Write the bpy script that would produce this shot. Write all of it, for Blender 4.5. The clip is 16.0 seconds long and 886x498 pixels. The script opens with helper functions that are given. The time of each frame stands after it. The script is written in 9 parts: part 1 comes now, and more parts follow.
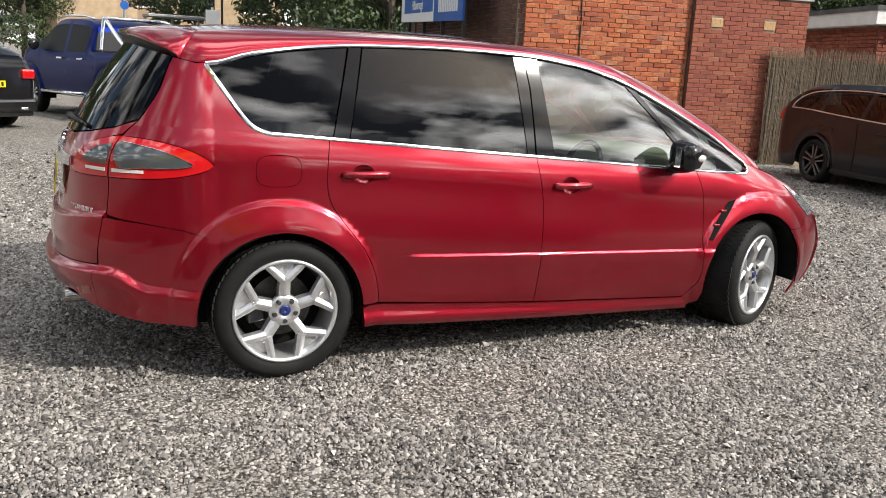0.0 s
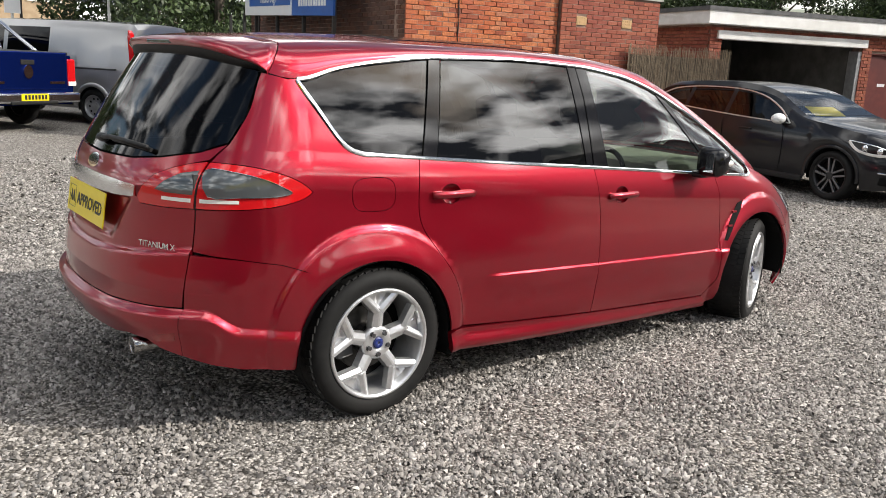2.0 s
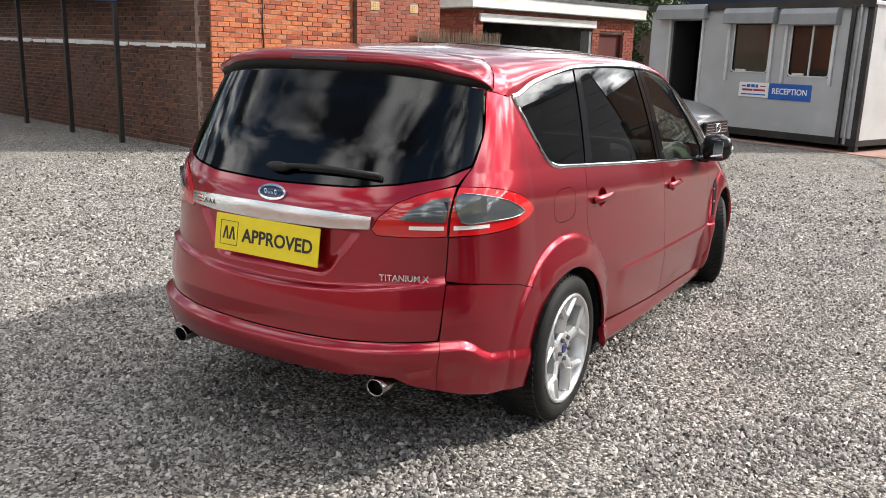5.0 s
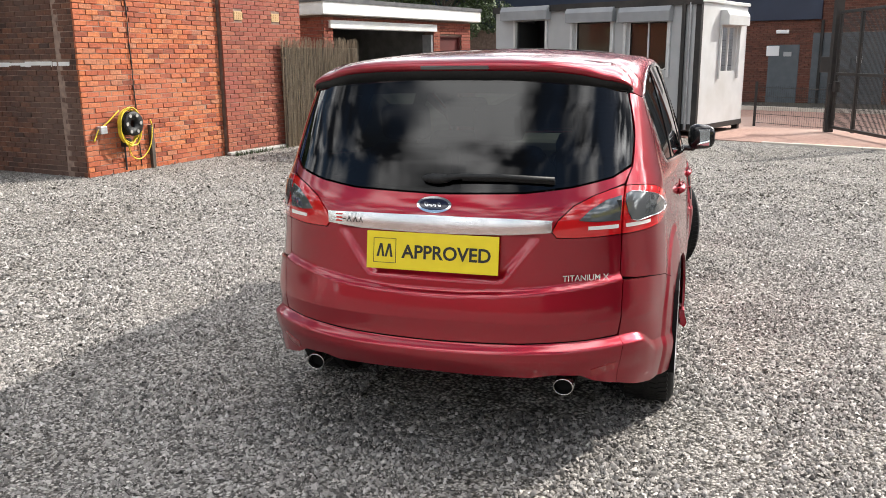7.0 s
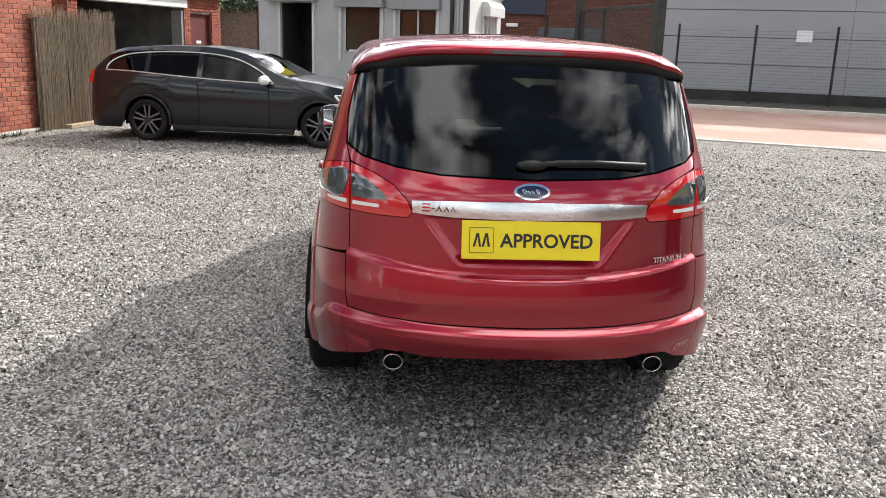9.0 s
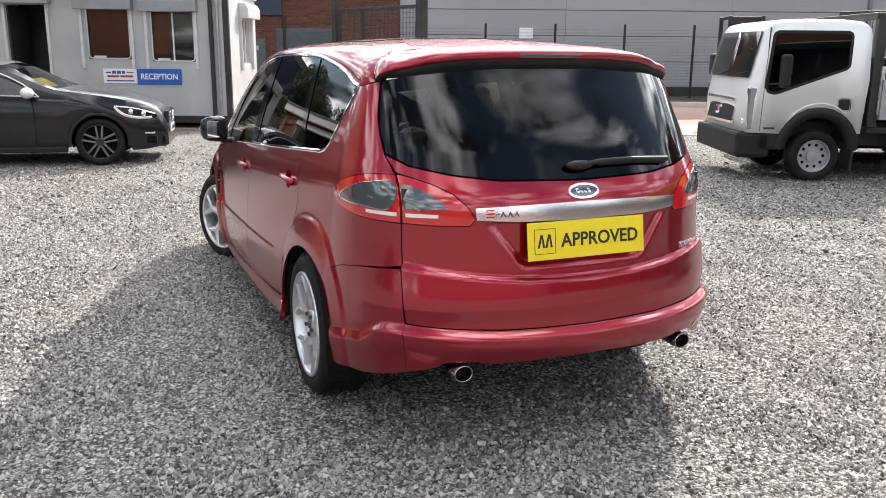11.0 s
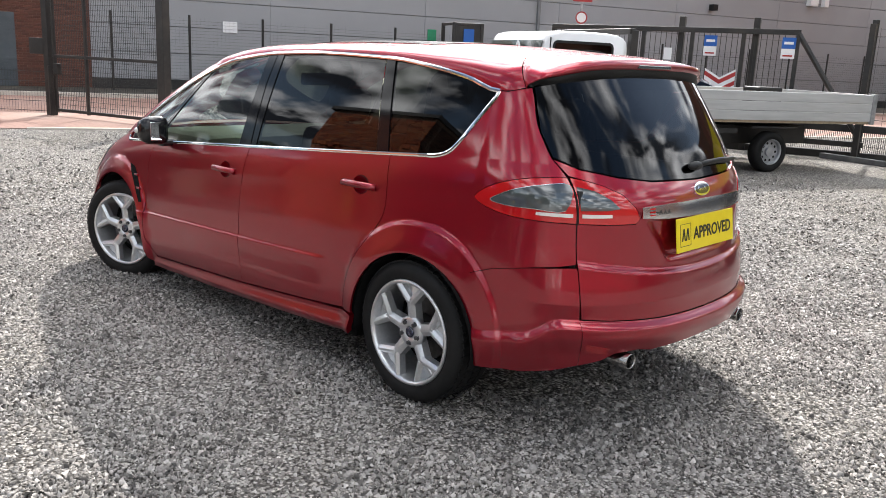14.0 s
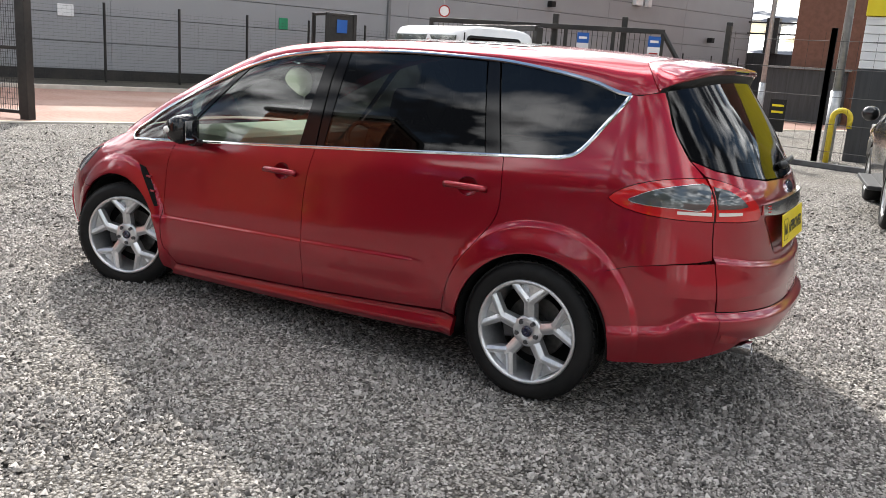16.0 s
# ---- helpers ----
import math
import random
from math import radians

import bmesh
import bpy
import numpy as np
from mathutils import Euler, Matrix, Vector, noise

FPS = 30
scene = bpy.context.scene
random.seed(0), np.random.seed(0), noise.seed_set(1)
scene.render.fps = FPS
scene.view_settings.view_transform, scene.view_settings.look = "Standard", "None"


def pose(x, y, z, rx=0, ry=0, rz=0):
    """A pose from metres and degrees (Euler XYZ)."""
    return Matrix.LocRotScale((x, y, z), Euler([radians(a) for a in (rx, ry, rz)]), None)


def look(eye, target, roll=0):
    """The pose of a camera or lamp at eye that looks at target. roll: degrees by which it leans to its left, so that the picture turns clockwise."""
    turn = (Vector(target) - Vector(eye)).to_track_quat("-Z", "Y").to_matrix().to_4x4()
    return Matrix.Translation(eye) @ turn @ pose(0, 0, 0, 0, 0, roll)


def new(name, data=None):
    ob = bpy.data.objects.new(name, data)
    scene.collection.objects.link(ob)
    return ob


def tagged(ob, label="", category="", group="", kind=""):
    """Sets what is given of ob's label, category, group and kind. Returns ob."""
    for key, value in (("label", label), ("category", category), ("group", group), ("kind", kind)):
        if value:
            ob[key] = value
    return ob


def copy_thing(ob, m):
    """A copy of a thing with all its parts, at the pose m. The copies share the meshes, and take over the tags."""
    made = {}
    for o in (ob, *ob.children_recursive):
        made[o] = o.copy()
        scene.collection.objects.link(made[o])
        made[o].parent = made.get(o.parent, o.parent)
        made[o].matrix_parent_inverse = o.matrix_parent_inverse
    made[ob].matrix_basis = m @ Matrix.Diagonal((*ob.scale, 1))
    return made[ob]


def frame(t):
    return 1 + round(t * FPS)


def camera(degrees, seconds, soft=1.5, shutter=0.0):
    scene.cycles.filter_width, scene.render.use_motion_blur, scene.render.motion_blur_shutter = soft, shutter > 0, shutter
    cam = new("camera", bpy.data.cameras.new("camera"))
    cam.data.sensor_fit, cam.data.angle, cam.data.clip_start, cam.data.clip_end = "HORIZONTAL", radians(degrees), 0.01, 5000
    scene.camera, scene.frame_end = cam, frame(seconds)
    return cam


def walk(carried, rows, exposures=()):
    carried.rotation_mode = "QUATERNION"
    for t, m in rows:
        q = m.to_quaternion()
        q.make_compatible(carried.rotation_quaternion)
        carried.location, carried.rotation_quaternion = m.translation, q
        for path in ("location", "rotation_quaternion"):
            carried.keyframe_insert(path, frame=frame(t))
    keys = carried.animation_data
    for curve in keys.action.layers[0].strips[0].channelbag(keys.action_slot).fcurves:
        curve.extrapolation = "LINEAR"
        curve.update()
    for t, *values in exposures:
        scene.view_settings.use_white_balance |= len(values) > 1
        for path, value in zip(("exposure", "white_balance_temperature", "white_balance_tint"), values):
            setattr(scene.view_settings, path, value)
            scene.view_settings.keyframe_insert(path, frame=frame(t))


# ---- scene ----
cam = camera(56.2, 16.0, 0.9)
PATH = [
    (0, (-0.913, -4.59, 1.513), (-0.091, -2.821, 1.071), 2.8),
    (0.5, (-1.083, -4.365, 1.527), (-0.172, -2.638, 1.092), 2.8),
    (1, (-1.344, -4.154, 1.559), (-0.333, -2.485, 1.117), 2.1),
    (1.5, (-1.584, -3.931, 1.526), (-0.476, -2.325, 1.086), 2.4),
    (2, (-1.938, -3.769, 1.55), (-0.726, -2.24, 1.109), 2.8),
    (2.5, (-2.217, -3.586, 1.576), (-0.94, -2.115, 1.122), 2.5),
    (3, (-2.438, -3.368, 1.588), (-1.074, -1.973, 1.152), 2.5),
    (3.5, (-2.743, -3.128, 1.597), (-1.269, -1.845, 1.171), 2.4),
    (4, (-2.928, -2.833, 1.575), (-1.39, -1.628, 1.146), 1.7),
    (4.2, (-3.002, -2.7, 1.614), (-1.439, -1.533, 1.171), 1.8),
    (6.3, (-3.819, -1.44, 1.62), (-2.003, -0.734, 1.17), -0.0),
    (6.5, (-3.863, -1.311, 1.611), (-2.037, -0.632, 1.159), -0.3),
    (7, (-3.941, -0.956, 1.615), (-2.076, -0.389, 1.167), -0.5),
    (7.5, (-4.051, -0.586, 1.61), (-2.143, -0.209, 1.146), 0.2),
    (8, (-4.019, -0.221, 1.589), (-2.089, 0.004, 1.114), 1.4),
    (8.5, (-4.055, 0.185, 1.595), (-2.111, 0.252, 1.132), 1.9),
    (9, (-4.028, 0.527, 1.598), (-2.089, 0.408, 1.121), 1.8),
    (9.2, (-3.979, 0.649, 1.595), (-2.047, 0.476, 1.107), 1.7),
    (11.3, (-3.624, 1.971, 1.595), (-1.875, 1.117, 1.135), 0.5),
    (11.5, (-3.569, 2.093, 1.599), (-1.848, 1.183, 1.14), 0.6),
    (12, (-3.365, 2.345, 1.583), (-1.701, 1.33, 1.133), 1.2),
    (12.5, (-3.191, 2.652, 1.573), (-1.617, 1.505, 1.118), 1.9),
    (13, (-3.011, 2.92, 1.575), (-1.532, 1.659, 1.104), 1.7),
    (13.5, (-2.8, 3.162, 1.571), (-1.384, 1.825, 1.113), 2.3),
    (14, (-2.597, 3.473, 1.581), (-1.265, 2.051, 1.13), 2.7),
    (14.5, (-2.332, 3.651, 1.561), (-1.064, 2.168, 1.121), 2.7),
    (15, (-2.073, 3.875, 1.564), (-0.879, 2.327, 1.137), 3.4),
    (15.5, (-1.817, 4.129, 1.586), (-0.73, 2.511, 1.139), 3.7),
    (16, (-1.532, 4.303, 1.562), (-0.539, 2.626, 1.111), 3.8),
]
walk(cam, [(t, look(eye, target, roll)) for t, eye, target, roll in PATH],
     exposures=[(0, -0.05, 6600, 10), (3.5, 0.15, 6550, 10), (6.5, 0.42, 6500, 10), (9, 0.5, 6450, 10), (12, 0.72, 6250, 11), (16, 0.38, 6420, 10)])

# ---- light ----
SUN_AZ = Vector((0.68, -0.73, 0.0)).normalized()
SUN_EL = radians(36.0)
sun_dir = Vector((SUN_AZ.x * math.cos(SUN_EL), SUN_AZ.y * math.cos(SUN_EL), math.sin(SUN_EL)))
sun_data = bpy.data.lights.new("sun", "SUN")
sun_data.energy, sun_data.angle, sun_data.color = 4.65, radians(0.6), (1.0, 0.95, 0.87)
sun_lamp = new("sun", sun_data)
sun_lamp.matrix_world = look((0, 0, 30), Vector((0, 0, 30)) - sun_dir)

world = bpy.data.worlds.new("sky")
scene.world = world
world.use_nodes = True


def build_sky():
    nt = world.node_tree
    nt.nodes.clear()
    out = nt.nodes.new("ShaderNodeOutputWorld")
    bg = nt.nodes.new("ShaderNodeBackground")
    sky = nt.nodes.new("ShaderNodeTexSky")
    sky.sky_type, sky.sun_disc = "NISHITA", False
    sky.sun_elevation = SUN_EL
    sky.sun_rotation = math.atan2(SUN_AZ.x, SUN_AZ.y)
    sky.air_density, sky.dust_density = 1.2, 2.0
    tc = nt.nodes.new("ShaderNodeTexCoord")
    sep = nt.nodes.new("ShaderNodeSeparateXYZ")
    nt.links.new(tc.outputs["Generated"], sep.inputs[0])
    # direction projected on a cloud deck
    zc = nt.nodes.new("ShaderNodeMath"); zc.operation = "MAXIMUM"; zc.inputs[1].default_value = 0.0
    nt.links.new(sep.outputs["Z"], zc.inputs[0])
    za = nt.nodes.new("ShaderNodeMath"); za.operation = "ADD"; za.inputs[1].default_value = 0.16
    nt.links.new(zc.outputs[0], za.inputs[0])
    dx = nt.nodes.new("ShaderNodeMath"); dx.operation = "DIVIDE"
    dy = nt.nodes.new("ShaderNodeMath"); dy.operation = "DIVIDE"
    nt.links.new(sep.outputs["X"], dx.inputs[0]); nt.links.new(za.outputs[0], dx.inputs[1])
    nt.links.new(sep.outputs["Y"], dy.inputs[0]); nt.links.new(za.outputs[0], dy.inputs[1])
    com = nt.nodes.new("ShaderNodeCombineXYZ")
    nt.links.new(dx.outputs[0], com.inputs[0]); nt.links.new(dy.outputs[0], com.inputs[1])
    n1 = nt.nodes.new("ShaderNodeTexNoise")
    n1.inputs["Scale"].default_value, n1.inputs["Detail"].default_value, n1.inputs["Roughness"].default_value = 1.7, 6, 0.52
    n1.inputs["Distortion"].default_value = 0.25
    nt.links.new(com.outputs[0], n1.inputs["Vector"])
    cover = nt.nodes.new("ShaderNodeValToRGB")
    cover.color_ramp.elements[0].position, cover.color_ramp.elements[1].position = 0.42, 0.53
    nt.links.new(n1.outputs["Fac"], cover.inputs[0])
    n2 = nt.nodes.new("ShaderNodeTexNoise")
    n2.inputs["Scale"].default_value, n2.inputs["Detail"].default_value = 2.6, 4
    nt.links.new(com.outputs[0], n2.inputs["Vector"])
    tone = nt.nodes.new("ShaderNodeValToRGB")
    tone.color_ramp.elements[0].position, tone.color_ramp.elements[0].color = 0.45, (0.6, 0.66, 0.8, 1)
    tone.color_ramp.elements[1].position, tone.color_ramp.elements[1].color = 0.60, (19.5, 19.4, 19.2, 1)
    nt.links.new(n2.outputs["Fac"], tone.inputs[0])
    mix = nt.nodes.new("ShaderNodeMix"); mix.data_type = "RGBA"
    nt.links.new(cover.outputs[0], mix.inputs["Factor"])
    nt.links.new(sky.outputs[0], mix.inputs["A"])
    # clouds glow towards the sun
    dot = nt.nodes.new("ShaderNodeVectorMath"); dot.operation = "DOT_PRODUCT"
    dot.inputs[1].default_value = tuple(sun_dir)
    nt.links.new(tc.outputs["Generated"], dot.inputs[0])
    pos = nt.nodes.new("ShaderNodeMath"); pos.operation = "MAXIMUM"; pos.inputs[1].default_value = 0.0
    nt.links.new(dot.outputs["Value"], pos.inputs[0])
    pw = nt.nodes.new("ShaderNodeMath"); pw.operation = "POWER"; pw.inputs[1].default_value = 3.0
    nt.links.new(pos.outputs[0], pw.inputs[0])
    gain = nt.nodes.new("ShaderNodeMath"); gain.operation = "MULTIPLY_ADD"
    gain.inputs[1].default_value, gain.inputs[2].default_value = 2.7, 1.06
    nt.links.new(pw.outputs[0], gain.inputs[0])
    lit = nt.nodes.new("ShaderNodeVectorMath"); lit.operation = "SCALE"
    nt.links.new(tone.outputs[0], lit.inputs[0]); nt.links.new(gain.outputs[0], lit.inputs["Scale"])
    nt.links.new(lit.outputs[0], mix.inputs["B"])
    nt.links.new(mix.outputs["Result"], bg.inputs["Color"])
    bg.inputs["Strength"].default_value = 0.134
    nt.links.new(bg.outputs[0], out.inputs[0])


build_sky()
scene.view_settings.exposure = 0.0

# ---- materials ----


def rgb(r, g, b):
    return (r, g, b, 1.0)


def base_mat(name, color, rough=0.6, metal=0.0, coat=0.0, spec=0.5):
    m = bpy.data.materials.new(name)
    m.use_nodes = True
    b = m.node_tree.nodes["Principled BSDF"]
    b.inputs["Base Color"].default_value = rgb(*color)
    b.inputs["Roughness"].default_value, b.inputs["Metallic"].default_value = rough, metal
    b.inputs["Coat Weight"].default_value, b.inputs["Specular IOR Level"].default_value = coat, spec
    b.inputs["Coat Roughness"].default_value = 0.03
    return m


def noisy(name, c1, c2, scale, rough=0.7, metal=0.0, bump=0.0, bump_scale=None, coat=0.0, stretch=(1, 1, 1), c3=None, big=0.4, space="Object", spec=0.5):
    """Two tones by a fine noise, a third by a large one, with relief."""
    m = base_mat(name, c1, rough, metal, coat, spec)
    nt = m.node_tree
    b = nt.nodes["Principled BSDF"]
    tc, mp = nt.nodes.new("ShaderNodeTexCoord"), nt.nodes.new("ShaderNodeMapping")
    mp.inputs["Scale"].default_value = stretch
    nt.links.new(tc.outputs[space], mp.inputs[0])
    n = nt.nodes.new("ShaderNodeTexNoise")
    n.inputs["Scale"].default_value, n.inputs["Detail"].default_value = scale, 6
    nt.links.new(mp.outputs[0], n.inputs["Vector"])
    r = nt.nodes.new("ShaderNodeValToRGB")
    r.color_ramp.elements[0].position, r.color_ramp.elements[0].color = 0.35, rgb(*c1)
    r.color_ramp.elements[1].position, r.color_ramp.elements[1].color = 0.68, rgb(*c2)
    nt.links.new(n.outputs["Fac"], r.inputs[0])
    last = r.outputs[0]
    if c3:
        n3 = nt.nodes.new("ShaderNodeTexNoise")
        n3.inputs["Scale"].default_value, n3.inputs["Detail"].default_value = big, 4
        nt.links.new(mp.outputs[0], n3.inputs["Vector"])
        r3 = nt.nodes.new("ShaderNodeValToRGB")
        r3.color_ramp.elements[0].position, r3.color_ramp.elements[1].position = 0.45, 0.7
        nt.links.new(n3.outputs["Fac"], r3.inputs[0])
        mx = nt.nodes.new("ShaderNodeMix"); mx.data_type = "RGBA"
        mx.inputs["B"].default_value = rgb(*c3)
        nt.links.new(r3.outputs[0], mx.inputs["Factor"]); nt.links.new(last, mx.inputs["A"])
        last = mx.outputs["Result"]
    nt.links.new(last, b.inputs["Base Color"])
    if bump:
        nb = nt.nodes.new("ShaderNodeTexNoise")
        nb.inputs["Scale"].default_value, nb.inputs["Detail"].default_value = bump_scale or scale * 3, 5
        nt.links.new(mp.outputs[0], nb.inputs["Vector"])
        bp = nt.nodes.new("ShaderNodeBump")
        bp.inputs["Strength"].default_value, bp.inputs["Distance"].default_value = min(1.0, bump * 20), bump
        nt.links.new(nb.outputs["Fac"], bp.inputs["Height"])
        nt.links.new(bp.outputs[0], b.inputs["Normal"])
    return m


def glass_mat(name, tint, ior=1.5, dust=0.0, rough=0.01):
    """A pane: tinted see-through, with a mirror on it by Fresnel and a film of dust that scatters light."""
    m = bpy.data.materials.new(name)
    m.use_nodes = True
    nt = m.node_tree
    nt.nodes.clear()
    out, mix = nt.nodes.new("ShaderNodeOutputMaterial"), nt.nodes.new("ShaderNodeMixShader")
    tr, gl, fr = nt.nodes.new("ShaderNodeBsdfTransparent"), nt.nodes.new("ShaderNodeBsdfGlossy"), nt.nodes.new("ShaderNodeFresnel")
    tr.inputs[0].default_value = rgb(*tint)
    gl.inputs["Roughness"].default_value = rough
    fr.inputs["IOR"].default_value = ior
    see = tr
    if dust:
        film, see = nt.nodes.new("ShaderNodeBsdfTranslucent"), nt.nodes.new("ShaderNodeMixShader")
        film.inputs[0].default_value = rgb(0.74, 0.80, 0.76)
        n = nt.nodes.new("ShaderNodeTexNoise")
        n.inputs["Scale"].default_value, n.inputs["Detail"].default_value = 5.0, 6
        amt = nt.nodes.new("ShaderNodeMath"); amt.operation = "MULTIPLY"
        amt.inputs[1].default_value = dust * 2
        nt.links.new(n.outputs["Fac"], amt.inputs[0]); nt.links.new(amt.outputs[0], see.inputs[0])
        nt.links.new(tr.outputs[0], see.inputs[1]); nt.links.new(film.outputs[0], see.inputs[2])
    nt.links.new(fr.outputs[0], mix.inputs[0]); nt.links.new(see.outputs[0], mix.inputs[1]); nt.links.new(gl.outputs[0], mix.inputs[2])
    nt.links.new(mix.outputs[0], out.inputs[0])
    return m


def paint_mat(name, color, flake, rough=0.32, metal=0.55):
    """Metallic car paint: flaky base under a clear coat, with a little road dust."""
    m = noisy(name, color, flake, 900.0, rough, metal, coat=1.0)
    b = m.node_tree.nodes["Principled BSDF"]
    b.inputs["Coat IOR"].default_value = 1.57
    b.inputs["Coat Roughness"].default_value = 0.085
    b.inputs["Specular IOR Level"].default_value = 0.2
    return m


M = {}
M["red"] = paint_mat("red_metallic_paint", (0.275, 0.005, 0.017), (0.345, 0.007, 0.022), 0.36, 0.86)
M["navy"] = paint_mat("blue_metallic_paint", (0.001, 0.008, 0.080), (0.002, 0.012, 0.11), 0.42, 0.85)
M["dusty_glass"] = base_mat("dusty_dark_glass", (0.010, 0.011, 0.012), 0.5, spec=0.2)
M["navy"].node_tree.nodes["Principled BSDF"].inputs["Coat Weight"].default_value = 0.12
M["charcoal"] = paint_mat("charcoal_metallic_paint", (0.005, 0.005, 0.007), (0.008, 0.009, 0.012), 0.40, 0.3)
M["charcoal"].node_tree.nodes["Principled BSDF"].inputs["Coat Weight"].default_value = 0.55
M["silver"] = paint_mat("silver_metallic_paint", (0.30, 0.305, 0.31), (0.37, 0.375, 0.38))
M["black_paint"] = paint_mat("black_paint", (0.006, 0.006, 0.007), (0.010, 0.010, 0.011), 0.3, 0.1)
M["truck_white"] = noisy("white_truck_paint", (0.78, 0.79, 0.79), (0.83, 0.83, 0.82), 3.0, 0.3, coat=0.6, c3=(0.70, 0.70, 0.68), big=0.8)
M["chrome"] = base_mat("chrome", (0.82, 0.83, 0.84), 0.06, 1.0)
M["satin_chrome"] = base_mat("satin_chrome", (0.72, 0.73, 0.75), 0.18, 1.0)
M["alloy"] = noisy("silver_alloy", (0.60, 0.61, 0.62), (0.68, 0.68, 0.69), 60.0, 0.28, 0.75, coat=0.5)
M["alloy_grey"] = base_mat("grey_alloy", (0.17, 0.17, 0.175), 0.35, 0.75)
M["alloy_dark"] = base_mat("dark_alloy_barrel", (0.10, 0.10, 0.105), 0.45, 0.8)
M["disc"] = noisy("brake_disc_steel", (0.06, 0.058, 0.056), (0.10, 0.096, 0.092), 40.0, 0.45, 0.8)
M["tyre"] = noisy("tyre_rubber", (0.007, 0.007, 0.007), (0.011, 0.011, 0.011), 30.0, 0.7, bump=0.0008, bump_scale=200, c3=(0.016, 0.0155, 0.015), big=5.0, spec=0.22)
M["trim_black"] = noisy("black_plastic_trim", (0.009, 0.009, 0.009), (0.016, 0.016, 0.016), 80.0, 0.55, bump=0.0003, bump_scale=700, spec=0.3)
M["exhaust"] = noisy("sooty_exhaust_steel", (0.30, 0.29, 0.28), (0.42, 0.41, 0.40), 40.0, 0.22, 1.0)
M["gloss_black"] = base_mat("gloss_black", (0.008, 0.008, 0.009), 0.16)
M["pillar_black"] = base_mat("polished_black_pillar", (0.006, 0.006, 0.007), 0.07, spec=0.28)
# near-black colour standing in for the shade of gaps, wells and hollows
M["void"] = base_mat("cavity_shade_black", (0.006, 0.006, 0.006), 0.9, spec=0.15)
M["glass_dark"] = glass_mat("privacy_glass", (0.045, 0.05, 0.05), 1.56)
M["glass_front"] = glass_mat("green_tinted_glass", (0.36, 0.43, 0.40), 1.85, 0.05)
M["glass_screen"] = glass_mat("dusty_green_windscreen", (0.66, 0.76, 0.70), 1.6, 0.22)
M["glass_rear"] = glass_mat("dusty_privacy_glass", (0.05, 0.055, 0.055), 1.50, rough=0.05)
M["glass_clear"] = glass_mat("clear_glass", (0.75, 0.78, 0.77), 1.5)
M["lamp_red"] = base_mat("red_lamp_plastic", (0.50, 0.007, 0.010), 0.08, coat=1.0)
M["lamp_dark"] = base_mat("dark_red_reflector", (0.26, 0.006, 0.010), 0.15, coat=1.0)
M["lamp_smoke"] = base_mat("smoked_lamp_plastic", (0.10, 0.11, 0.115), 0.10, 0.4, coat=1.0)
M["lamp_white"] = base_mat("clear_lamp_plastic", (0.75, 0.72, 0.68), 0.10, coat=1.0)
M["lamp_clear"] = base_mat("clear_headlamp", (0.30, 0.31, 0.33), 0.12, 0.6, coat=1.0)
M["amber"] = base_mat("amber_lamp_plastic", (0.75, 0.25, 0.02), 0.1, coat=1.0)
M["yellow_plate"] = noisy("yellow_plate", (0.78, 0.60, 0.008), (0.82, 0.64, 0.012), 20.0, 0.35, coat=0.2)
M["badge_dark"] = base_mat("dark_blue_badge", (0.004, 0.007, 0.03), 0.12, coat=1.0)
M["ink"] = base_mat("black_ink", (0.012, 0.012, 0.012), 0.5)
M["badge_blue"] = base_mat("badge_blue", (0.010, 0.022, 0.13), 0.12, coat=1.0)
M["cream_trim"] = noisy("cream_dashboard_plastic", (0.55, 0.50, 0.40), (0.60, 0.55, 0.45), 90.0, 0.6)
M["seat_dark"] = noisy("dark_seat_fabric", (0.022, 0.022, 0.024), (0.04, 0.04, 0.042), 150.0, 0.9, bump=0.0006)
M["cabin_dark"] = noisy("dark_interior_plastic", (0.02, 0.02, 0.02), (0.03, 0.03, 0.03), 90.0, 0.7)
M["sign_white"] = noisy("white_sign", (0.76, 0.77, 0.78), (0.80, 0.80, 0.80), 4.0, 0.45)
M["sign_blue"] = noisy("blue_sign", (0.010, 0.09, 0.38), (0.014, 0.11, 0.42), 4.0, 0.4)
M["sign_yellow"] = noisy("yellow_sign", (0.75, 0.60, 0.01), (0.80, 0.66, 0.02), 4.0, 0.45)
M["sign_red"] = noisy("red_sign", (0.34, 0.025, 0.025), (0.40, 0.03, 0.03), 4.0, 0.45)
M["steel_black"] = noisy("black_painted_steel", (0.010, 0.010, 0.010), (0.020, 0.019, 0.018), 14.0, 0.5, bump=0.0004, c3=(0.035, 0.030, 0.026), big=2.0)
M["galv"] = noisy("galvanised_steel", (0.35, 0.36, 0.37), (0.46, 0.47, 0.48), 10.0, 0.45, 0.7)
M["white_paint"] = noisy("white_painted_timber", (0.74, 0.74, 0.72), (0.82, 0.82, 0.80), 6.0, 0.6, bump=0.0006, c3=(0.62, 0.61, 0.57), big=1.2)
M["mortar"] = noisy("mortar", (0.17, 0.115, 0.088), (0.29, 0.20, 0.155), 12.0, 0.95, bump=0.003, bump_scale=60)
M["felt"] = noisy("grey_roof_felt", (0.08, 0.08, 0.085), (0.14, 0.14, 0.14), 5.0, 0.9, bump=0.002)
M["concrete"] = noisy("concrete", (0.32, 0.31, 0.29), (0.42, 0.41, 0.38), 5.0, 0.9, bump=0.002, c3=(0.22, 0.21, 0.20), big=0.8)

# ---- shape helpers ----


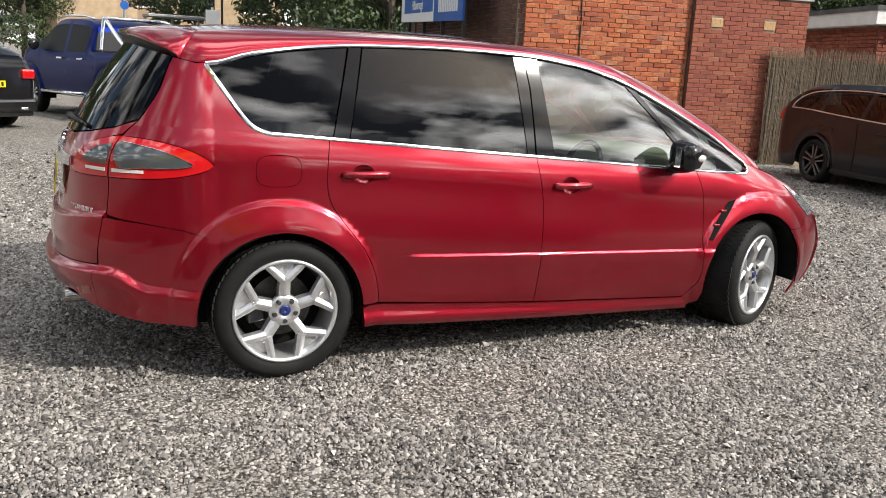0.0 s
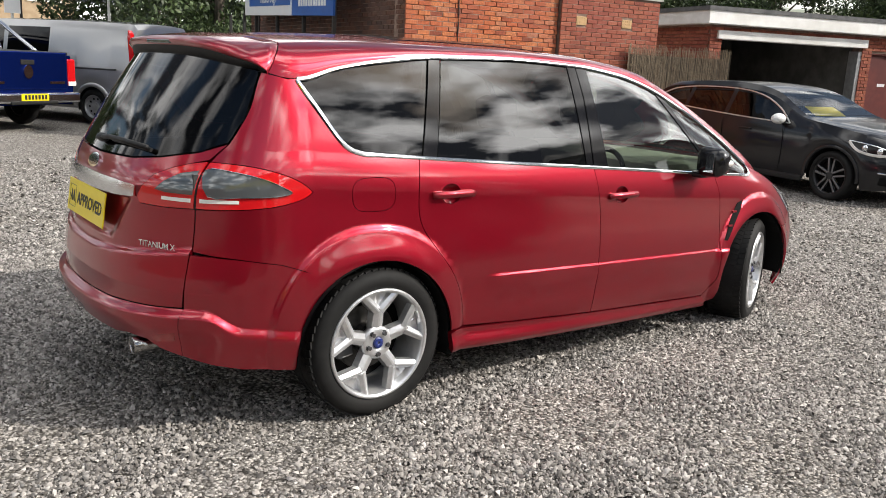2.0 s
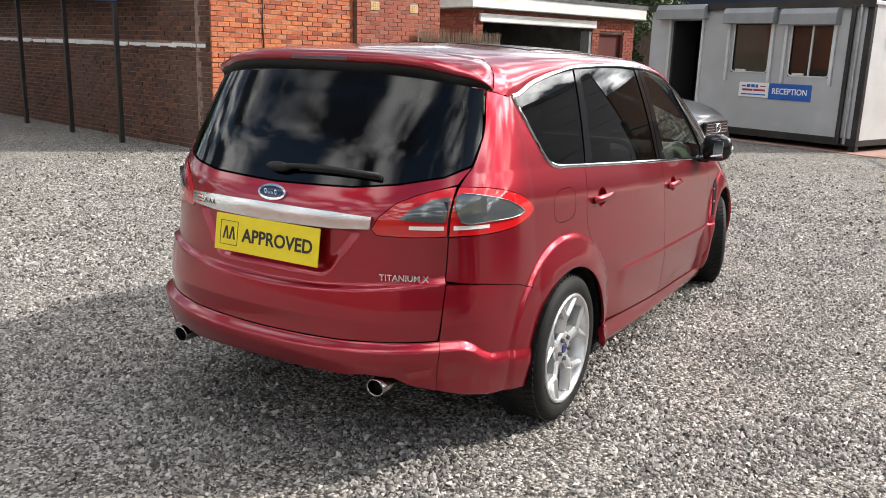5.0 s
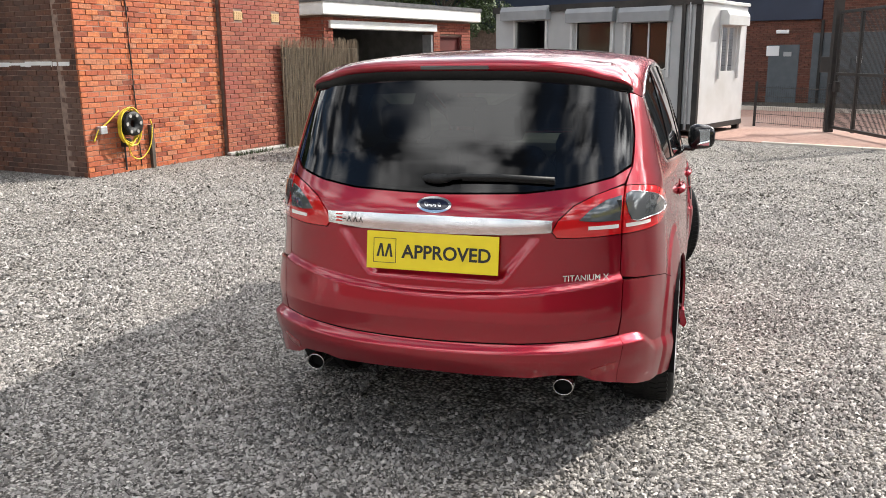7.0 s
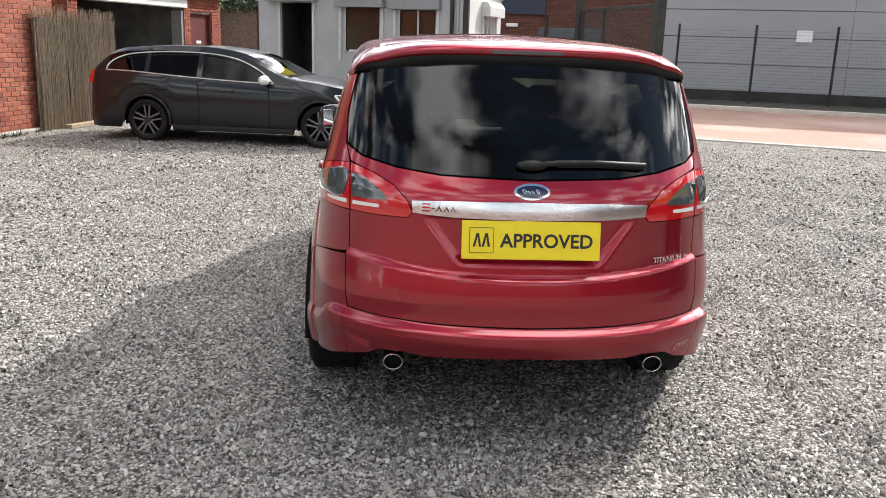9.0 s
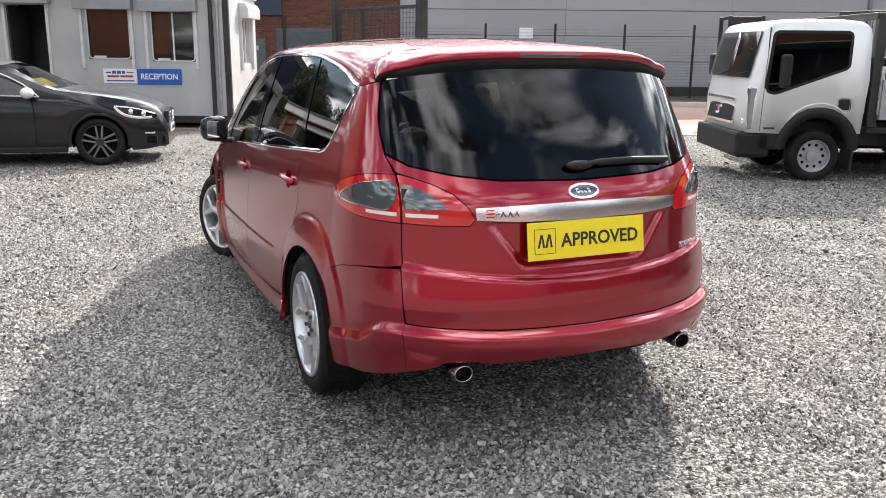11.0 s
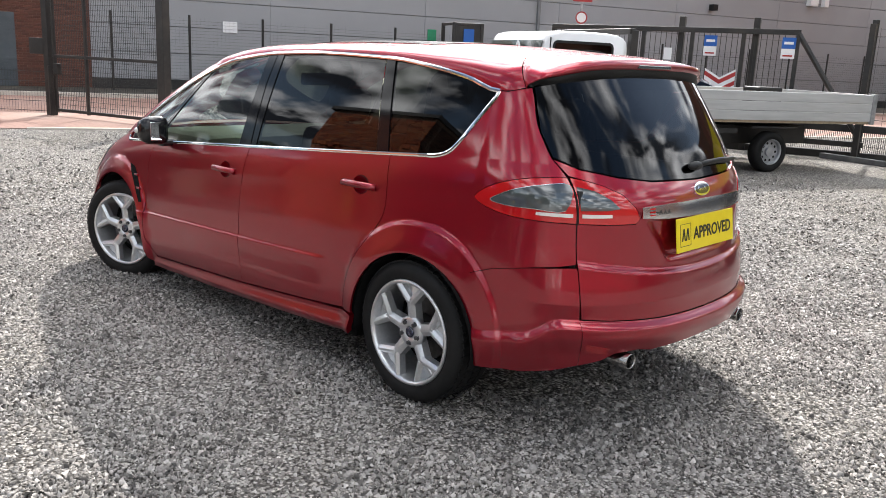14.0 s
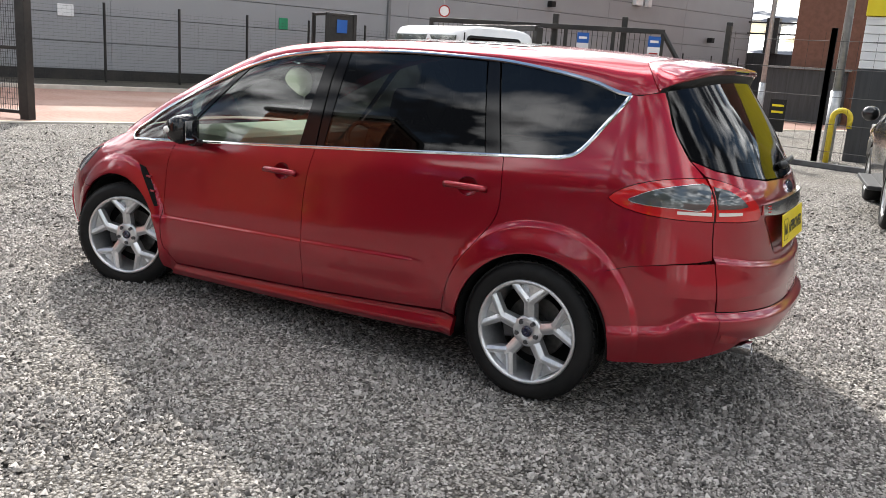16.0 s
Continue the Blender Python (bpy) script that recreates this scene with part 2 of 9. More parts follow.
def finish(bm, smooth=False):
    me = bpy.data.meshes.new("mesh")
    bmesh.ops.recalc_face_normals(bm, faces=bm.faces[:])
    bm.to_mesh(me)
    bm.free()
    if smooth:
        me.shade_smooth()
    return me


def part(name, bm, material, parent=None, label="", smooth=False):
    """Links a bmesh, or a ready mesh, as one mesh object under its thing."""
    me = finish(bm, smooth) if isinstance(bm, bmesh.types.BMesh) else bm
    me.name = name
    ob = new(name, me)
    if not me.materials:
        me.materials.append(material)
    if parent:
        ob.parent = parent
    if label:
        ob["label"] = label
    return ob


def thing(name, label, category, group="", kind="", at=(0, 0, 0), turn=0.0):
    ob = new(name)
    ob.matrix_world = pose(*at, 0, 0, turn)
    return tagged(ob, label, category, group, kind)


def box(bm, x0, x1, y0, y1, z0, z1, bevel=0.0, m=None):
    mat = Matrix.Translation(((x0 + x1) / 2, (y0 + y1) / 2, (z0 + z1) / 2)) @ Matrix.Diagonal((abs(x1 - x0), abs(y1 - y0), abs(z1 - z0), 1))
    made = bmesh.ops.create_cube(bm, size=1.0, matrix=(m @ mat) if m else mat)
    if bevel:
        edges = list({e for v in made["verts"] for e in v.link_edges})
        bmesh.ops.bevel(bm, geom=edges, offset=bevel, segments=2, affect="EDGES", profile=0.5)
    return bm


def boxes(*dims, bevel=0.0):
    bm = bmesh.new()
    for d in dims:
        box(bm, *d, bevel=bevel)
    return bm


def cyl(bm, p, q, r, r2=None, n=16, caps=True):
    p, q = Vector(p), Vector(q)
    d = q - p
    m = Matrix.Translation((p + q) / 2) @ d.to_track_quat("Z", "Y").to_matrix().to_4x4()
    bmesh.ops.create_cone(bm, cap_ends=caps, segments=n, radius1=r, radius2=r if r2 is None else r2, depth=d.length, matrix=m)
    return bm


def tube(pts, r, n=8):
    """A pipe along points, as one bmesh."""
    bm = bmesh.new()
    pts = [Vector(p) for p in pts]
    rings = []
    for i, p in enumerate(pts):
        d = (pts[min(i + 1, len(pts) - 1)] - pts[max(i - 1, 0)]).normalized()
        q = d.to_track_quat("Z", "Y")
        rings.append([bm.verts.new(p + q @ Vector((r * math.cos(2 * math.pi * k / n), r * math.sin(2 * math.pi * k / n), 0))) for k in range(n)])
    for a, b in zip(rings, rings[1:]):
        for k in range(n):
            bm.faces.new((a[k], a[(k + 1) % n], b[(k + 1) % n], b[k]))
    bm.faces.new(rings[0][::-1])
    bm.faces.new(rings[-1])
    return bm


def prism(outline, y0, y1, bevel=0.0, axis="y"):
    """A closed outline in (x, z), drawn out from y0 to y1 (or (x, y) from z0 to z1, or (y, z) along x)."""
    put = {"y": lambda a, b, c: (a, c, b), "z": lambda a, b, c: (a, b, c), "x": lambda a, b, c: (c, a, b)}[axis]
    bm = bmesh.new()
    a = [bm.verts.new(put(u, v, y0)) for u, v in outline]
    b = [bm.verts.new(put(u, v, y1)) for u, v in outline]
    n = len(a)
    bm.faces.new(a)
    bm.faces.new(b[::-1])
    for i in range(n):
        bm.faces.new((a[i], b[i], b[(i + 1) % n], a[(i + 1) % n]))
    bmesh.ops.recalc_face_normals(bm, faces=bm.faces[:])
    if bevel:
        bmesh.ops.bevel(bm, geom=bm.edges[:], offset=bevel, segments=2, affect="EDGES", profile=0.5)
    return bm


def lathe(profile, n=48, axis="y"):
    """A closed (r, h) profile turned about an axis."""
    bm = bmesh.new()
    rings = []
    for k in range(n):
        c, s = math.cos(2 * math.pi * k / n), math.sin(2 * math.pi * k / n)
        rings.append([bm.verts.new((r * c, h, r * s) if axis == "y" else (r * c, r * s, h)) for r, h in profile])
    m = len(profile)
    for k in range(n):
        a, b = rings[k], rings[(k + 1) % n]
        for i in range(m):
            j = (i + 1) % m
            bm.faces.new((a[i], a[j], b[j], b[i]))
    return bm


def table(pairs):
    """A smooth function through (x, y) pairs, flat outside them."""
    xs, ys = [p[0] for p in pairs], [p[1] for p in pairs]
    n = len(xs)
    sl = [0.0] * n
    for i in range(1, n - 1):
        a, b = (ys[i] - ys[i - 1]) / (xs[i] - xs[i - 1]), (ys[i + 1] - ys[i]) / (xs[i + 1] - xs[i])
        sl[i] = 0.0 if a * b <= 0 else 2 * a * b / (a + b)
    sl[0], sl[-1] = (ys[1] - ys[0]) / (xs[1] - xs[0]), (ys[-1] - ys[-2]) / (xs[-1] - xs[-2])

    def f(x):
        if x <= xs[0]:
            return ys[0] + sl[0] * (x - xs[0])
        if x >= xs[-1]:
            return ys[-1] + sl[-1] * (x - xs[-1])
        i = max(k for k in range(n - 1) if xs[k] <= x)
        h = xs[i + 1] - xs[i]
        t = (x - xs[i]) / h
        return (ys[i] * (1 + 2 * t) * (1 - t) ** 2 + h * sl[i] * t * (1 - t) ** 2 + ys[i + 1] * t * t * (3 - 2 * t) + h * sl[i + 1] * t * t * (t - 1))
    return f


def soft(pairs, w):
    """The same, evened out over a width w."""
    f = table(pairs)
    ks = [(k / 4, math.exp(-(k / 2) ** 2)) for k in range(-4, 5)]
    total = sum(g for _, g in ks)
    xs = np.linspace(pairs[0][0] - 0.2, pairs[-1][0] + 0.2, 240)
    ys = np.array([sum(g * f(x + d * w) for d, g in ks) / total for x in xs])
    m = np.gradient(ys, xs)
    h = xs[1] - xs[0]

    def smooth(x):
        i = int(min(238, max(0, (x - xs[0]) / h)))
        t = (x - xs[i]) / h
        return float(ys[i] * (1 + 2 * t) * (1 - t) ** 2 + h * m[i] * t * (1 - t) ** 2 + ys[i + 1] * t * t * (3 - 2 * t) + h * m[i + 1] * t * t * (t - 1))
    return smooth


def ease(t):
    t = min(1.0, max(0.0, t))
    return t * t * (3 - 2 * t)


def arc(cx, cz, r, a0, a1, n=14):
    return [(cx + r * math.cos(radians(a0 + (a1 - a0) * i / n)), cz + r * math.sin(radians(a0 + (a1 - a0) * i / n))) for i in range(n + 1)]


def curve2(pts, per=6, closed=False):
    """Catmull-Rom through 2D or 3D points."""
    P = [Vector(p) for p in pts]
    n = len(P)
    out = []
    for i in range(n if closed else n - 1):
        p0 = P[i - 1] if closed or i else P[0]
        p1, p2 = P[i], P[(i + 1) % n]
        p3 = P[(i + 2) % n] if closed or i + 2 < n else P[-1]
        for k in range(per):
            t = k / per
            out.append(tuple(0.5 * (2 * p1 + (p2 - p0) * t + (2 * p0 - 5 * p1 + 4 * p2 - p3) * t * t + (3 * p1 - p0 - 3 * p2 + p3) * t ** 3)))
    if not closed:
        out.append(tuple(P[-1]))
    return out


def clean(outline, tol=0.0015):
    out = []
    for p in outline:
        if not out or math.dist(p, out[-1]) > tol:
            out.append(p)
    if math.dist(out[0], out[-1]) <= tol:
        out.pop()
    return out


def inset(outline, d):
    """A closed outline drawn in by d."""
    if not d:
        return outline
    n = len(outline)
    area = sum(outline[i][0] * outline[(i + 1) % n][1] - outline[(i + 1) % n][0] * outline[i][1] for i in range(n))
    s = 1 if area > 0 else -1
    res = []
    for i in range(n):
        p0, p1, p2 = Vector(outline[i - 1]), Vector(outline[i]), Vector(outline[(i + 1) % n])
        a, b = (p1 - p0).normalized(), (p2 - p1).normalized()
        na, nb = Vector((-a.y, a.x)) * s, Vector((-b.y, b.x)) * s
        m = na + nb
        if m.length < 1e-4:
            m = na
        m = m.normalized()
        res.append(tuple(p1 + m * min(d / max(0.35, m.dot(na)), 2.5 * d)))
    return res


def sheet(outline, place, step=0.03, holes=(), gap=0.0019, thick=0.012, out=0.0, su=None):
    """A panel: a flat outline (u, v) cut into a fine net and laid on the surface place(u, v), with its rim turned in."""
    outline = inset(clean(outline), gap)
    bm = bmesh.new()
    for loop in [outline] + [inset(clean(h), -gap) for h in holes]:
        vs = [bm.verts.new((u, v, 0)) for u, v in loop]
        for i in range(len(vs)):
            bm.edges.new((vs[i], vs[(i + 1) % len(vs)]))
    bmesh.ops.triangle_fill(bm, use_beauty=False, use_dissolve=False, edges=bm.edges[:])
    us, vs = [p[0] for p in outline], [p[1] for p in outline]
    for lo, hi, ax, st in ((min(us), max(us), 0, su or step), (min(vs), max(vs), 1, step)):
        k = math.floor(lo / st) + 1
        no = (1, 0, 0) if ax == 0 else (0, 1, 0)
        while k * st < hi:
            co = (k * st, 0, 0) if ax == 0 else (0, k * st, 0)
            bmesh.ops.bisect_plane(bm, geom=bm.verts[:] + bm.edges[:] + bm.faces[:], plane_co=co, plane_no=no, dist=1e-5)
            k += 1
    bmesh.ops.remove_doubles(bm, verts=bm.verts[:], dist=2e-5)

    def on_line(a, b, st):
        return abs(a - b) < 1e-4 and abs(a / st - round(a / st)) * st < 1e-4
    drop = [ed for ed in bm.edges if len(ed.link_faces) == 2 and not (on_line(ed.verts[0].co.x, ed.verts[1].co.x, su or step) or on_line(ed.verts[0].co.y, ed.verts[1].co.y, step))]
    bmesh.ops.dissolve_edges(bm, edges=drop, use_verts=False)
    loose = [v for v in bm.verts if len(v.link_edges) == 2 and all(len(ed.link_faces) == 2 for ed in v.link_edges)]
    bmesh.ops.dissolve_verts(bm, verts=loose)
    bmesh.ops.triangulate(bm, faces=[f for f in bm.faces if len(f.verts) > 4])
    e = 0.004
    normals = []
    bm.verts.index_update()
    for v in bm.verts:
        u, w = v.co.x, v.co.y
        p = Vector(place(u, w))
        du = Vector(place(u + e, w)) - Vector(place(u - e, w))
        dv = Vector(place(u, w + e)) - Vector(place(u, w - e))
        n = du.cross(dv)
        normals.append(n.normalized() if n.length > 1e-12 else Vector((0, 0, 1)))
        v.co = p
    c = Vector((1.3, 0.0, 0.75))
    tally = sum((v.co - c).dot(n) for v, n in zip(bm.verts, normals))
    if tally < 0:
        normals = [-n for n in normals]
    for v, n in zip(bm.verts, normals):
        v.co = v.co + n * out
    bm.normal_update()
    for f in bm.faces:
        nf = sum((normals[v.index] for v in f.verts), Vector())
        if f.normal.dot(nf) < 0:
            f.normal_flip()
    bm.verts.ensure_lookup_table()
    verts = [v.co.copy() for v in bm.verts]
    faces = [tuple(v.index for v in f.verts) for f in bm.faces]
    if thick:
        for ed in bm.edges:
            if len(ed.link_faces) != 1:
                continue
            mid = ed.link_faces[0].calc_center_median()
            a, b = ed.verts[0].index, ed.verts[1].index
            pa, pb = verts[a], verts[b]
            q = [pa, pb, pb - normals[b] * thick, pa - normals[a] * thick]
            nf = (q[1] - q[0]).cross(q[3] - q[0])
            k = len(verts)
            verts += q
            faces.append((k, k + 1, k + 2, k + 3) if nf.dot(mid - pa) < 0 else (k + 3, k + 2, k + 1, k))
            normals += [Vector((0, 0, 0))] * 4
    bm.free()
    me = bpy.data.meshes.new("panel")
    me.from_pydata([tuple(v) for v in verts], [], faces)
    me.shade_smooth()
    me.normals_split_custom_set_from_vertices([tuple(n) for n in normals])
    return me


def merged(*meshes):
    """Several panels as one mesh, with their normals kept."""
    verts, faces, normals = [], [], []
    for me in meshes:
        k = len(verts)
        verts += [tuple(v.co) for v in me.vertices]
        ns = [None] * len(me.vertices)
        corner = me.corner_normals
        for i, lp in enumerate(me.loops):
            ns[lp.vertex_index] = tuple(corner[i].vector)
        normals += [n or (0, 0, 0) for n in ns]
        faces += [[k + i for i in p.vertices] for p in me.polygons]
    out = bpy.data.meshes.new("panel")
    out.from_pydata(verts, [], faces)
    out.shade_smooth()
    out.normals_split_custom_set_from_vertices(normals)
    return out


def words(name, text, size, material, parent, m, depth=0.0015, bold=0.0, align="CENTER", width=None):
    """Lettering in the built-in font, as a mesh."""
    cu = bpy.data.curves.new(name, "FONT")
    cu.body, cu.size, cu.extrude, cu.offset = text, size, depth, bold
    cu.align_x, cu.align_y = align, "CENTER"
    cu.resolution_u = 3
    tmp = bpy.data.objects.new("tmp", cu)
    scene.collection.objects.link(tmp)
    dg = bpy.context.evaluated_depsgraph_get()
    me = bpy.data.meshes.new_from_object(tmp.evaluated_get(dg))
    bpy.data.objects.remove(tmp)
    if width:
        xs = [v.co.x for v in me.vertices]
        k = width / (max(xs) - min(xs))
        me.transform(Matrix.Diagonal((k, 1, 1, 1)))
    me.transform(m)
    me.materials.clear()
    return part(name, me, material, parent)

# ---- the red people carrier ----
# its own axes: x ahead, y to its left, z up, from the ground under the middle of the rear axle

belt_z = lambda x: 1.150 - 0.0745 * max(-0.35, min(x, 3.0))
ARCH_R, ARCH_F = (-0.015, 0.325, 0.385), (2.872, 0.312, 0.402)
rear_x = soft([(0.18, -0.89), (0.28, -0.935), (0.40, -0.968), (0.50, -0.985), (0.56, -0.972), (0.66, -0.962), (0.74, -0.948), (0.85, -0.936), (1.00, -0.922), (1.06, -0.905), (1.12, -0.872), (1.25, -0.800), (1.40, -0.695), (1.50, -0.620), (1.62, -0.540)], 0.06)
rear_a = soft([(0.2, 0.66), (1.00, 0.65), (1.22, 0.58), (1.48, 0.36), (1.62, 0.30)], 0.14)
rear_n = soft([(0.2, 2.6), (0.8, 2.55), (1.1, 2.75), (1.6, 2.8)], 0.2)
nose_x = table([(0.15, 3.68), (0.30, 3.76), (0.50, 3.80), (0.65, 3.76), (0.80, 3.62), (1.00, 3.30)])


def half_width(x, z):
    d = belt_z(x) - z
    xc = max(x, -0.30)
    yb = 0.885 - (0.0257 * (1.3 - xc) ** 2 if x < 1.3 else 0.006 * (x - 1.3) ** 2)
    if d < 0:
        return yb - 0.25 * -d - 0.16 * d * d
    y = yb + 0.030 * math.sin(math.pi / 2 * min(1.0, d / 0.16)) + 0.028 * ease((d - 0.10) / 0.42)
    if z < 0.40:
        y -= 0.75 * (0.40 - z) ** 2
    for (cx, cz, r), wide in ((ARCH_R, 0.155), (ARCH_F, 0.125)):
        ang = math.atan2(z - cz, x - cx)
        ro = r + wide * (0.55 + 0.45 * max(0.0, math.sin(ang))) + (0.03 * max(0.0, -math.cos(ang)) if cx < 1 else 0.0)
        rr = math.hypot(x - cx, z - cz)
        if rr < ro + 0.02:
            y += 0.011 * ease((ro - rr) / 0.032) + 0.019 * ease((ro - rr) / (ro - r))
    zm = 0.506 + 0.034 * (2.40 - x)
    fade = ease((x - 0.56) / 0.12) * ease((2.62 - x) / 0.12)
    y += 0.007 * fade * ease((zm + 0.016 - z) / 0.016) * (1 - ease((zm - 0.02 - z) / 0.13))
    return y


def side_y(x, z):
    y = half_width(x, z)
    x0 = rear_x(z) + rear_a(z)
    if x < x0:
        k = min(1.0, (x0 - x) / rear_a(z))
        n = rear_n(z)
        y *= max(0.0, 1 - k ** n) ** (1 / n)
    xf = nose_x(z) - 1.0
    if x > xf:
        k = min(1.0, x - xf)
        y *= max(0.0, 1 - k ** 3.1) ** (1 / 3.1)
    return y


def back_x(y, z):
    a, n, xr = rear_a(z), rear_n(z), rear_x(z)
    x = xr + 0.2
    for _ in range(5):
        w = half_width(max(x, -0.9), z)
        q = min(0.999, abs(y) / w)
        x = xr + a * (1 - (1 - q ** n) ** (1 / n))
    return x


def ramp(t):
    return max(0.0, min(1.0, t))


def rear_relief(x, y, z):
    """How far the pressed shapes of the tail stand out: the crease, the plate's recess, the bumper's shelf."""
    y = abs(y)
    crease = 0.735 + 0.06 * (min(y, 0.76) / 0.69) ** 2
    o = 0.021 * ease(ramp((crease - z) / 0.022)) * ramp((z - 0.50) / 0.12) * ease((-0.52 - x) / 0.22)
    yl = 0.30 + 0.125 * ramp((z - 0.785) / 0.16)
    o -= 0.012 * ease((yl - y) / 0.055) * ease((z - 0.765) / 0.035) * ramp((0.962 - z) / 0.01)
    shelf = 0.530 + 0.024 * (min(y, 0.72) / 0.70) ** 2 - 0.068 * ease((x + 0.735) / 0.13) - 0.03 * ramp((x + 0.62) / 0.2)
    deep = 0.036 - 0.018 * ease((x + 0.76) / 0.16) - 0.008 * ramp((x + 0.60) / 0.22)
    d = shelf - z
    t = ramp(d / (0.030 + 0.018 * ramp((x + 0.74) / 0.14)))
    o += deep * (0.45 * ease(t) + 0.55 * (1 - (1 - t) ** 2)) * (1 - 0.35 * ease((d - 0.05) / 0.10))
    return o


def tail_p(y, z):
    e = 0.004
    x = back_x(y, z)
    g = (back_x(y + e, z) - back_x(y - e, z)) / (2 * e)
    n = math.hypot(1, g)
    o = rear_relief(x, y, z)
    return (x - o / n, y + o * g / n, z)


def wing_p(x, z):
    e = 0.004
    y = side_y(x, z)
    g = (side_y(x + e, z) - side_y(x - e, z)) / (2 * e)
    n = math.hypot(1, g)
    o = rear_relief(x, y, z)
    return (x - o * g / n, y + o / n, z)


def front_x(y, z):
    x = nose_x(z)
    for _ in range(4):
        q = min(0.999, abs(y) / half_width(min(x, 3.3), z))
        x = nose_x(z) - 1.0 * (1 - (1 - q ** 3.1) ** (1 / 3.1))
    return x


roof_mid = table([(-0.60, 1.592), (-0.30, 1.630), (0.0, 1.648), (0.5, 1.660), (1.0, 1.655), (1.4, 1.630), (1.8, 1.572), (2.1, 1.495)])
roof_z = lambda x, y: roof_mid(x) - 0.030 * (y / 0.6) ** 2 - 0.006 * (y / 0.6) ** 6
bonnet_mid = table([(2.75, 1.055), (2.95, 1.035), (3.2, 0.965), (3.5, 0.865), (3.68, 0.76), (3.76, 0.68)])
wing_top = table([(2.75, 1.020), (2.80, 1.004), (2.86, 0.983), (2.93, 0.962), (3.05, 0.925), (3.20, 0.860), (3.32, 0.80), (3.46, 0.715), (3.60, 0.60), (3.72, 0.48)])


def bonnet_z(x, y):
    q = min(1.0, abs(y) / max(0.05, side_y(x, wing_top(x))))
    return wing_top(x) + (bonnet_mid(x) - wing_top(x)) * (1 - q ** 2.6)


glass_top = table([(-0.44, 1.476), (-0.40, 1.463), (-0.36, 1.455), (-0.318, 1.455), (-0.13, 1.503), (0.10, 1.541), (0.37, 1.568), (0.8, 1.577), (1.28, 1.563), (1.65, 1.520), (1.88, 1.462), (2.09, 1.380), (2.57, 1.150), (2.80, 1.005), (2.86, 0.984), (2.93, 0.964)])
gate_y = table([(0.30, 0.690), (0.55, 0.706), (0.80, 0.706), (1.10, 0.704), (1.16, 0.715), (1.21, 0.728), (1.30, 0.726), (1.476, 0.690)])
gate_x = lambda z: back_x(gate_y(z), z)
# outlines on the flank, (x, z)
SEAM_F = [(2.385, belt_z(2.385)), (2.44, 0.80), (2.447, 0.45), (2.425, 0.31), (2.355, 0.232)]
SEAM_B = [(1.315, belt_z(1.315)), (1.357, 0.80), (1.350, 0.53), (1.330, 0.285)]
SEAM_R = [(0.215, belt_z(0.215)), (0.200, 0.97), (0.212, 0.85), (0.282, 0.74), (0.378, 0.612), (0.435, 0.486), (0.46, 0.347)]
seam_f, seam_b, seam_r = curve2(SEAM_F), curve2(SEAM_B), curve2(SEAM_R)
LAMP_SIDE_TOP = [(-0.308, 1.012), (-0.34, 1.042), (-0.40, 1.074), (-0.48, 1.101), (-0.566, 1.119), (-0.66, 1.128)]
LAMP_SIDE_LOW = [(-0.308, 1.012), (-0.335, 0.992), (-0.40, 0.972), (-0.49, 0.957), (-0.60, 0.950), (-0.68, 0.948)]
BUMP_SEAM = [(-0.263, 0.650), (-0.36, 0.697), (-0.451, 0.728), (-0.62, 0.758), (-0.70, 0.768)]
belt_run = lambda a, b, n=8: [(a + (b - a) * i / n, belt_z(a + (b - a) * i / n)) for i in range(n + 1)]
gate_run = lambda z0, z1, n=8: [(gate_x(z0 + (z1 - z0) * i / n), z0 + (z1 - z0) * i / n) for i in range(n + 1)]


rail_edge = table([(-0.34, 0.602), (0.0, 0.60), (1.7, 0.60), (2.1, 0.625), (2.93, 0.745)])
rail_top = table([(-0.34, 1.592), (0.0, 1.612), (0.4, 1.622), (0.8, 1.624), (1.3, 1.612), (1.65, 1.582), (1.85, 1.548), (2.15, 1.440), (2.55, 1.240), (2.93, 1.018)])


def rail_p(x, t, sg):
    """A point of the cant rail: t from the side glass up to the roof's edge."""
    zt = glass_top(x)
    a = Vector((x, sg * side_y(x, zt), zt))
    xb = x + 0.095 * ramp(-x / 0.43) ** 2
    b = Vector((xb, sg * rail_edge(xb), rail_top(xb)))
    c = Vector(((x + xb) / 2, a.y * 0.985 + b.y * 0.015, b.z * 0.72 + a.z * 0.28)) if x < 1.9 else (a + b) / 2 + Vector((0.02, sg * 0.02, 0.02)) * ramp((2.95 - x) / 0.12)
    return (1 - t) ** 2 * a + 2 * t * (1 - t) * c + t * t * b


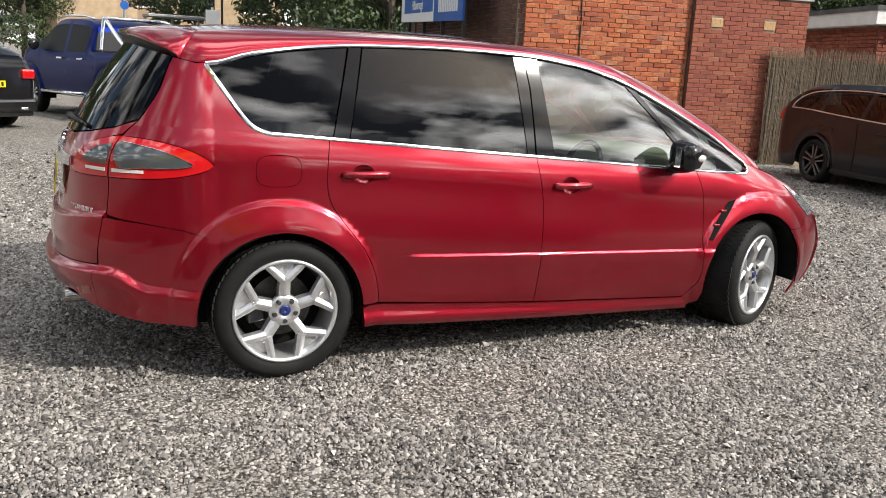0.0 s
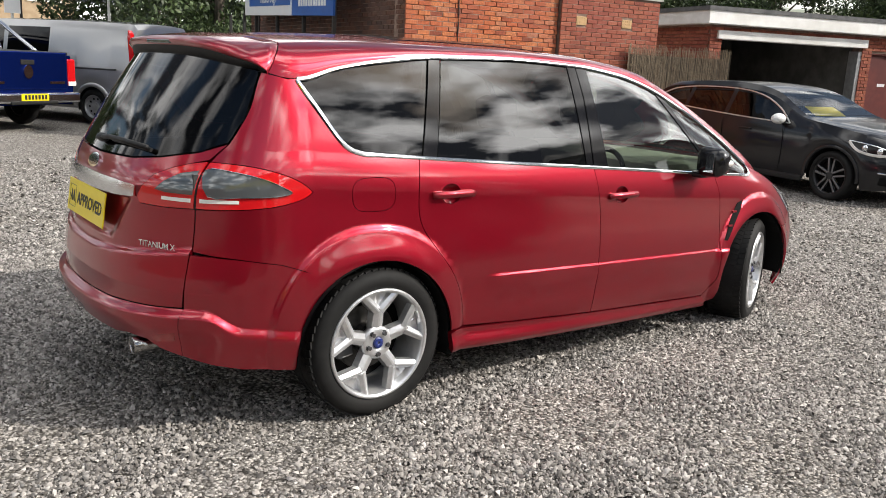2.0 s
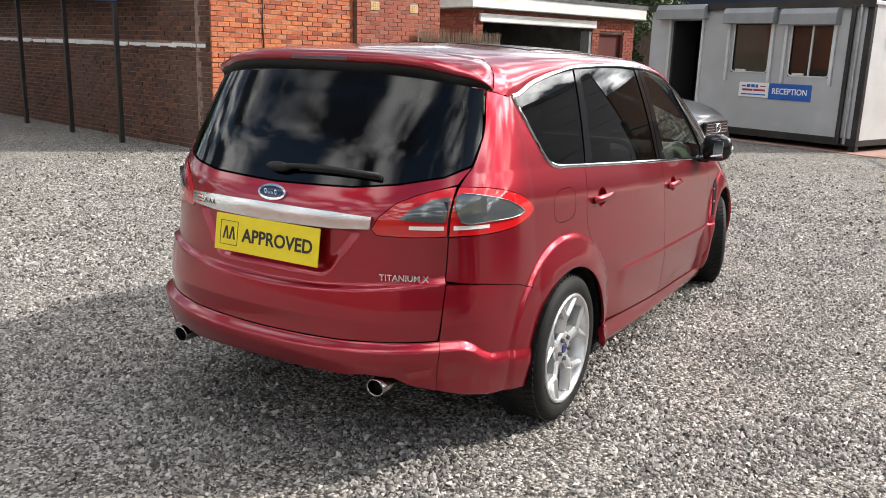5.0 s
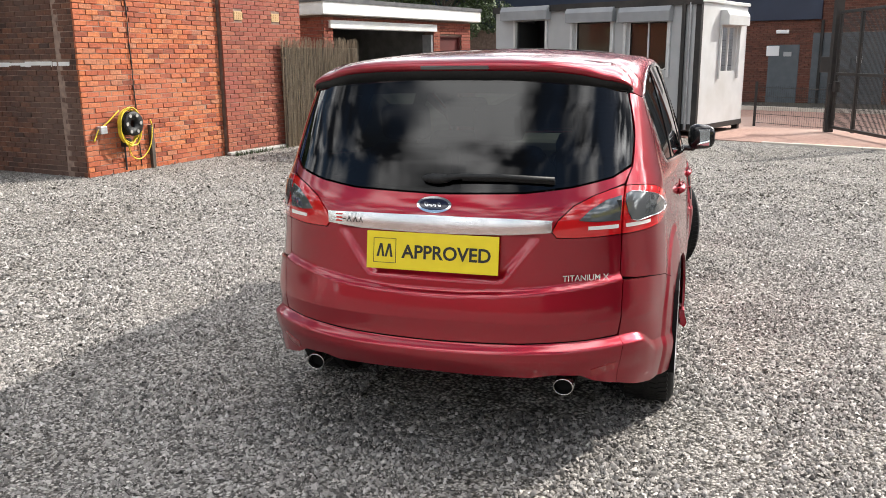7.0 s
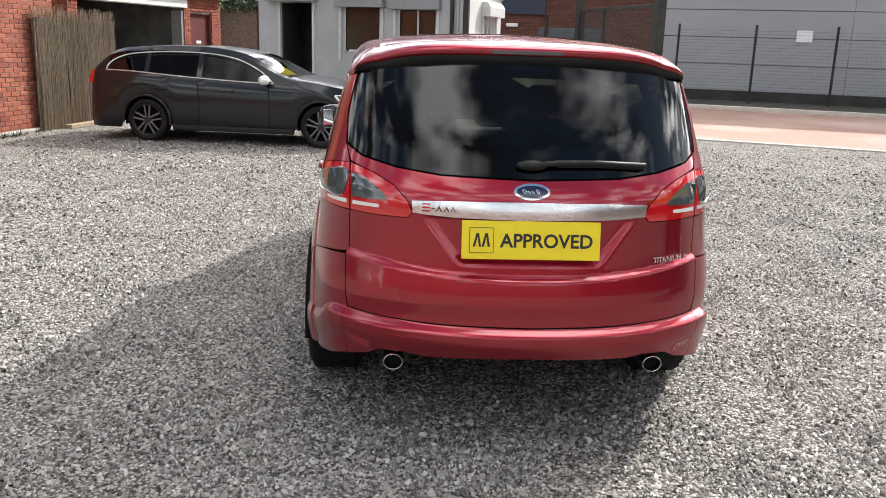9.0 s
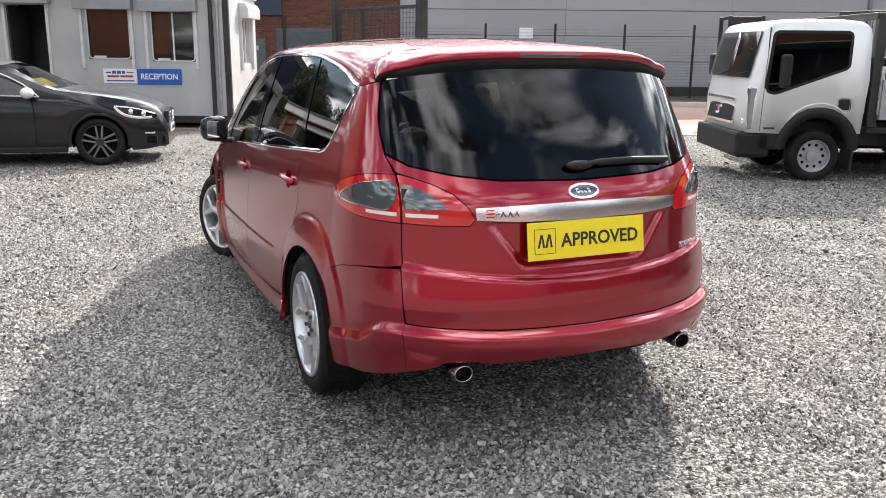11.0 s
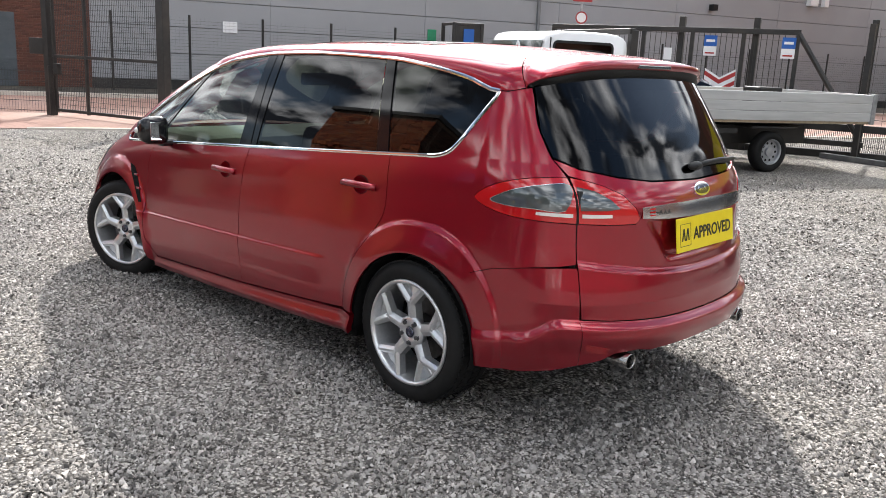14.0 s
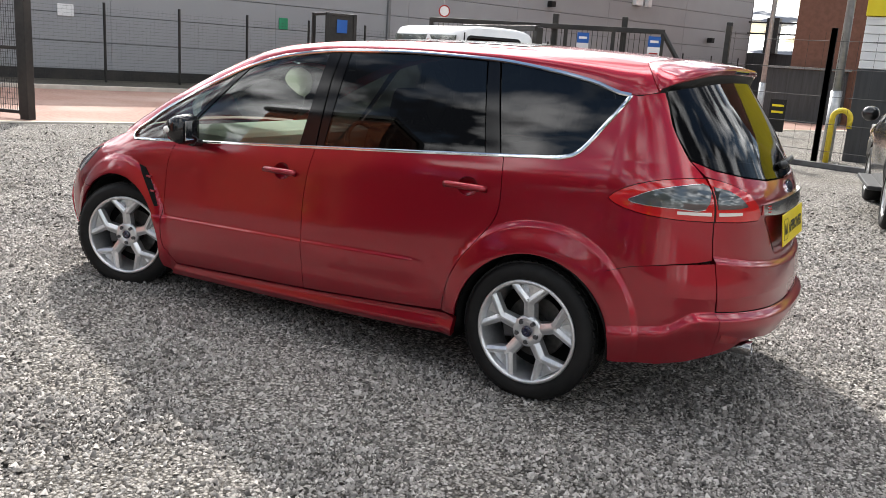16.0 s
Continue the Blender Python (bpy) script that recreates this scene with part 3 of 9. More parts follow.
def car_wheel(parent, x, y, turn, left, hub_mat, sunk=0.0):
    """An alloy wheel with five forked spokes; its face is +y before turning."""
    R, W = 0.334, 0.118
    w = new("wheel")
    w.parent = parent
    w.matrix_basis = pose(x, y, R + sunk, 0, 0, turn + (0 if left else 180))
    prof = [(0.243, -W + 0.012), (0.262, -W), (0.300, -W - 0.004), (0.322, -W + 0.012), (0.333, -W + 0.032), (0.334, 0.0), (0.333, W - 0.032), (0.322, W - 0.012), (0.300, W + 0.004), (0.262, W), (0.243, W - 0.012), (0.236, W - 0.02), (0.236, -W + 0.02)]
    tyre = part("tyre", lathe(prof, 72), M["tyre"], w, smooth=True)
    tyre.data.shade_smooth()
    tread = bmesh.new()
    for row, (y0, y1, off) in enumerate(((-0.098, -0.060, 0.0), (-0.052, -0.010, 0.4), (0.010, 0.052, 0.0), (0.060, 0.098, 0.4))):
        for k in range(60):
            m = Matrix.Rotation(2 * math.pi * (k + off) / 60, 4, "Y") @ pose(0, 0, 0.3345, 0, 0, 14 if row % 2 else -14)
            box(tread, -0.0150, 0.0150, y0, y1, -0.006, 0.0016, m=m)
    part("tread", tread, M["tyre"], w)
    rim = [(0.252, W - 0.004), (0.246, W + 0.004), (0.236, W + 0.002), (0.230, W - 0.012), (0.222, 0.02), (0.215, -0.05), (0.232, -W + 0.01), (0.240, -W + 0.01), (0.244, -W + 0.03), (0.232, -0.04), (0.236, W - 0.03)]
    r = part("rim", lathe(rim, 64), M["alloy"], w, smooth=True)
    disc = bmesh.new()
    cyl(disc, (0, -0.03, 0), (0, -0.005, 0), 0.150, n=40)
    cyl(disc, (0, -0.06, 0), (0, 0.035, 0), 0.072, n=24)
    part("brake_disc", disc, M["disc"], w)
    back = bmesh.new()
    cyl(back, (0, -0.08, 0), (0, -0.062, 0), 0.218, n=40)
    part("back_plate", back, M["void"], w)
    cal = bmesh.new()
    box(cal, -0.05, 0.05, -0.05, 0.02, 0.085, 0.165, bevel=0.008, m=Matrix.Rotation(radians(100), 4, "Y"))
    part("brake_caliper", cal, M["alloy_dark"], w)
    # one forked spoke, in polar form: a stem that splits in two arms
    for k in range(5):
        bm = bmesh.new()
        rot = Matrix.Rotation(2 * math.pi * k / 5, 4, "Y")

        def bar(p0, p1, w0, w1, h0, h1, t=0.026):
            p0, p1 = Vector(p0), Vector(p1)
            d = (p1 - p0).normalized()
            s = Vector((-d.y, d.x))
            c = []
            for p, ww, h in ((p0, w0, h0), (p1, w1, h1)):
                for sg, k2, dh in ((-1, 1.0, -t), (-1, 0.90, -0.010), (-0.16, 1.0, 0.0), (0.16, 1.0, 0.0), (1, 0.90, -0.010), (1, 1.0, -t)):
                    q = p + s * (ww / 2 * sg * k2)
                    c.append(bm.verts.new(rot @ Vector((q.x, h + dh, q.y))))
            for i in range(5):
                bm.faces.new((c[i], c[i + 1], c[i + 7], c[i + 6]))
            bm.faces.new((c[5], c[0], c[6], c[11]))
            bm.faces.new(c[0:6])
            bm.faces.new(c[6:12][::-1])
        bar((0, 0.030), (0, 0.160), 0.064, 0.056, W - 0.030, W - 0.010, 0.050)
        bar((0.006, 0.146), (0.088, 0.226), 0.044, 0.037, W - 0.0095, W - 0.004, 0.045)
        bar((-0.006, 0.146), (-0.088, 0.226), 0.044, 0.037, W - 0.0095, W - 0.004, 0.045)
        bar((0, 0.158), (0, 0.224), 0.034, 0.150, W - 0.030, W - 0.036, 0.02)
        part("spoke", bm, M["alloy"], w)
    hub = lathe([(0.0005, W - 0.05), (0.076, W - 0.055), (0.076, W - 0.030), (0.066, W - 0.023), (0.033, W - 0.018), (0.030, W - 0.022), (0.0005, W - 0.022)], 32)
    part("hub", hub, M["alloy"], w, smooth=True)
    cap = lathe([(0.0005, W - 0.026), (0.026, W - 0.026), (0.026, W - 0.018), (0.020, W - 0.0145), (0.0005, W - 0.0135)], 32)
    part("hub_cap", cap, hub_mat, w, smooth=True)
    for k in range(5):
        a = 2 * math.pi * (k + 0.5) / 5
        nut = bmesh.new()
        cyl(nut, (0.050 * math.sin(a), W - 0.035, 0.050 * math.cos(a)), (0.050 * math.sin(a), W - 0.010, 0.050 * math.cos(a)), 0.0105, n=6)
        cyl(nut, (0.050 * math.sin(a), W - 0.035, 0.050 * math.cos(a)), (0.050 * math.sin(a), W - 0.0215, 0.050 * math.cos(a)), 0.0145, n=14)
        part("wheel_nut", nut, M["alloy_dark"], w)
    return w


def strip_mesh(path, place, wide, out, under=0.004):
    """A slightly domed ribbon laid along (u, v) points on a surface."""
    bm = bmesh.new()
    n = len(path)
    rows = []
    for i, p in enumerate(path):
        a, b = Vector(path[max(0, i - 1)]), Vector(path[min(n - 1, i + 1)])
        d = (b - a).normalized()
        s = Vector((-d.y, d.x))
        row = []
        for k, h in ((-0.5, -under), (-0.5, out * 0.6), (-0.2, out), (0.2, out), (0.5, out * 0.6), (0.5, -under)):
            q = Vector(p) + s * (k * wide)
            e = 0.004
            P = Vector(place(q.x, q.y))
            nn = (Vector(place(q.x + e, q.y)) - P).cross(Vector(place(q.x, q.y + e)) - P).normalized()
            if nn.dot(P - Vector((1.3, 0, 0.75))) < 0:
                nn = -nn
            row.append(bm.verts.new(P + nn * h))
        rows.append(row)
    for a, b in zip(rows, rows[1:]):
        for k in range(5):
            bm.faces.new((a[k], a[k + 1], b[k + 1], b[k]))
    bm.faces.new(rows[0])
    bm.faces.new(rows[-1][::-1])
    return bm


def red_car():
    car = thing("car", "dark red metallic people carrier with tinted windows, parked on gravel", "car")
    red = M["red"]
    back = lambda y, z: (back_x(y, z), y, z)
    for sg, hand in ((1, "left"), (-1, "right")):
        flank = lambda x, z, s=sg: (x, s * side_y(x, z), z)
        low = [(2.355, 0.232), (1.33, 0.285), (0.74, 0.325), (0.46, 0.347)]
        bowl_out = lambda hx, hz: [(hx - 0.012 + 0.050 * math.cos(2 * math.pi * i / 28), hz + 0.041 * math.sin(2 * math.pi * i / 28)) for i in range(28)]
        front_door = part("front_door", sheet(belt_run(2.385, 1.315) + seam_b[1:] + [(1.33, 0.285), (1.8, 0.262)] + seam_f[::-1][:-1], flank, step=0.0075, su=0.03, holes=[bowl_out(1.535, 0.902)]), red, car)
        rear_door = part("rear_door", sheet(belt_run(1.315, 0.215) + seam_r[1:] + [(0.74, 0.325), (1.0, 0.308)] + seam_b[::-1][:-1], flank, step=0.0075, su=0.03, holes=[bowl_out(0.386, 0.972)]), red, car)
        quarter = belt_run(0.215, -0.07, 4) + curve2([(-0.07, 1.157), (-0.125, 1.176), (-0.175, 1.228), (-0.25, 1.34), (-0.305, 1.425), (-0.318, 1.455)], 4)[1:]
        quarter += [(-0.36, 1.452), (-0.40, 1.462)] + gate_run(1.474, 1.128, 10)
        quarter += curve2(LAMP_SIDE_TOP[::-1], 3)[1:] + curve2(LAMP_SIDE_LOW, 3)[1:] + gate_run(0.946, 0.78, 4)
        quarter += BUMP_SEAM[::-1] + arc(*ARCH_R, 123, 3, 20) + [(0.40, 0.345)] + seam_r[::-1][:-1]
        flap = [(-0.024 + 0.100 * math.copysign(abs(math.cos(a)) ** 0.62, math.cos(a)), 0.988 + 0.068 * math.copysign(abs(math.sin(a)) ** 0.62, math.sin(a))) for a in [2 * math.pi * i / 40 for i in range(40)]]
        part("rear_wing", sheet(quarter, flank, 0.009, su=0.012, holes=[flap] if sg < 0 else ()), red, car)
        if sg < 0:
            part("fuel_flap", sheet(flap, flank, gap=-0.0008), red, car)
        wing = belt_run(2.385, 2.785, 4) + [(2.806, 0.958), (2.812, 0.980), (2.800, 1.003), (2.86, 0.983), (2.93, 0.962), (3.05, 0.925), (3.20, 0.860), (3.32, 0.80), (3.36, 0.70), (3.30, 0.60)]
        wing += arc(*ARCH_F, 46, 188, 20) + [(2.46, 0.20), (2.40, 0.165), (2.345, 0.225)] + seam_f[::-1][:-1]
        part("front_wing", sheet(wing, flank, 0.015, su=0.02), red, car)
        sill = [(2.355, 0.228), (1.33, 0.281), (0.74, 0.321), (0.40, 0.341), (0.368, 0.33), (0.375, 0.235), (0.74, 0.215), (1.5, 0.185), (2.40, 0.158)]
        part("side_skirt", sheet(sill, lambda x, z, s=sg: (x, s * (side_y(x, z) + 0.006 + 0.024 * ease((0.228 + 0.0515 * (2.355 - x) - z) / 0.075) - 0.012 * ease((0.195 + 0.0286 * (2.40 - x) - z) / 0.035)), z), 0.012, su=0.05, gap=0.001, thick=0.03), red, car)
        # the cant rail from the glass up to the roof, and the windscreen pillar
        rail = bmesh.new()
        rows = [[rail.verts.new(rail_p(-0.43 + 3.36 * i / 84, k / 8, sg)) for k in range(9)] for i in range(85)]
        for p, q in zip(rows, rows[1:]):
            for k in range(8):
                rail.faces.new((p[k], p[k + 1], q[k + 1], q[k]))
        part("cant_rail", rail, red, car, smooth=True)
        # glass and its frame
        def run(x0, x1, n=10, f=glass_top):
            return [(x0 + (x1 - x0) * i / n, f(x0 + (x1 - x0) * i / n)) for i in range(n + 1)]
        dlo = run(2.80, -0.318, 40) + [(-0.305, 1.425), (-0.25, 1.34), (-0.175, 1.228), (-0.125, 1.176), (-0.07, 1.157)] + belt_run(-0.02, 2.775, 20)
        q_glass = run(0.335, -0.318, 10) + curve2([(-0.318, 1.455), (-0.305, 1.425), (-0.25, 1.34), (-0.175, 1.228), (-0.125, 1.176), (-0.07, 1.157)], 3)[1:] + belt_run(0.0, 0.23, 3)
        r_glass = run(1.225, 0.415, 10) + [(0.315, belt_z(0.33))] + belt_run(0.35, 1.265, 6)
        f_glass = run(1.905, 1.375, 8) + [(1.435, belt_z(1.435))] + belt_run(1.5, 2.29, 6) + [(2.31, 1.05)]
        t_glass = run(2.79, 1.995, 10) + [(2.36, 1.04), (2.395, belt_z(2.395))] + belt_run(2.42, 2.75, 3)
        for nm, outline, mat in (("quarter_window", q_glass, "glass_dark"), ("rear_door_window", r_glass, "glass_dark"), ("front_door_window", f_glass, "glass_front"), ("front_quarter_window", t_glass, "glass_front")):
            part(nm, sheet(outline, flank, 0.06, gap=0.0, thick=0, out=-0.006), M[mat], car)
        frames = [("rear_pillar_trim", [(0.345, glass_top(0.345)), (0.405, glass_top(0.405)), (0.31, belt_z(0.31)), (0.235, belt_z(0.235))]),
                  ("door_pillar_trim", run(1.370, 1.292, 4) + [(1.315, 1.4), (1.322, belt_z(1.322)), (1.432, belt_z(1.432))]),
                  ("door_pillar_trim", run(1.286, 1.228, 4) + [(1.268, belt_z(1.268)), (1.312, belt_z(1.312)), (1.307, 1.4)]),
                  ("mirror_pillar_trim", run(1.985, 1.910, 4) + [(2.32, 1.05), (2.295, belt_z(2.295)), (2.39, belt_z(2.39)), (2.355, 1.04)])]
        for nm, outline in frames:
            part(nm, sheet(outline, flank, 0.06, gap=0.0, thick=0.02, out=-0.002), M["pillar_black"], car)
        # bright trim round the side glass
        top = [(x, z - 0.004) for x, z in run(2.79, -0.322, 60)]
        hook = curve2([(-0.322, 1.452), (-0.305, 1.420), (-0.25, 1.338), (-0.175, 1.228), (-0.125, 1.178), (-0.06, 1.1555), (-0.01, belt_z(-0.01))], 5)
        bot = belt_run(-0.04, 2.765, 40) + curve2([(2.785, belt_z(2.775)), (2.803, 0.955), (2.806, 0.975), (2.792, 0.998)], 3)
        part("chrome_trim", strip_mesh(top, flank, 0.017, 0.006), M["chrome"], car)
        part("chrome_trim", strip_mesh(hook, flank, 0.018, 0.006), M["chrome"], car)
        part("chrome_trim", strip_mesh(bot, flank, 0.015, 0.006), M["chrome"], car)
        # door handles: a bowl and a bar
        for hx, hz, door in ((1.535, 0.902, front_door), (0.386, 0.972, rear_door)):
            bowl = bmesh.new()
            rows = []
            for k in range(7):
                f = k / 6
                rows.append([bowl.verts.new((hx - 0.012 + 0.053 * math.cos(a) * f, sg * (side_y(hx - 0.012 + 0.053 * math.cos(a) * f, hz + 0.044 * math.sin(a) * f) - 0.002 - 0.020 * (1 - f ** 3)), hz + 0.044 * math.sin(a) * f)) for a in [2 * math.pi * i / 28 for i in range(28)]])
            for p, q in zip(rows, rows[1:]):
                for i in range(28):
                    bowl.faces.new((p[i], p[(i + 1) % 28], q[(i + 1) % 28], q[i]))
            bmesh.ops.remove_doubles(bowl, verts=bowl.verts[:], dist=1e-5)
            part("handle_recess", bowl, red, door, smooth=True)
            h = tube([(hx - 0.112, sg * (side_y(hx - 0.112, hz) + 0.002), hz - 0.004), (hx - 0.092, sg * (side_y(hx, hz) + 0.013), hz), (hx + 0.0, sg * (side_y(hx, hz) + 0.019), hz + 0.001), (hx + 0.092, sg * (side_y(hx, hz) + 0.013), hz), (hx + 0.112, sg * (side_y(hx + 0.112, hz) + 0.002), hz - 0.004)], 0.0165, 10)
            part("door_handle", h, red, door, smooth=True)
        # inner skin added near-black as the shade behind the seams, wheel housings likewise
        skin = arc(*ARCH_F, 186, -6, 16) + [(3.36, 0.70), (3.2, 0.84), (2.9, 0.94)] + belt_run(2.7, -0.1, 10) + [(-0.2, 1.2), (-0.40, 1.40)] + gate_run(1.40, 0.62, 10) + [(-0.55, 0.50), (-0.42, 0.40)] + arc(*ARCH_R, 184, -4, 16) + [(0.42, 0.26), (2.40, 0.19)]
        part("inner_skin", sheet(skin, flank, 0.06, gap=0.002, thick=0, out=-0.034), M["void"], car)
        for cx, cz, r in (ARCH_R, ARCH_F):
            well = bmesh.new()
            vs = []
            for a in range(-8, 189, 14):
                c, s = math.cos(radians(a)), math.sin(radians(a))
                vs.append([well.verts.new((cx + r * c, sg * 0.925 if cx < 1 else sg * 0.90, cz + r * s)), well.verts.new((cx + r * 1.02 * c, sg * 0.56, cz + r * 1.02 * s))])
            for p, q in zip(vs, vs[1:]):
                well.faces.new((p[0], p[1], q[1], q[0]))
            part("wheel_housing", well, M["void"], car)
        # rear lamp, two pieces either side of the tailgate seam
        outer = curve2(LAMP_SIDE_TOP[::-1], 3) + curve2(LAMP_SIDE_LOW, 3)[1:] + gate_run(0.948, 1.128, 4)
        lamp_o = part("rear_lamp", sheet(outer, flank, 0.02, out=0.003), M["lamp_red"], car)
        smoke = curve2([(-0.70, 1.098), (-0.60, 1.092), (-0.50, 1.066), (-0.43, 1.034), (-0.40, 1.012), (-0.47, 1.000), (-0.60, 0.998), (-0.70, 1.0)], 3, True)
        smoke = [(max(p[0], gate_x(p[1]) + 0.006), p[1]) for p in smoke]
        part("smoked_lens", sheet(smoke, flank, 0.02, out=0.007, gap=0), M["lamp_smoke"], lamp_o)
        bar = [(gate_x(0.984) + 0.012, 0.988), (-0.60, 0.987), (-0.60, 0.974), (gate_x(0.97) + 0.012, 0.973)]
        part("reversing_lens", sheet(bar, flank, 0.03, out=0.006, gap=0), M["lamp_white"], lamp_o)
        tail = lambda y, z, s=sg: (back_x(y, z), s * y, z)
        part("lens_line", strip_mesh([p for p in smoke if p[0] > gate_x(p[1]) + 0.012][:-1], flank, 0.0045, 0.011), M["satin_chrome"], lamp_o)
        inner = [(gate_y(0.948) - 0.004, 0.948), (0.60, 0.944), (0.475, 0.945), (0.455, 0.968), (0.475, 1.01), (0.53, 1.065), (0.60, 1.10), (0.66, 1.120), (gate_y(1.128) - 0.004, 1.130)]
        lamp_i = part("rear_lamp", sheet(inner, tail, 0.02, out=0.003), M["lamp_red"], car)
        smoke = [(0.694, 1.094), (0.64, 1.080), (0.585, 1.045), (0.55, 1.010), (0.60, 1.003), (0.694, 1.002)]
        part("smoked_lens", sheet(smoke, tail, 0.02, out=0.006, gap=0), M["lamp_smoke"], lamp_i)
        part("reversing_lens", sheet([(0.690, 0.988), (0.585, 0.987), (0.585, 0.974), (0.690, 0.973)], tail, 0.03, out=0.006, gap=0), M["lamp_white"], lamp_i)
        # fog reflector
        part("reflector", sheet([(0.690, 0.462), (0.605, 0.438), (0.608, 0.408), (0.685, 0.430)], lambda y, z, s=sg: (tail_p(y, z)[0], s * tail_p(y, z)[1], z), 0.02, out=0.002, gap=0, thick=0.008), M["lamp_dark"], car)
        # exhaust tip
        bm = lathe([(0.0305, -0.74), (0.0305, -0.935), (0.033, -0.941), (0.0355, -0.936), (0.0355, -0.74)], 32)
        bm.transform(Matrix.Translation((0, sg * 0.522, 0.374)) @ Matrix(((0, 1, 0, 0), (1, 0, 0, 0), (0, 0, 1, 0), (0, 0, 0, 1))) @ Matrix.Diagonal((1.12, 1, 0.95, 1)))
        part("exhaust_tip", bm, M["exhaust"], car, smooth=True)
        plug = bmesh.new()
        cyl(plug, (-0.90, sg * 0.522, 0.374), (-0.85, sg * 0.522, 0.374), 0.033)
        part("exhaust_bore", plug, M["void"], car)
        # door mirror
        mir = boxes((2.135, 2.275, sg * 0.905, sg * 1.092, 0.970, 1.156), bevel=0.052)
        for v in mir.verts:
            f = max(0.0, v.co.x - 2.17) / 0.105
            v.co.z = 1.063 + (v.co.z - 1.063) * (1 - 0.22 * f) * (1 - 0.18 * max(0.0, (abs(v.co.y) - 1.0) / 0.09))
            v.co.y = sg * (0.985 + (abs(v.co.y) - 0.985) * (1 - 0.15 * f))
        mirror = part("door_mirror", mir, M["gloss_black"], car, smooth=True)
        stalk = bmesh.new()
        box(stalk, 2.16, 2.26, sg * 0.84, sg * 0.96, 0.965, 1.0, bevel=0.012)
        part("mirror_arm", stalk, M["gloss_black"], mirror)
        face = boxes((2.132, 2.1345, sg * 0.940, sg * 1.055, 1.008, 1.118), bevel=0.001)
        face.transform(Matrix.Translation((2.133, sg * 0.998, 1.045)) @ pose(0, 0, 0, 0, 0, sg * 17) @ Matrix.Translation((-2.133, -sg * 0.998, -1.045)))
        part("mirror_glass", face, M["chrome"], mirror)
        ind = bmesh.new()
        bmesh.ops.create_uvsphere(ind, u_segments=14, v_segments=8, radius=1.0, matrix=Matrix.Translation((2.235, sg * 1.062, 1.062)) @ Matrix.Diagonal((0.045, 0.030, 0.022, 1)))
        part("indicator", ind, M["lamp_white"], mirror, smooth=True)
        # wing vent behind the front wheel
        vent = [(2.690, 0.800), (2.630, 0.786), (2.540, 0.676), (2.482, 0.570), (2.506, 0.566), (2.572, 0.656), (2.650, 0.752)]
        part("wing_vent", sheet(vent, flank, 0.03, out=0.003, gap=0), M["void"], car)
        for vx, vz in ((2.60, 0.735), (2.545, 0.655)):
            fin = boxes((vx - 0.03, vx + 0.01, sg * (side_y(vx, vz) - 0.004), sg * (side_y(vx, vz) + 0.008), vz - 0.006, vz + 0.006), bevel=0.002)
            part("vent_fin", fin, red, car)
        # headlamp
        hl = [(3.14, 0.865), (3.30, 0.800), (3.46, 0.715), (3.46, 0.675), (3.38, 0.66), (3.30, 0.72)]
        part("headlamp", sheet(hl, flank, 0.03, out=0.004), M["lamp_clear"], car)
        hub_mat = M["badge_dark"] if sg > 0 else M["badge_blue"]
        car_wheel(car, 0.0, sg * 0.802, 0.0, sg > 0, hub_mat)
        car_wheel(car, 2.885, sg * 0.800, 22.0, sg > 0, hub_mat, -0.012)
        # nose below the bonnet, seen along the flank only
        nose = [(3.30, 0.60), (3.36, 0.70), (3.46, 0.67), (3.52, 0.60), (3.54, 0.42), (3.53, 0.27), (3.49, 0.20), (3.40, 0.168), (3.27, 0.17)] + arc(*ARCH_F, -20, 46, 9)
        part("front_bumper_corner", sheet(nose, flank, 0.015, su=0.02, gap=0.0015), red, car)
    # tailgate
    gate = [(gate_y(z) , z) for z in [0.556 + (1.128 - 0.556) * i / 8 for i in range(9)]]
    lamp_cut = [(0.66, 1.120), (0.60, 1.10), (0.53, 1.065), (0.475, 1.01), (0.455, 0.968), (0.475, 0.945), (0.60, 0.944), (0.702, 0.948)]
    right = [(0.0, 0.535), (0.35, 0.541), (0.60, 0.552), (0.702, 0.560)] + [(gate_y(z), z) for z in (0.65, 0.75, 0.85, 0.942)] + lamp_cut[::-1]
    low_glass = [(0.704, 1.135), (0.727, 1.198), (0.66, 1.160), (0.52, 1.130), (0.35, 1.110), (0.0, 1.100)]
    half = right + low_glass
    gate_outline = half + [(-y, z) for y, z in half[::-1][1:-1]]
    part("tailgate", sheet(gate_outline, tail_p, 0.0075, su=0.015, thick=0.025), red, car)
    rear_glass = [(0.0, 1.106), (0.35, 1.116), (0.52, 1.136), (0.66, 1.166), (0.722, 1.205), (0.724, 1.30), (0.705, 1.40), (0.684, 1.478), (0.50, 1.520), (0.25, 1.535), (0.0, 1.54)]
    rear_glass = rear_glass + [(-y, z) for y, z in rear_glass[::-1][1:-1]]
    part("rear_window", sheet(rear_glass, back, 0.05, thick=0, out=-0.002, gap=0), M["glass_rear"], car)
    rim_in = [(y * 0.955, 1.32 + (z - 1.32) * (0.93 if z < 1.32 else 0.74)) for y, z in rear_glass]
    part("window_border", sheet(rear_glass, back, 0.05, holes=[rim_in], thick=0, out=-0.008, gap=0), M["gloss_black"], car)
    # near-black sheet added inside the tail as shade behind its seams
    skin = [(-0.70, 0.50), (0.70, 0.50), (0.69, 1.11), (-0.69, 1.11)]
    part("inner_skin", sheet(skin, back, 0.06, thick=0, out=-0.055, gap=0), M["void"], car)
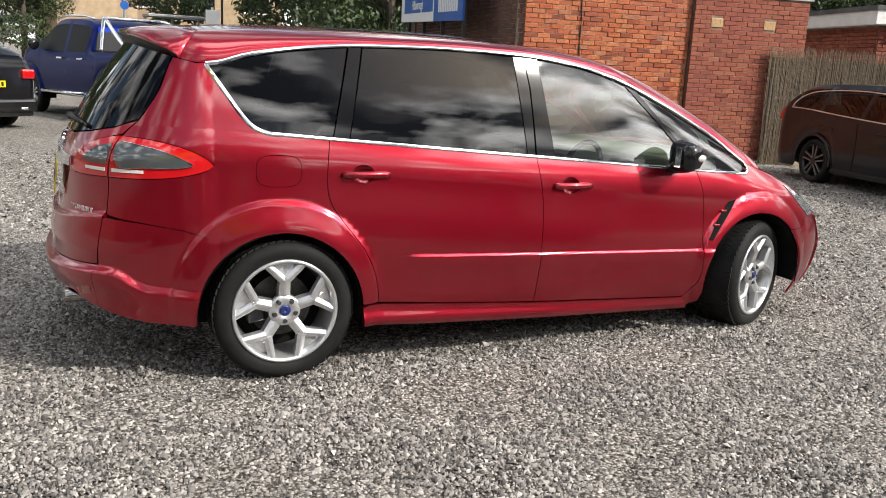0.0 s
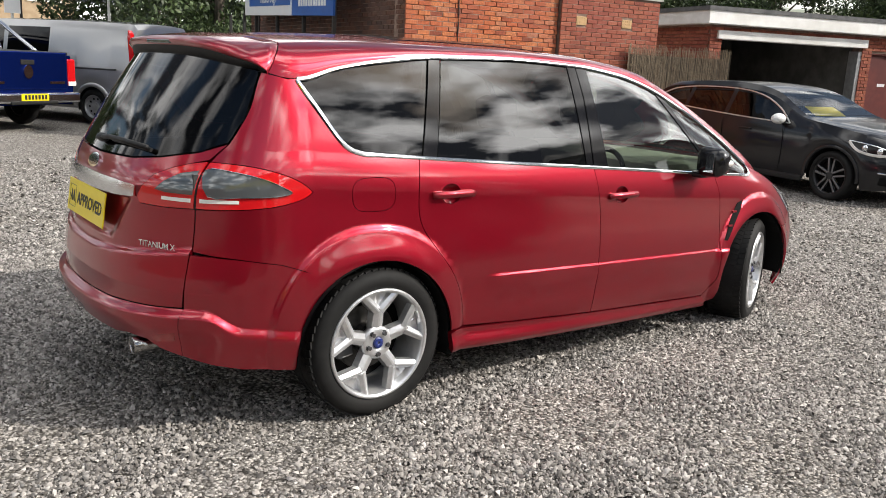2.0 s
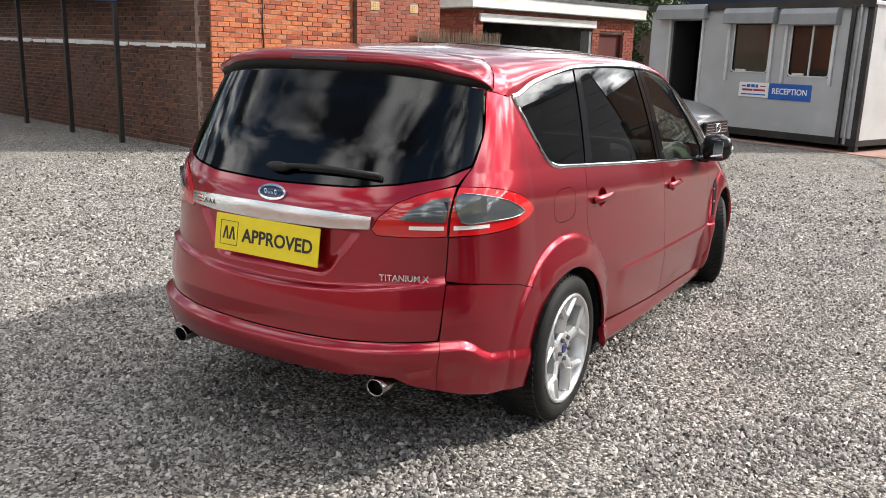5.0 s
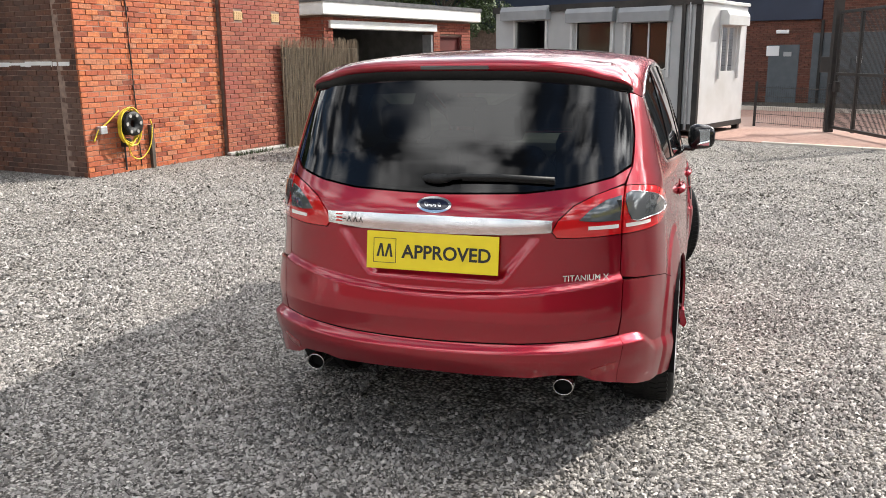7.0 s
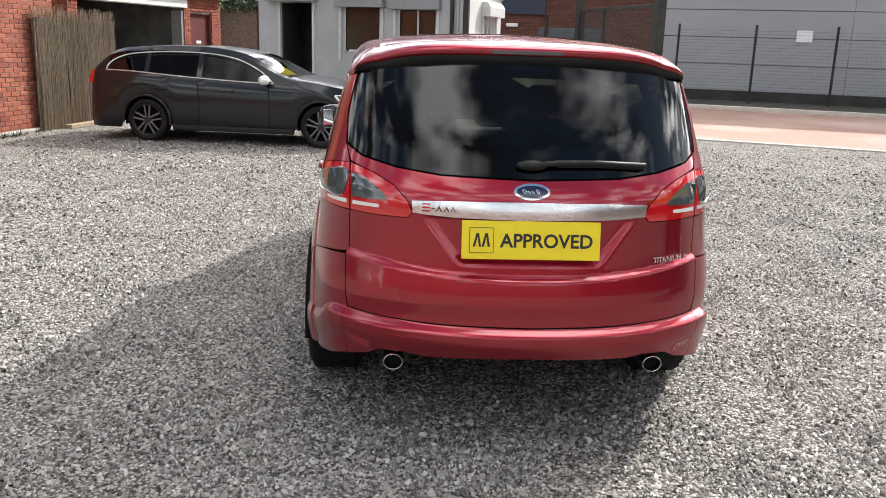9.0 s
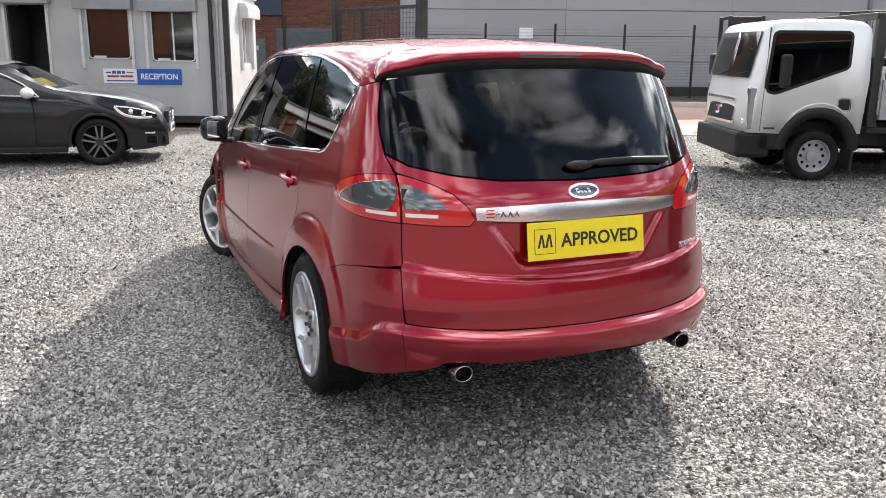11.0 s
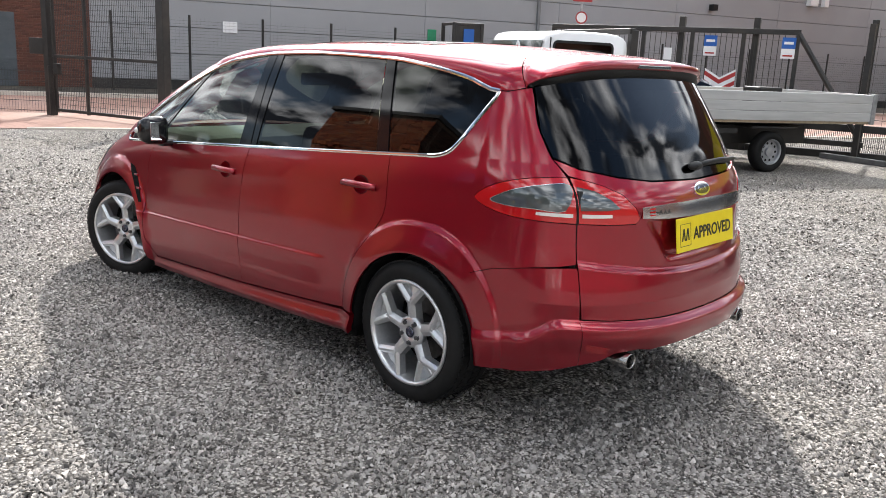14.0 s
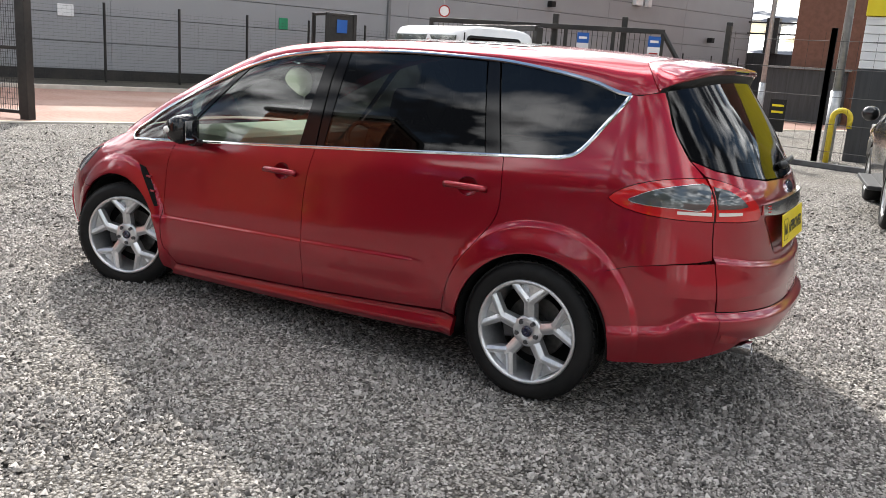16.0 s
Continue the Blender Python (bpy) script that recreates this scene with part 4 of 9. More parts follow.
    # bumper: the rear face and both corners in one piece
    b_half = [(0.0, 0.412), (0.40, 0.408), (0.47, 0.420), (0.57, 0.414), (0.62, 0.385), (gate_y(0.36), 0.362)] + [(gate_y(z), z) for z in (0.42, 0.48, 0.54)] + [(gate_y(0.55), 0.556), (0.60, 0.549), (0.35, 0.537), (0.0, 0.531)]
    b_out = b_half + [(-y, z) for y, z in b_half[::-1][1:-1]]
    pieces = [sheet(b_out, tail_p, 0.006, su=0.02, gap=0.0, thick=0.05)]
    for sg in (1, -1):
        corner = [(gate_x(0.775) + 0.002, 0.772)] + gate_run(0.76, 0.362, 12) + [(-0.70, 0.330), (-0.60, 0.306), (-0.405, 0.290)] + arc(*ARCH_R, 184, 123, 12) + BUMP_SEAM[1:]
        pieces.append(sheet(corner, lambda x, z, s=sg: (wing_p(x, z)[0], s * wing_p(x, z)[1], z), 0.0055, su=0.008, gap=0.001, thick=0.03))
    part("rear_bumper", merged(*pieces), red, car)
    dif = bmesh.new()
    box(dif, -0.83, -0.68, -0.46, 0.46, 0.375, 0.44, bevel=0.025)
    box(dif, -0.70, -0.50, -0.66, 0.66, 0.37, 0.46, bevel=0.03)
    part("rear_valance", dif, M["trim_black"], car)
    under = boxes((-0.40, 3.4, -0.62, 0.62, 0.22, 0.40))
    box(under, -0.72, -0.36, -0.64, 0.64, 0.34, 0.42)
    box(under, 0.42, 2.36, -0.86, 0.86, 0.19, 0.32)
    part("floor_pan", under, M["void"], car)
    for sg in (1, -1):
        box_ = tube([(-0.55, sg * 0.40, 0.34), (-0.55, sg * 0.60, 0.34)], 0.075, 14)
        part("silencer", box_, M["disc"], car, smooth=True)
    # roof, with the black glass panel, bonnet, windscreen, spoiler
    r_out = [(-0.33, -0.602), (1.72, -0.602), (1.80, -0.45), (1.84, 0.0), (1.80, 0.45), (1.72, 0.602), (-0.33, 0.602), (-0.345, 0.3), (-0.35, 0.0), (-0.345, -0.3)]
    roof_p = lambda x, y: (x, y, roof_z(x, y))
    part("roof", sheet(r_out, roof_p, 0.06, gap=0.001), red, car)
    part("glass_roof", sheet([(0.30, -0.50), (1.62, -0.50), (1.70, 0.0), (1.62, 0.50), (0.30, 0.50)], roof_p, 0.08, gap=0, out=0.003), M["gloss_black"], car)
    screen = bmesh.new()
    rows = []
    for i in range(13):
        t = i / 12
        row = []
        for k in range(-8, 9):
            s = k / 8
            bow = 0.16 * (1 - s * s)
            x = 1.74 + (2.87 - 1.74) * t + bow
            z = roof_z(1.74, 0.6 * s) + (1.005 - roof_z(1.74, 0.6 * s)) * t + 0.05 * math.sin(math.pi * t) + 0.03 * (1 - s * s) * t
            row.append(screen.verts.new((x, s * (0.602 + 0.14 * t), z)))
        rows.append(row)
    for p, q in zip(rows, rows[1:]):
        for k in range(16):
            screen.faces.new((p[k], p[k + 1], q[k + 1], q[k]))
    part("windscreen", screen, M["glass_screen"], car, smooth=True)
    edge = [(x, side_y(x, wing_top(x)) - 0.003) for x in (2.87, 2.93, 3.05, 3.20, 3.32, 3.46)]
    bon = [(3.05, 0.0), (3.02, 0.4), (2.90, 0.745)] + edge + [(3.58, 0.52), (3.66, 0.28), (3.69, 0.0)]
    bon = bon + [(x, -y) for x, y in bon[::-1][1:-1]]
    part("bonnet", sheet(bon, lambda x, y: (x, y, bonnet_z(x, y)), 0.03), red, car)
    front = lambda y, z: (front_x(y, z), y, z)
    part("front_bumper", sheet([(-0.72, 0.20), (0.72, 0.20), (0.74, 0.45), (0.70, 0.64), (0.40, 0.70), (-0.40, 0.70), (-0.70, 0.64), (-0.74, 0.45)], front, 0.06, gap=0), red, car)
    sp = bmesh.new()
    rows = []
    for k in range(-42, 43):
        s = k / 42
        y = 0.692 * s
        e = abs(s)
        lead = Vector((-0.337, y, roof_z(-0.335, y)))
        if e >= 0.86:
            lead = rail_p(-0.432, 1 - (e - 0.86) / 0.14, math.copysign(1, s)) + Vector((-0.003, 0, 0))
            y = lead.y
        trail = Vector((-0.615 + 0.175 * e ** 5, y, 1.596 - 0.012 * e ** 2 - 0.098 * e ** 6))
        drop = 0.028 * (1 - e ** 8) + 0.004
        zg = 1.522 - 0.050 * e ** 3
        under = Vector((back_x(max(-0.68, min(0.68, y)), zg) + 0.006, max(-0.69, min(0.69, y)), zg))
        lip = trail + Vector((-0.004, 0, -drop * 0.5))
        low = trail + Vector((0.012, 0, -drop))
        m1 = lead.lerp(trail, 0.35) + Vector((0, 0, 0.010 * (1 - e ** 4)))
        m2 = lead.lerp(trail, 0.75) + Vector((0, 0, 0.008 * (1 - e ** 4)))
        rows.append([sp.verts.new(p) for p in (lead + Vector((0, 0, -0.01)), lead, m1, m2, trail, lip, low, under, under + Vector((0.03, 0, 0.01)))])
    below = bmesh.new()
    low_rows = [[below.verts.new(v.co + Vector((0, 0, 0.001))) for v in r[6:]] for r in rows]
    for p, q in zip(rows, rows[1:]):
        for k in range(6):
            sp.faces.new((p[k], p[k + 1], q[k + 1], q[k]))
    for p, q in zip(low_rows, low_rows[1:]):
        for k in range(2):
            below.faces.new((p[k], p[k + 1], q[k + 1], q[k]))
    spoiler = part("roof_spoiler", sp, red, car, smooth=True)
    part("spoiler_underside", below, M["trim_black"], spoiler, "black underside", smooth=True)
    stop = bmesh.new()
    box(stop, -0.620, -0.606, -0.145, 0.145, 1.570, 1.586, bevel=0.004)
    part("brake_light", stop, M["lamp_smoke"], spoiler)
    # fin and wiper
    pts = [(0.03, 1.156), (-0.10, 1.170), (-0.25, 1.172), (-0.455, 1.162)]
    arm = tube([(back_x(y, z) - 0.028, y, z) for y, z in pts], 0.011, 8)
    wiper = part("rear_wiper", arm, M["trim_black"], car, smooth=True)
    blade = tube([(back_x(y, z) - 0.010, y, z - 0.012) for y, z in pts[1:]], 0.009, 6)
    part("wiper_blade", blade, M["trim_black"], wiper)
    knob = bmesh.new()
    bmesh.ops.create_uvsphere(knob, u_segments=18, v_segments=10, radius=1.0, matrix=Matrix.Translation((back_x(0.0, 1.155) - 0.016, 0.0, 1.158)) @ Matrix.Diagonal((0.022, 0.062, 0.020, 1)))
    part("wiper_boss", knob, M["trim_black"], wiper, smooth=True)
    # bright bar, badge, plate and lettering on the tailgate
    bar = [(-0.452, 0.968), (-0.30, 0.958), (0.0, 0.953), (0.30, 0.958), (0.452, 0.968), (0.455, 1.012), (0.30, 1.018), (0.0, 1.020), (-0.30, 1.018), (-0.455, 1.012)]
    chrome_bar = part("chrome_bar", sheet(bar, back, 0.012, su=0.03, gap=0, thick=0.03, out=0.0165), M["satin_chrome"], car)
    for s, mat, rx, rz, o in ((0, "chrome", 0.070, 0.0295, 0.009), (1, "badge_dark", 0.060, 0.021, 0.0105)):
        oval = [(rx * math.cos(2 * math.pi * i / 36), 1.059 + rz * math.sin(2 * math.pi * i / 36)) for i in range(36)]
        part("badge_rim" if s == 0 else "badge", sheet(oval, back, 0.05, gap=0, thick=0.02, out=o), M[mat], car)
    for k, (y, z, w, h) in enumerate(((0.030, 1.060, 0.016, 0.017), (0.012, 1.056, 0.011, 0.009), (-0.004, 1.056, 0.010, 0.009), (-0.022, 1.059, 0.012, 0.017))):
        ring = [(y + w / 2 * math.cos(a) + 0.004 * math.sin(a), z + h / 2 * math.sin(a)) for a in [2 * math.pi * i / 14 for i in range(14)]]
        hole = [(y + (u - y) * 0.55, z + (v - z) * 0.55) for u, v in ring]
        part("badge_mark", sheet(ring, back, 0.05, holes=[hole], gap=0, thick=0, out=0.0118), M["chrome"], car)
    plate_m = Matrix.Translation((-0.952, 0.0, 0.880)) @ Matrix(((0, 0, -1, 0), (-1, 0, 0, 0), (0, 1, 0, 0), (0, 0, 0, 1))) @ pose(0, 0, 0, -8, 0, 0)
    pl = bmesh.new()
    box(pl, -0.268, 0.268, -0.074, 0.074, -0.003, 0.003, bevel=0.002, m=plate_m)
    plate = part("sales_plate", pl, M["yellow_plate"], car, "yellow sales plate with black lettering")
    words("lettering", "APPROVED", 0.074, M["ink"], plate, plate_m @ Matrix.Translation((0.06, -0.004, 0.004)), 0.0006, 0.0016, width=0.36)
    for cx in (-0.209, -0.175):
        mk = prism([(cx - 0.017, -0.026), (cx - 0.008, -0.026), (cx + 0.002, 0.012), (cx + 0.007, -0.026), (cx + 0.016, -0.026), (cx + 0.007, 0.026), (cx - 0.003, 0.026)], 0.0032, 0.0044, axis="z")
        mk.transform(plate_m)
        part("emblem_mark", mk, M["ink"], plate)
    fr = bmesh.new()
    for d in ((-0.237, -0.147, 0.046, 0.048), (-0.237, -0.147, -0.050, -0.048), (-0.239, -0.237, -0.050, 0.048), (-0.147, -0.145, -0.050, 0.048)):
        box(fr, d[0], d[1], d[2], d[3], 0.003, 0.0042, m=plate_m)
    part("plate_frame", fr, M["ink"], plate)
    rear_m = lambda y, z, o, turn=0.0: Matrix.Translation((back_x(y, z) - o, y, z)) @ pose(0, 0, 0, 0, 0, -turn) @ Matrix(((0, 0, -1, 0), (-1, 0, 0, 0), (0, 1, 0, 0), (0, 0, 0, 1)))
    words("lettering", "TITANIUM X", 0.034, M["chrome"], car, rear_m(-0.585, 0.792, 0.012, -27), 0.002, 0.0004, width=0.186)
    for k, (y0, wd, z0, z1, mt) in enumerate(((0.418, 0.030, 0.976, 1.006, "lamp_red"), (0.383, 0.012, 0.986, 0.990, "ink"), (0.366, 0.026, 0.978, 0.997, "ink"), (0.336, 0.022, 0.978, 0.997, "ink"), (0.310, 0.020, 0.978, 0.997, "ink"))):
        for b0, b1 in (((0.0, 0.22), (0.78, 1.0)) if k != 1 else ((0.0, 1.0),)):
            for zz0, zz1 in (((z0, z1),) if k > 0 else ((z0, z0 + 0.005), (0.5 * (z0 + z1) - 0.003, 0.5 * (z0 + z1) + 0.003), (z1 - 0.005, z1))):
                a0, a1 = (b0, b1) if k else (0.0, 1.0)
                q = [(y0 - wd * a0, zz0), (y0 - wd * a1, zz0), (y0 - wd * a1 - 0.004, zz1), (y0 - wd * a0 - 0.004, zz1)]
                if k and k != 1:
                    q = [(y0 - wd * (0.5 if b0 == 0 else 0.35), zz1), (y0 - wd * (0.65 if b0 == 0 else 0.5), zz1), (y0 - wd * (b1 if b0 else b0 + 0.18), zz0), (y0 - wd * (b0 if b0 else 0.0), zz0)]
                part("emblem_mark", sheet(q, back, 0.05, gap=0, thick=0, out=0.0178), M[mt], chrome_bar)
            if k == 0:
                break
    # cabin: dashboard, seats, wheel, parcel area
    dash = bmesh.new()
    box(dash, 2.05, 2.72, -0.72, 0.72, 0.62, 1.03, bevel=0.07)
    part("dashboard", dash, M["cream_trim"], car, "cream dashboard", smooth=False)
    for vy in (-0.62, 0.62, 0.12, 0.0, -0.12):
        vent = lathe([(0.030, 2.030), (0.046, 2.024), (0.050, 2.045), (0.030, 2.045)], 20)
        vent.transform(Matrix.Translation((0, vy, 0.90)) @ Matrix(((0, 1, 0, 0), (1, 0, 0, 0), (0, 0, 1, 0), (0, 0, 0, 1))))
        part("air_vent", vent, M["gloss_black"], car)
    ring = [(1.93 + 0.06 * math.cos(a), -0.38 + 0.185 * math.sin(a), 0.90 + 0.175 * math.cos(a)) for a in [2 * math.pi * i / 28 for i in range(29)]]
    part("steering_wheel", tube(ring, 0.016, 8), M["cabin_dark"], car, smooth=True)
    for sx, ys in ((1.30, (-0.40, 0.40)), (0.45, (-0.50, 0.0, 0.50))):
        for sy in ys:
            w = 0.25 if sx > 1 else 0.22
            s = bmesh.new()
            box(s, sx, sx + 0.50, sy - w, sy + w, 0.42, 0.62, bevel=0.05)
            m = Matrix.Translation((sx, sy, 0.58)) @ pose(0, 0, 0, 0, -14, 0)
            box(s, -0.14, 0.02, -w, w, 0.0, 0.62, bevel=0.05, m=m)
            seat = part("seat", s, M["seat_dark"], car)
            hr = bmesh.new()
            box(hr, -0.12, -0.01, -0.13, 0.13, 0.66, 0.84, bevel=0.04, m=m)
            part("headrest", hr, M["seat_dark"], seat)
    tub = boxes((-0.62, 2.6, -0.62, 0.62, 0.36, 0.42))
    box(tub, -0.74, 0.30, -0.70, -0.66, 0.42, 1.08)
    box(tub, -0.74, 0.30, 0.66, 0.70, 0.42, 1.08)
    part("cabin_floor", tub, M["cabin_dark"], car)
    lining = sheet(r_out, lambda x, y: (x, y, roof_z(x, y) - 0.035), 0.12, gap=0.01, thick=0)
    part("headlining", lining, M["cream_trim"], car)
    im = bmesh.new()
    box(im, 1.83, 1.88, -0.13, 0.13, 1.36, 1.44, bevel=0.015)
    part("interior_mirror", im, M["cabin_dark"], car)
    return car


red_car()

# ---- ground, road and large forms ----


def fract_random(nt):
    """A chance value for each piece, whether an object of its own or an island of a joined mesh."""
    oi, ge = nt.nodes.new("ShaderNodeObjectInfo"), nt.nodes.new("ShaderNodeNewGeometry")
    ad, fr = nt.nodes.new("ShaderNodeMath"), nt.nodes.new("ShaderNodeMath")
    ad.operation, fr.operation = "ADD", "FRACT"
    nt.links.new(oi.outputs["Random"], ad.inputs[0]); nt.links.new(ge.outputs["Random Per Island"], ad.inputs[1])
    nt.links.new(ad.outputs[0], fr.inputs[0])
    return fr.outputs[0]


def piece_mat(name, colors, rough=0.9, grain=40.0, amount=0.35, bump=0.002, stain=None, stain_scale=0.8):
    """Pieces that differ in tone from one to the next, each with its grain."""
    m = base_mat(name, colors[0], rough)
    nt = m.node_tree
    b = nt.nodes["Principled BSDF"]
    ramp = nt.nodes.new("ShaderNodeValToRGB")
    while len(ramp.color_ramp.elements) < len(colors):
        ramp.color_ramp.elements.new(0.5)
    for i, c in enumerate(colors):
        ramp.color_ramp.elements[i].position, ramp.color_ramp.elements[i].color = i / (len(colors) - 1), rgb(*c)
    nt.links.new(fract_random(nt), ramp.inputs[0])
    ge = nt.nodes.new("ShaderNodeNewGeometry")
    n = nt.nodes.new("ShaderNodeTexNoise")
    n.inputs["Scale"].default_value, n.inputs["Detail"].default_value = grain, 6
    nt.links.new(ge.outputs["Position"], n.inputs["Vector"])
    r2 = nt.nodes.new("ShaderNodeValToRGB")
    lo = 1.0 - amount
    r2.color_ramp.elements[0].position, r2.color_ramp.elements[0].color = 0.3, rgb(lo, lo, lo)
    r2.color_ramp.elements[1].position, r2.color_ramp.elements[1].color = 0.65, rgb(1, 1, 1)
    nt.links.new(n.outputs["Fac"], r2.inputs[0])
    mx = nt.nodes.new("ShaderNodeMix"); mx.data_type, mx.blend_type = "RGBA", "MULTIPLY"
    mx.inputs["Factor"].default_value = 1.0
    nt.links.new(ramp.outputs[0], mx.inputs["A"]); nt.links.new(r2.outputs[0], mx.inputs["B"])
    last = mx.outputs["Result"]
    if stain:
        n3 = nt.nodes.new("ShaderNodeTexNoise")
        n3.inputs["Scale"].default_value, n3.inputs["Detail"].default_value = stain_scale, 5
        nt.links.new(ge.outputs["Position"], n3.inputs["Vector"])
        r3 = nt.nodes.new("ShaderNodeValToRGB")
        r3.color_ramp.elements[0].position, r3.color_ramp.elements[1].position = 0.48, 0.72
        nt.links.new(n3.outputs["Fac"], r3.inputs[0])
        m3 = nt.nodes.new("ShaderNodeMix"); m3.data_type = "RGBA"
        m3.inputs["B"].default_value = rgb(*stain)
        nt.links.new(r3.outputs[0], m3.inputs["Factor"]); nt.links.new(last, m3.inputs["A"])
        last = m3.outputs["Result"]
    nt.links.new(last, b.inputs["Base Color"])
    bp = nt.nodes.new("ShaderNodeBump")
    bp.inputs["Strength"].default_value, bp.inputs["Distance"].default_value = 0.7, bump
    nt.links.new(n.outputs["Fac"], bp.inputs["Height"])
    nt.links.new(bp.outputs[0], b.inputs["Normal"])
    return m


def gravel_mat():
    m = base_mat("gravel_bed", (0.3, 0.29, 0.28), 0.95, spec=0.2)
    nt = m.node_tree
    b = nt.nodes["Principled BSDF"]
    tc = nt.nodes.new("ShaderNodeTexCoord")
    vor = nt.nodes.new("ShaderNodeTexVoronoi")
    vor.inputs["Scale"].default_value = 60.0
    nt.links.new(tc.outputs["Object"], vor.inputs["Vector"])
    sepc = nt.nodes.new("ShaderNodeSeparateColor")
    nt.links.new(vor.outputs["Color"], sepc.inputs[0])
    ramp = nt.nodes.new("ShaderNodeValToRGB")
    for p, c in ((0.0, (0.12, 0.112, 0.104)), (0.35, (0.27, 0.253, 0.234)), (0.8, (0.47, 0.444, 0.412)), (1.0, (0.70, 0.67, 0.63))):
        e = ramp.color_ramp.elements[0] if p == 0 else ramp.color_ramp.elements[1] if p == 1 else ramp.color_ramp.elements.new(p)
        e.position, e.color = p, rgb(*c)
    nt.links.new(sepc.outputs[0], ramp.inputs[0])
    big = nt.nodes.new("ShaderNodeTexNoise")
    big.inputs["Scale"].default_value, big.inputs["Detail"].default_value = 0.7, 7
    nt.links.new(tc.outputs["Object"], big.inputs["Vector"])
    rb = nt.nodes.new("ShaderNodeValToRGB")
    rb.color_ramp.elements[0].position, rb.color_ramp.elements[0].color = 0.32, rgb(0.80, 0.78, 0.75)
    rb.color_ramp.elements[1].position, rb.color_ramp.elements[1].color = 0.66, rgb(1.0, 1.0, 1.0)
    nt.links.new(big.outputs["Fac"], rb.inputs[0])
    mx = nt.nodes.new("ShaderNodeMix"); mx.data_type, mx.blend_type = "RGBA", "MULTIPLY"
    mx.inputs["Factor"].default_value = 1.0
    # hand-sized mottling of raked and trodden stones
    mid = nt.nodes.new("ShaderNodeTexNoise")
    mid.inputs["Scale"].default_value, mid.inputs["Detail"].default_value, mid.inputs["Roughness"].default_value = 11.0, 8, 0.75
    nt.links.new(tc.outputs["Object"], mid.inputs["Vector"])
    rm = nt.nodes.new("ShaderNodeValToRGB")
    rm.color_ramp.elements[0].position, rm.color_ramp.elements[0].color = 0.36, rgb(0.80, 0.79, 0.78)
    rm.color_ramp.elements[1].position, rm.color_ramp.elements[1].color = 0.60, rgb(1.16, 1.15, 1.13)
    nt.links.new(mid.outputs["Fac"], rm.inputs[0])
    mm = nt.nodes.new("ShaderNodeMix"); mm.data_type, mm.blend_type = "RGBA", "MULTIPLY"
    mm.inputs["Factor"].default_value = 1.0
    # shade in the crevices between the stones, painted as darker cell edges
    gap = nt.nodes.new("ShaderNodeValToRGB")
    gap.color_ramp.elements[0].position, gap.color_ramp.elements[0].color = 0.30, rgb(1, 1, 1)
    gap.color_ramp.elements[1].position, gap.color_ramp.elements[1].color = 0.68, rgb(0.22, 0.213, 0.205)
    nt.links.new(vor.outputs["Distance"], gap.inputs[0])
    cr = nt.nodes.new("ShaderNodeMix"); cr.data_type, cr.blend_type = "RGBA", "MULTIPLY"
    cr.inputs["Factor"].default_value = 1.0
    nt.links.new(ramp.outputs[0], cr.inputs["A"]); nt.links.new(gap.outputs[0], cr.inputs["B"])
    nt.links.new(cr.outputs["Result"], mx.inputs["A"])
    nt.links.new(rb.outputs[0], mx.inputs["B"])
    nt.links.new(mx.outputs["Result"], mm.inputs["A"]); nt.links.new(rm.outputs[0], mm.inputs["B"])
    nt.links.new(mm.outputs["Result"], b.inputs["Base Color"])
    lump = nt.nodes.new("ShaderNodeBump")
    lump.inputs["Strength"].default_value, lump.inputs["Distance"].default_value = 1.0, 0.022
    nt.links.new(mid.outputs["Fac"], lump.inputs["Height"])
    bp = nt.nodes.new("ShaderNodeBump")
    bp.inputs["Strength"].default_value, bp.inputs["Distance"].default_value, bp.invert = 1.0, 0.010, True
    nt.links.new(vor.outputs["Distance"], bp.inputs["Height"])
    nt.links.new(lump.outputs[0], bp.inputs["Normal"])
    nt.links.new(bp.outputs[0], b.inputs["Normal"])
    return m


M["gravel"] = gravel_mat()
M["stone"] = piece_mat("gravel_stone", [(0.060, 0.055, 0.051), (0.145, 0.134, 0.123), (0.230, 0.213, 0.196), (0.300, 0.280, 0.259), (0.375, 0.350, 0.325), (0.54, 0.51, 0.475)], 0.9, 90.0, 0.25, 0.0015)
M["brick_front"] = piece_mat("weathered_orange_brick", [(0.22, 0.055, 0.028), (0.38, 0.090, 0.038), (0.46, 0.118, 0.045), (0.50, 0.145, 0.055), (0.55, 0.185, 0.072), (0.40, 0.165, 0.095)], 0.92, 30.0, 0.5, 0.005, (0.36, 0.105, 0.055), 0.9)
M["brick_side"] = piece_mat("smooth_red_brick", [(0.21, 0.055, 0.034), (0.30, 0.080, 0.046), (0.36, 0.108, 0.058), (0.32, 0.092, 0.054), (0.40, 0.135, 0.072)], 0.9, 34.0, 0.45, 0.003, (0.24, 0.058, 0.040), 0.7)
# brown flank bricks, mixed darker for the shade on that wall
M["brick_old"] = piece_mat("shade_toned_brown_brick", [(0.055, 0.028, 0.02), (0.10, 0.043, 0.028), (0.145, 0.060, 0.034), (0.085, 0.042, 0.03), (0.18, 0.070, 0.036)], 0.93, 26.0, 0.45, 0.003, (0.10, 0.06, 0.045), 0.7)
M["brick_far"] = piece_mat("brown_red_brick", [(0.10, 0.042, 0.030), (0.145, 0.058, 0.040), (0.18, 0.070, 0.047)], 0.92, 20.0, 0.3, 0.002)
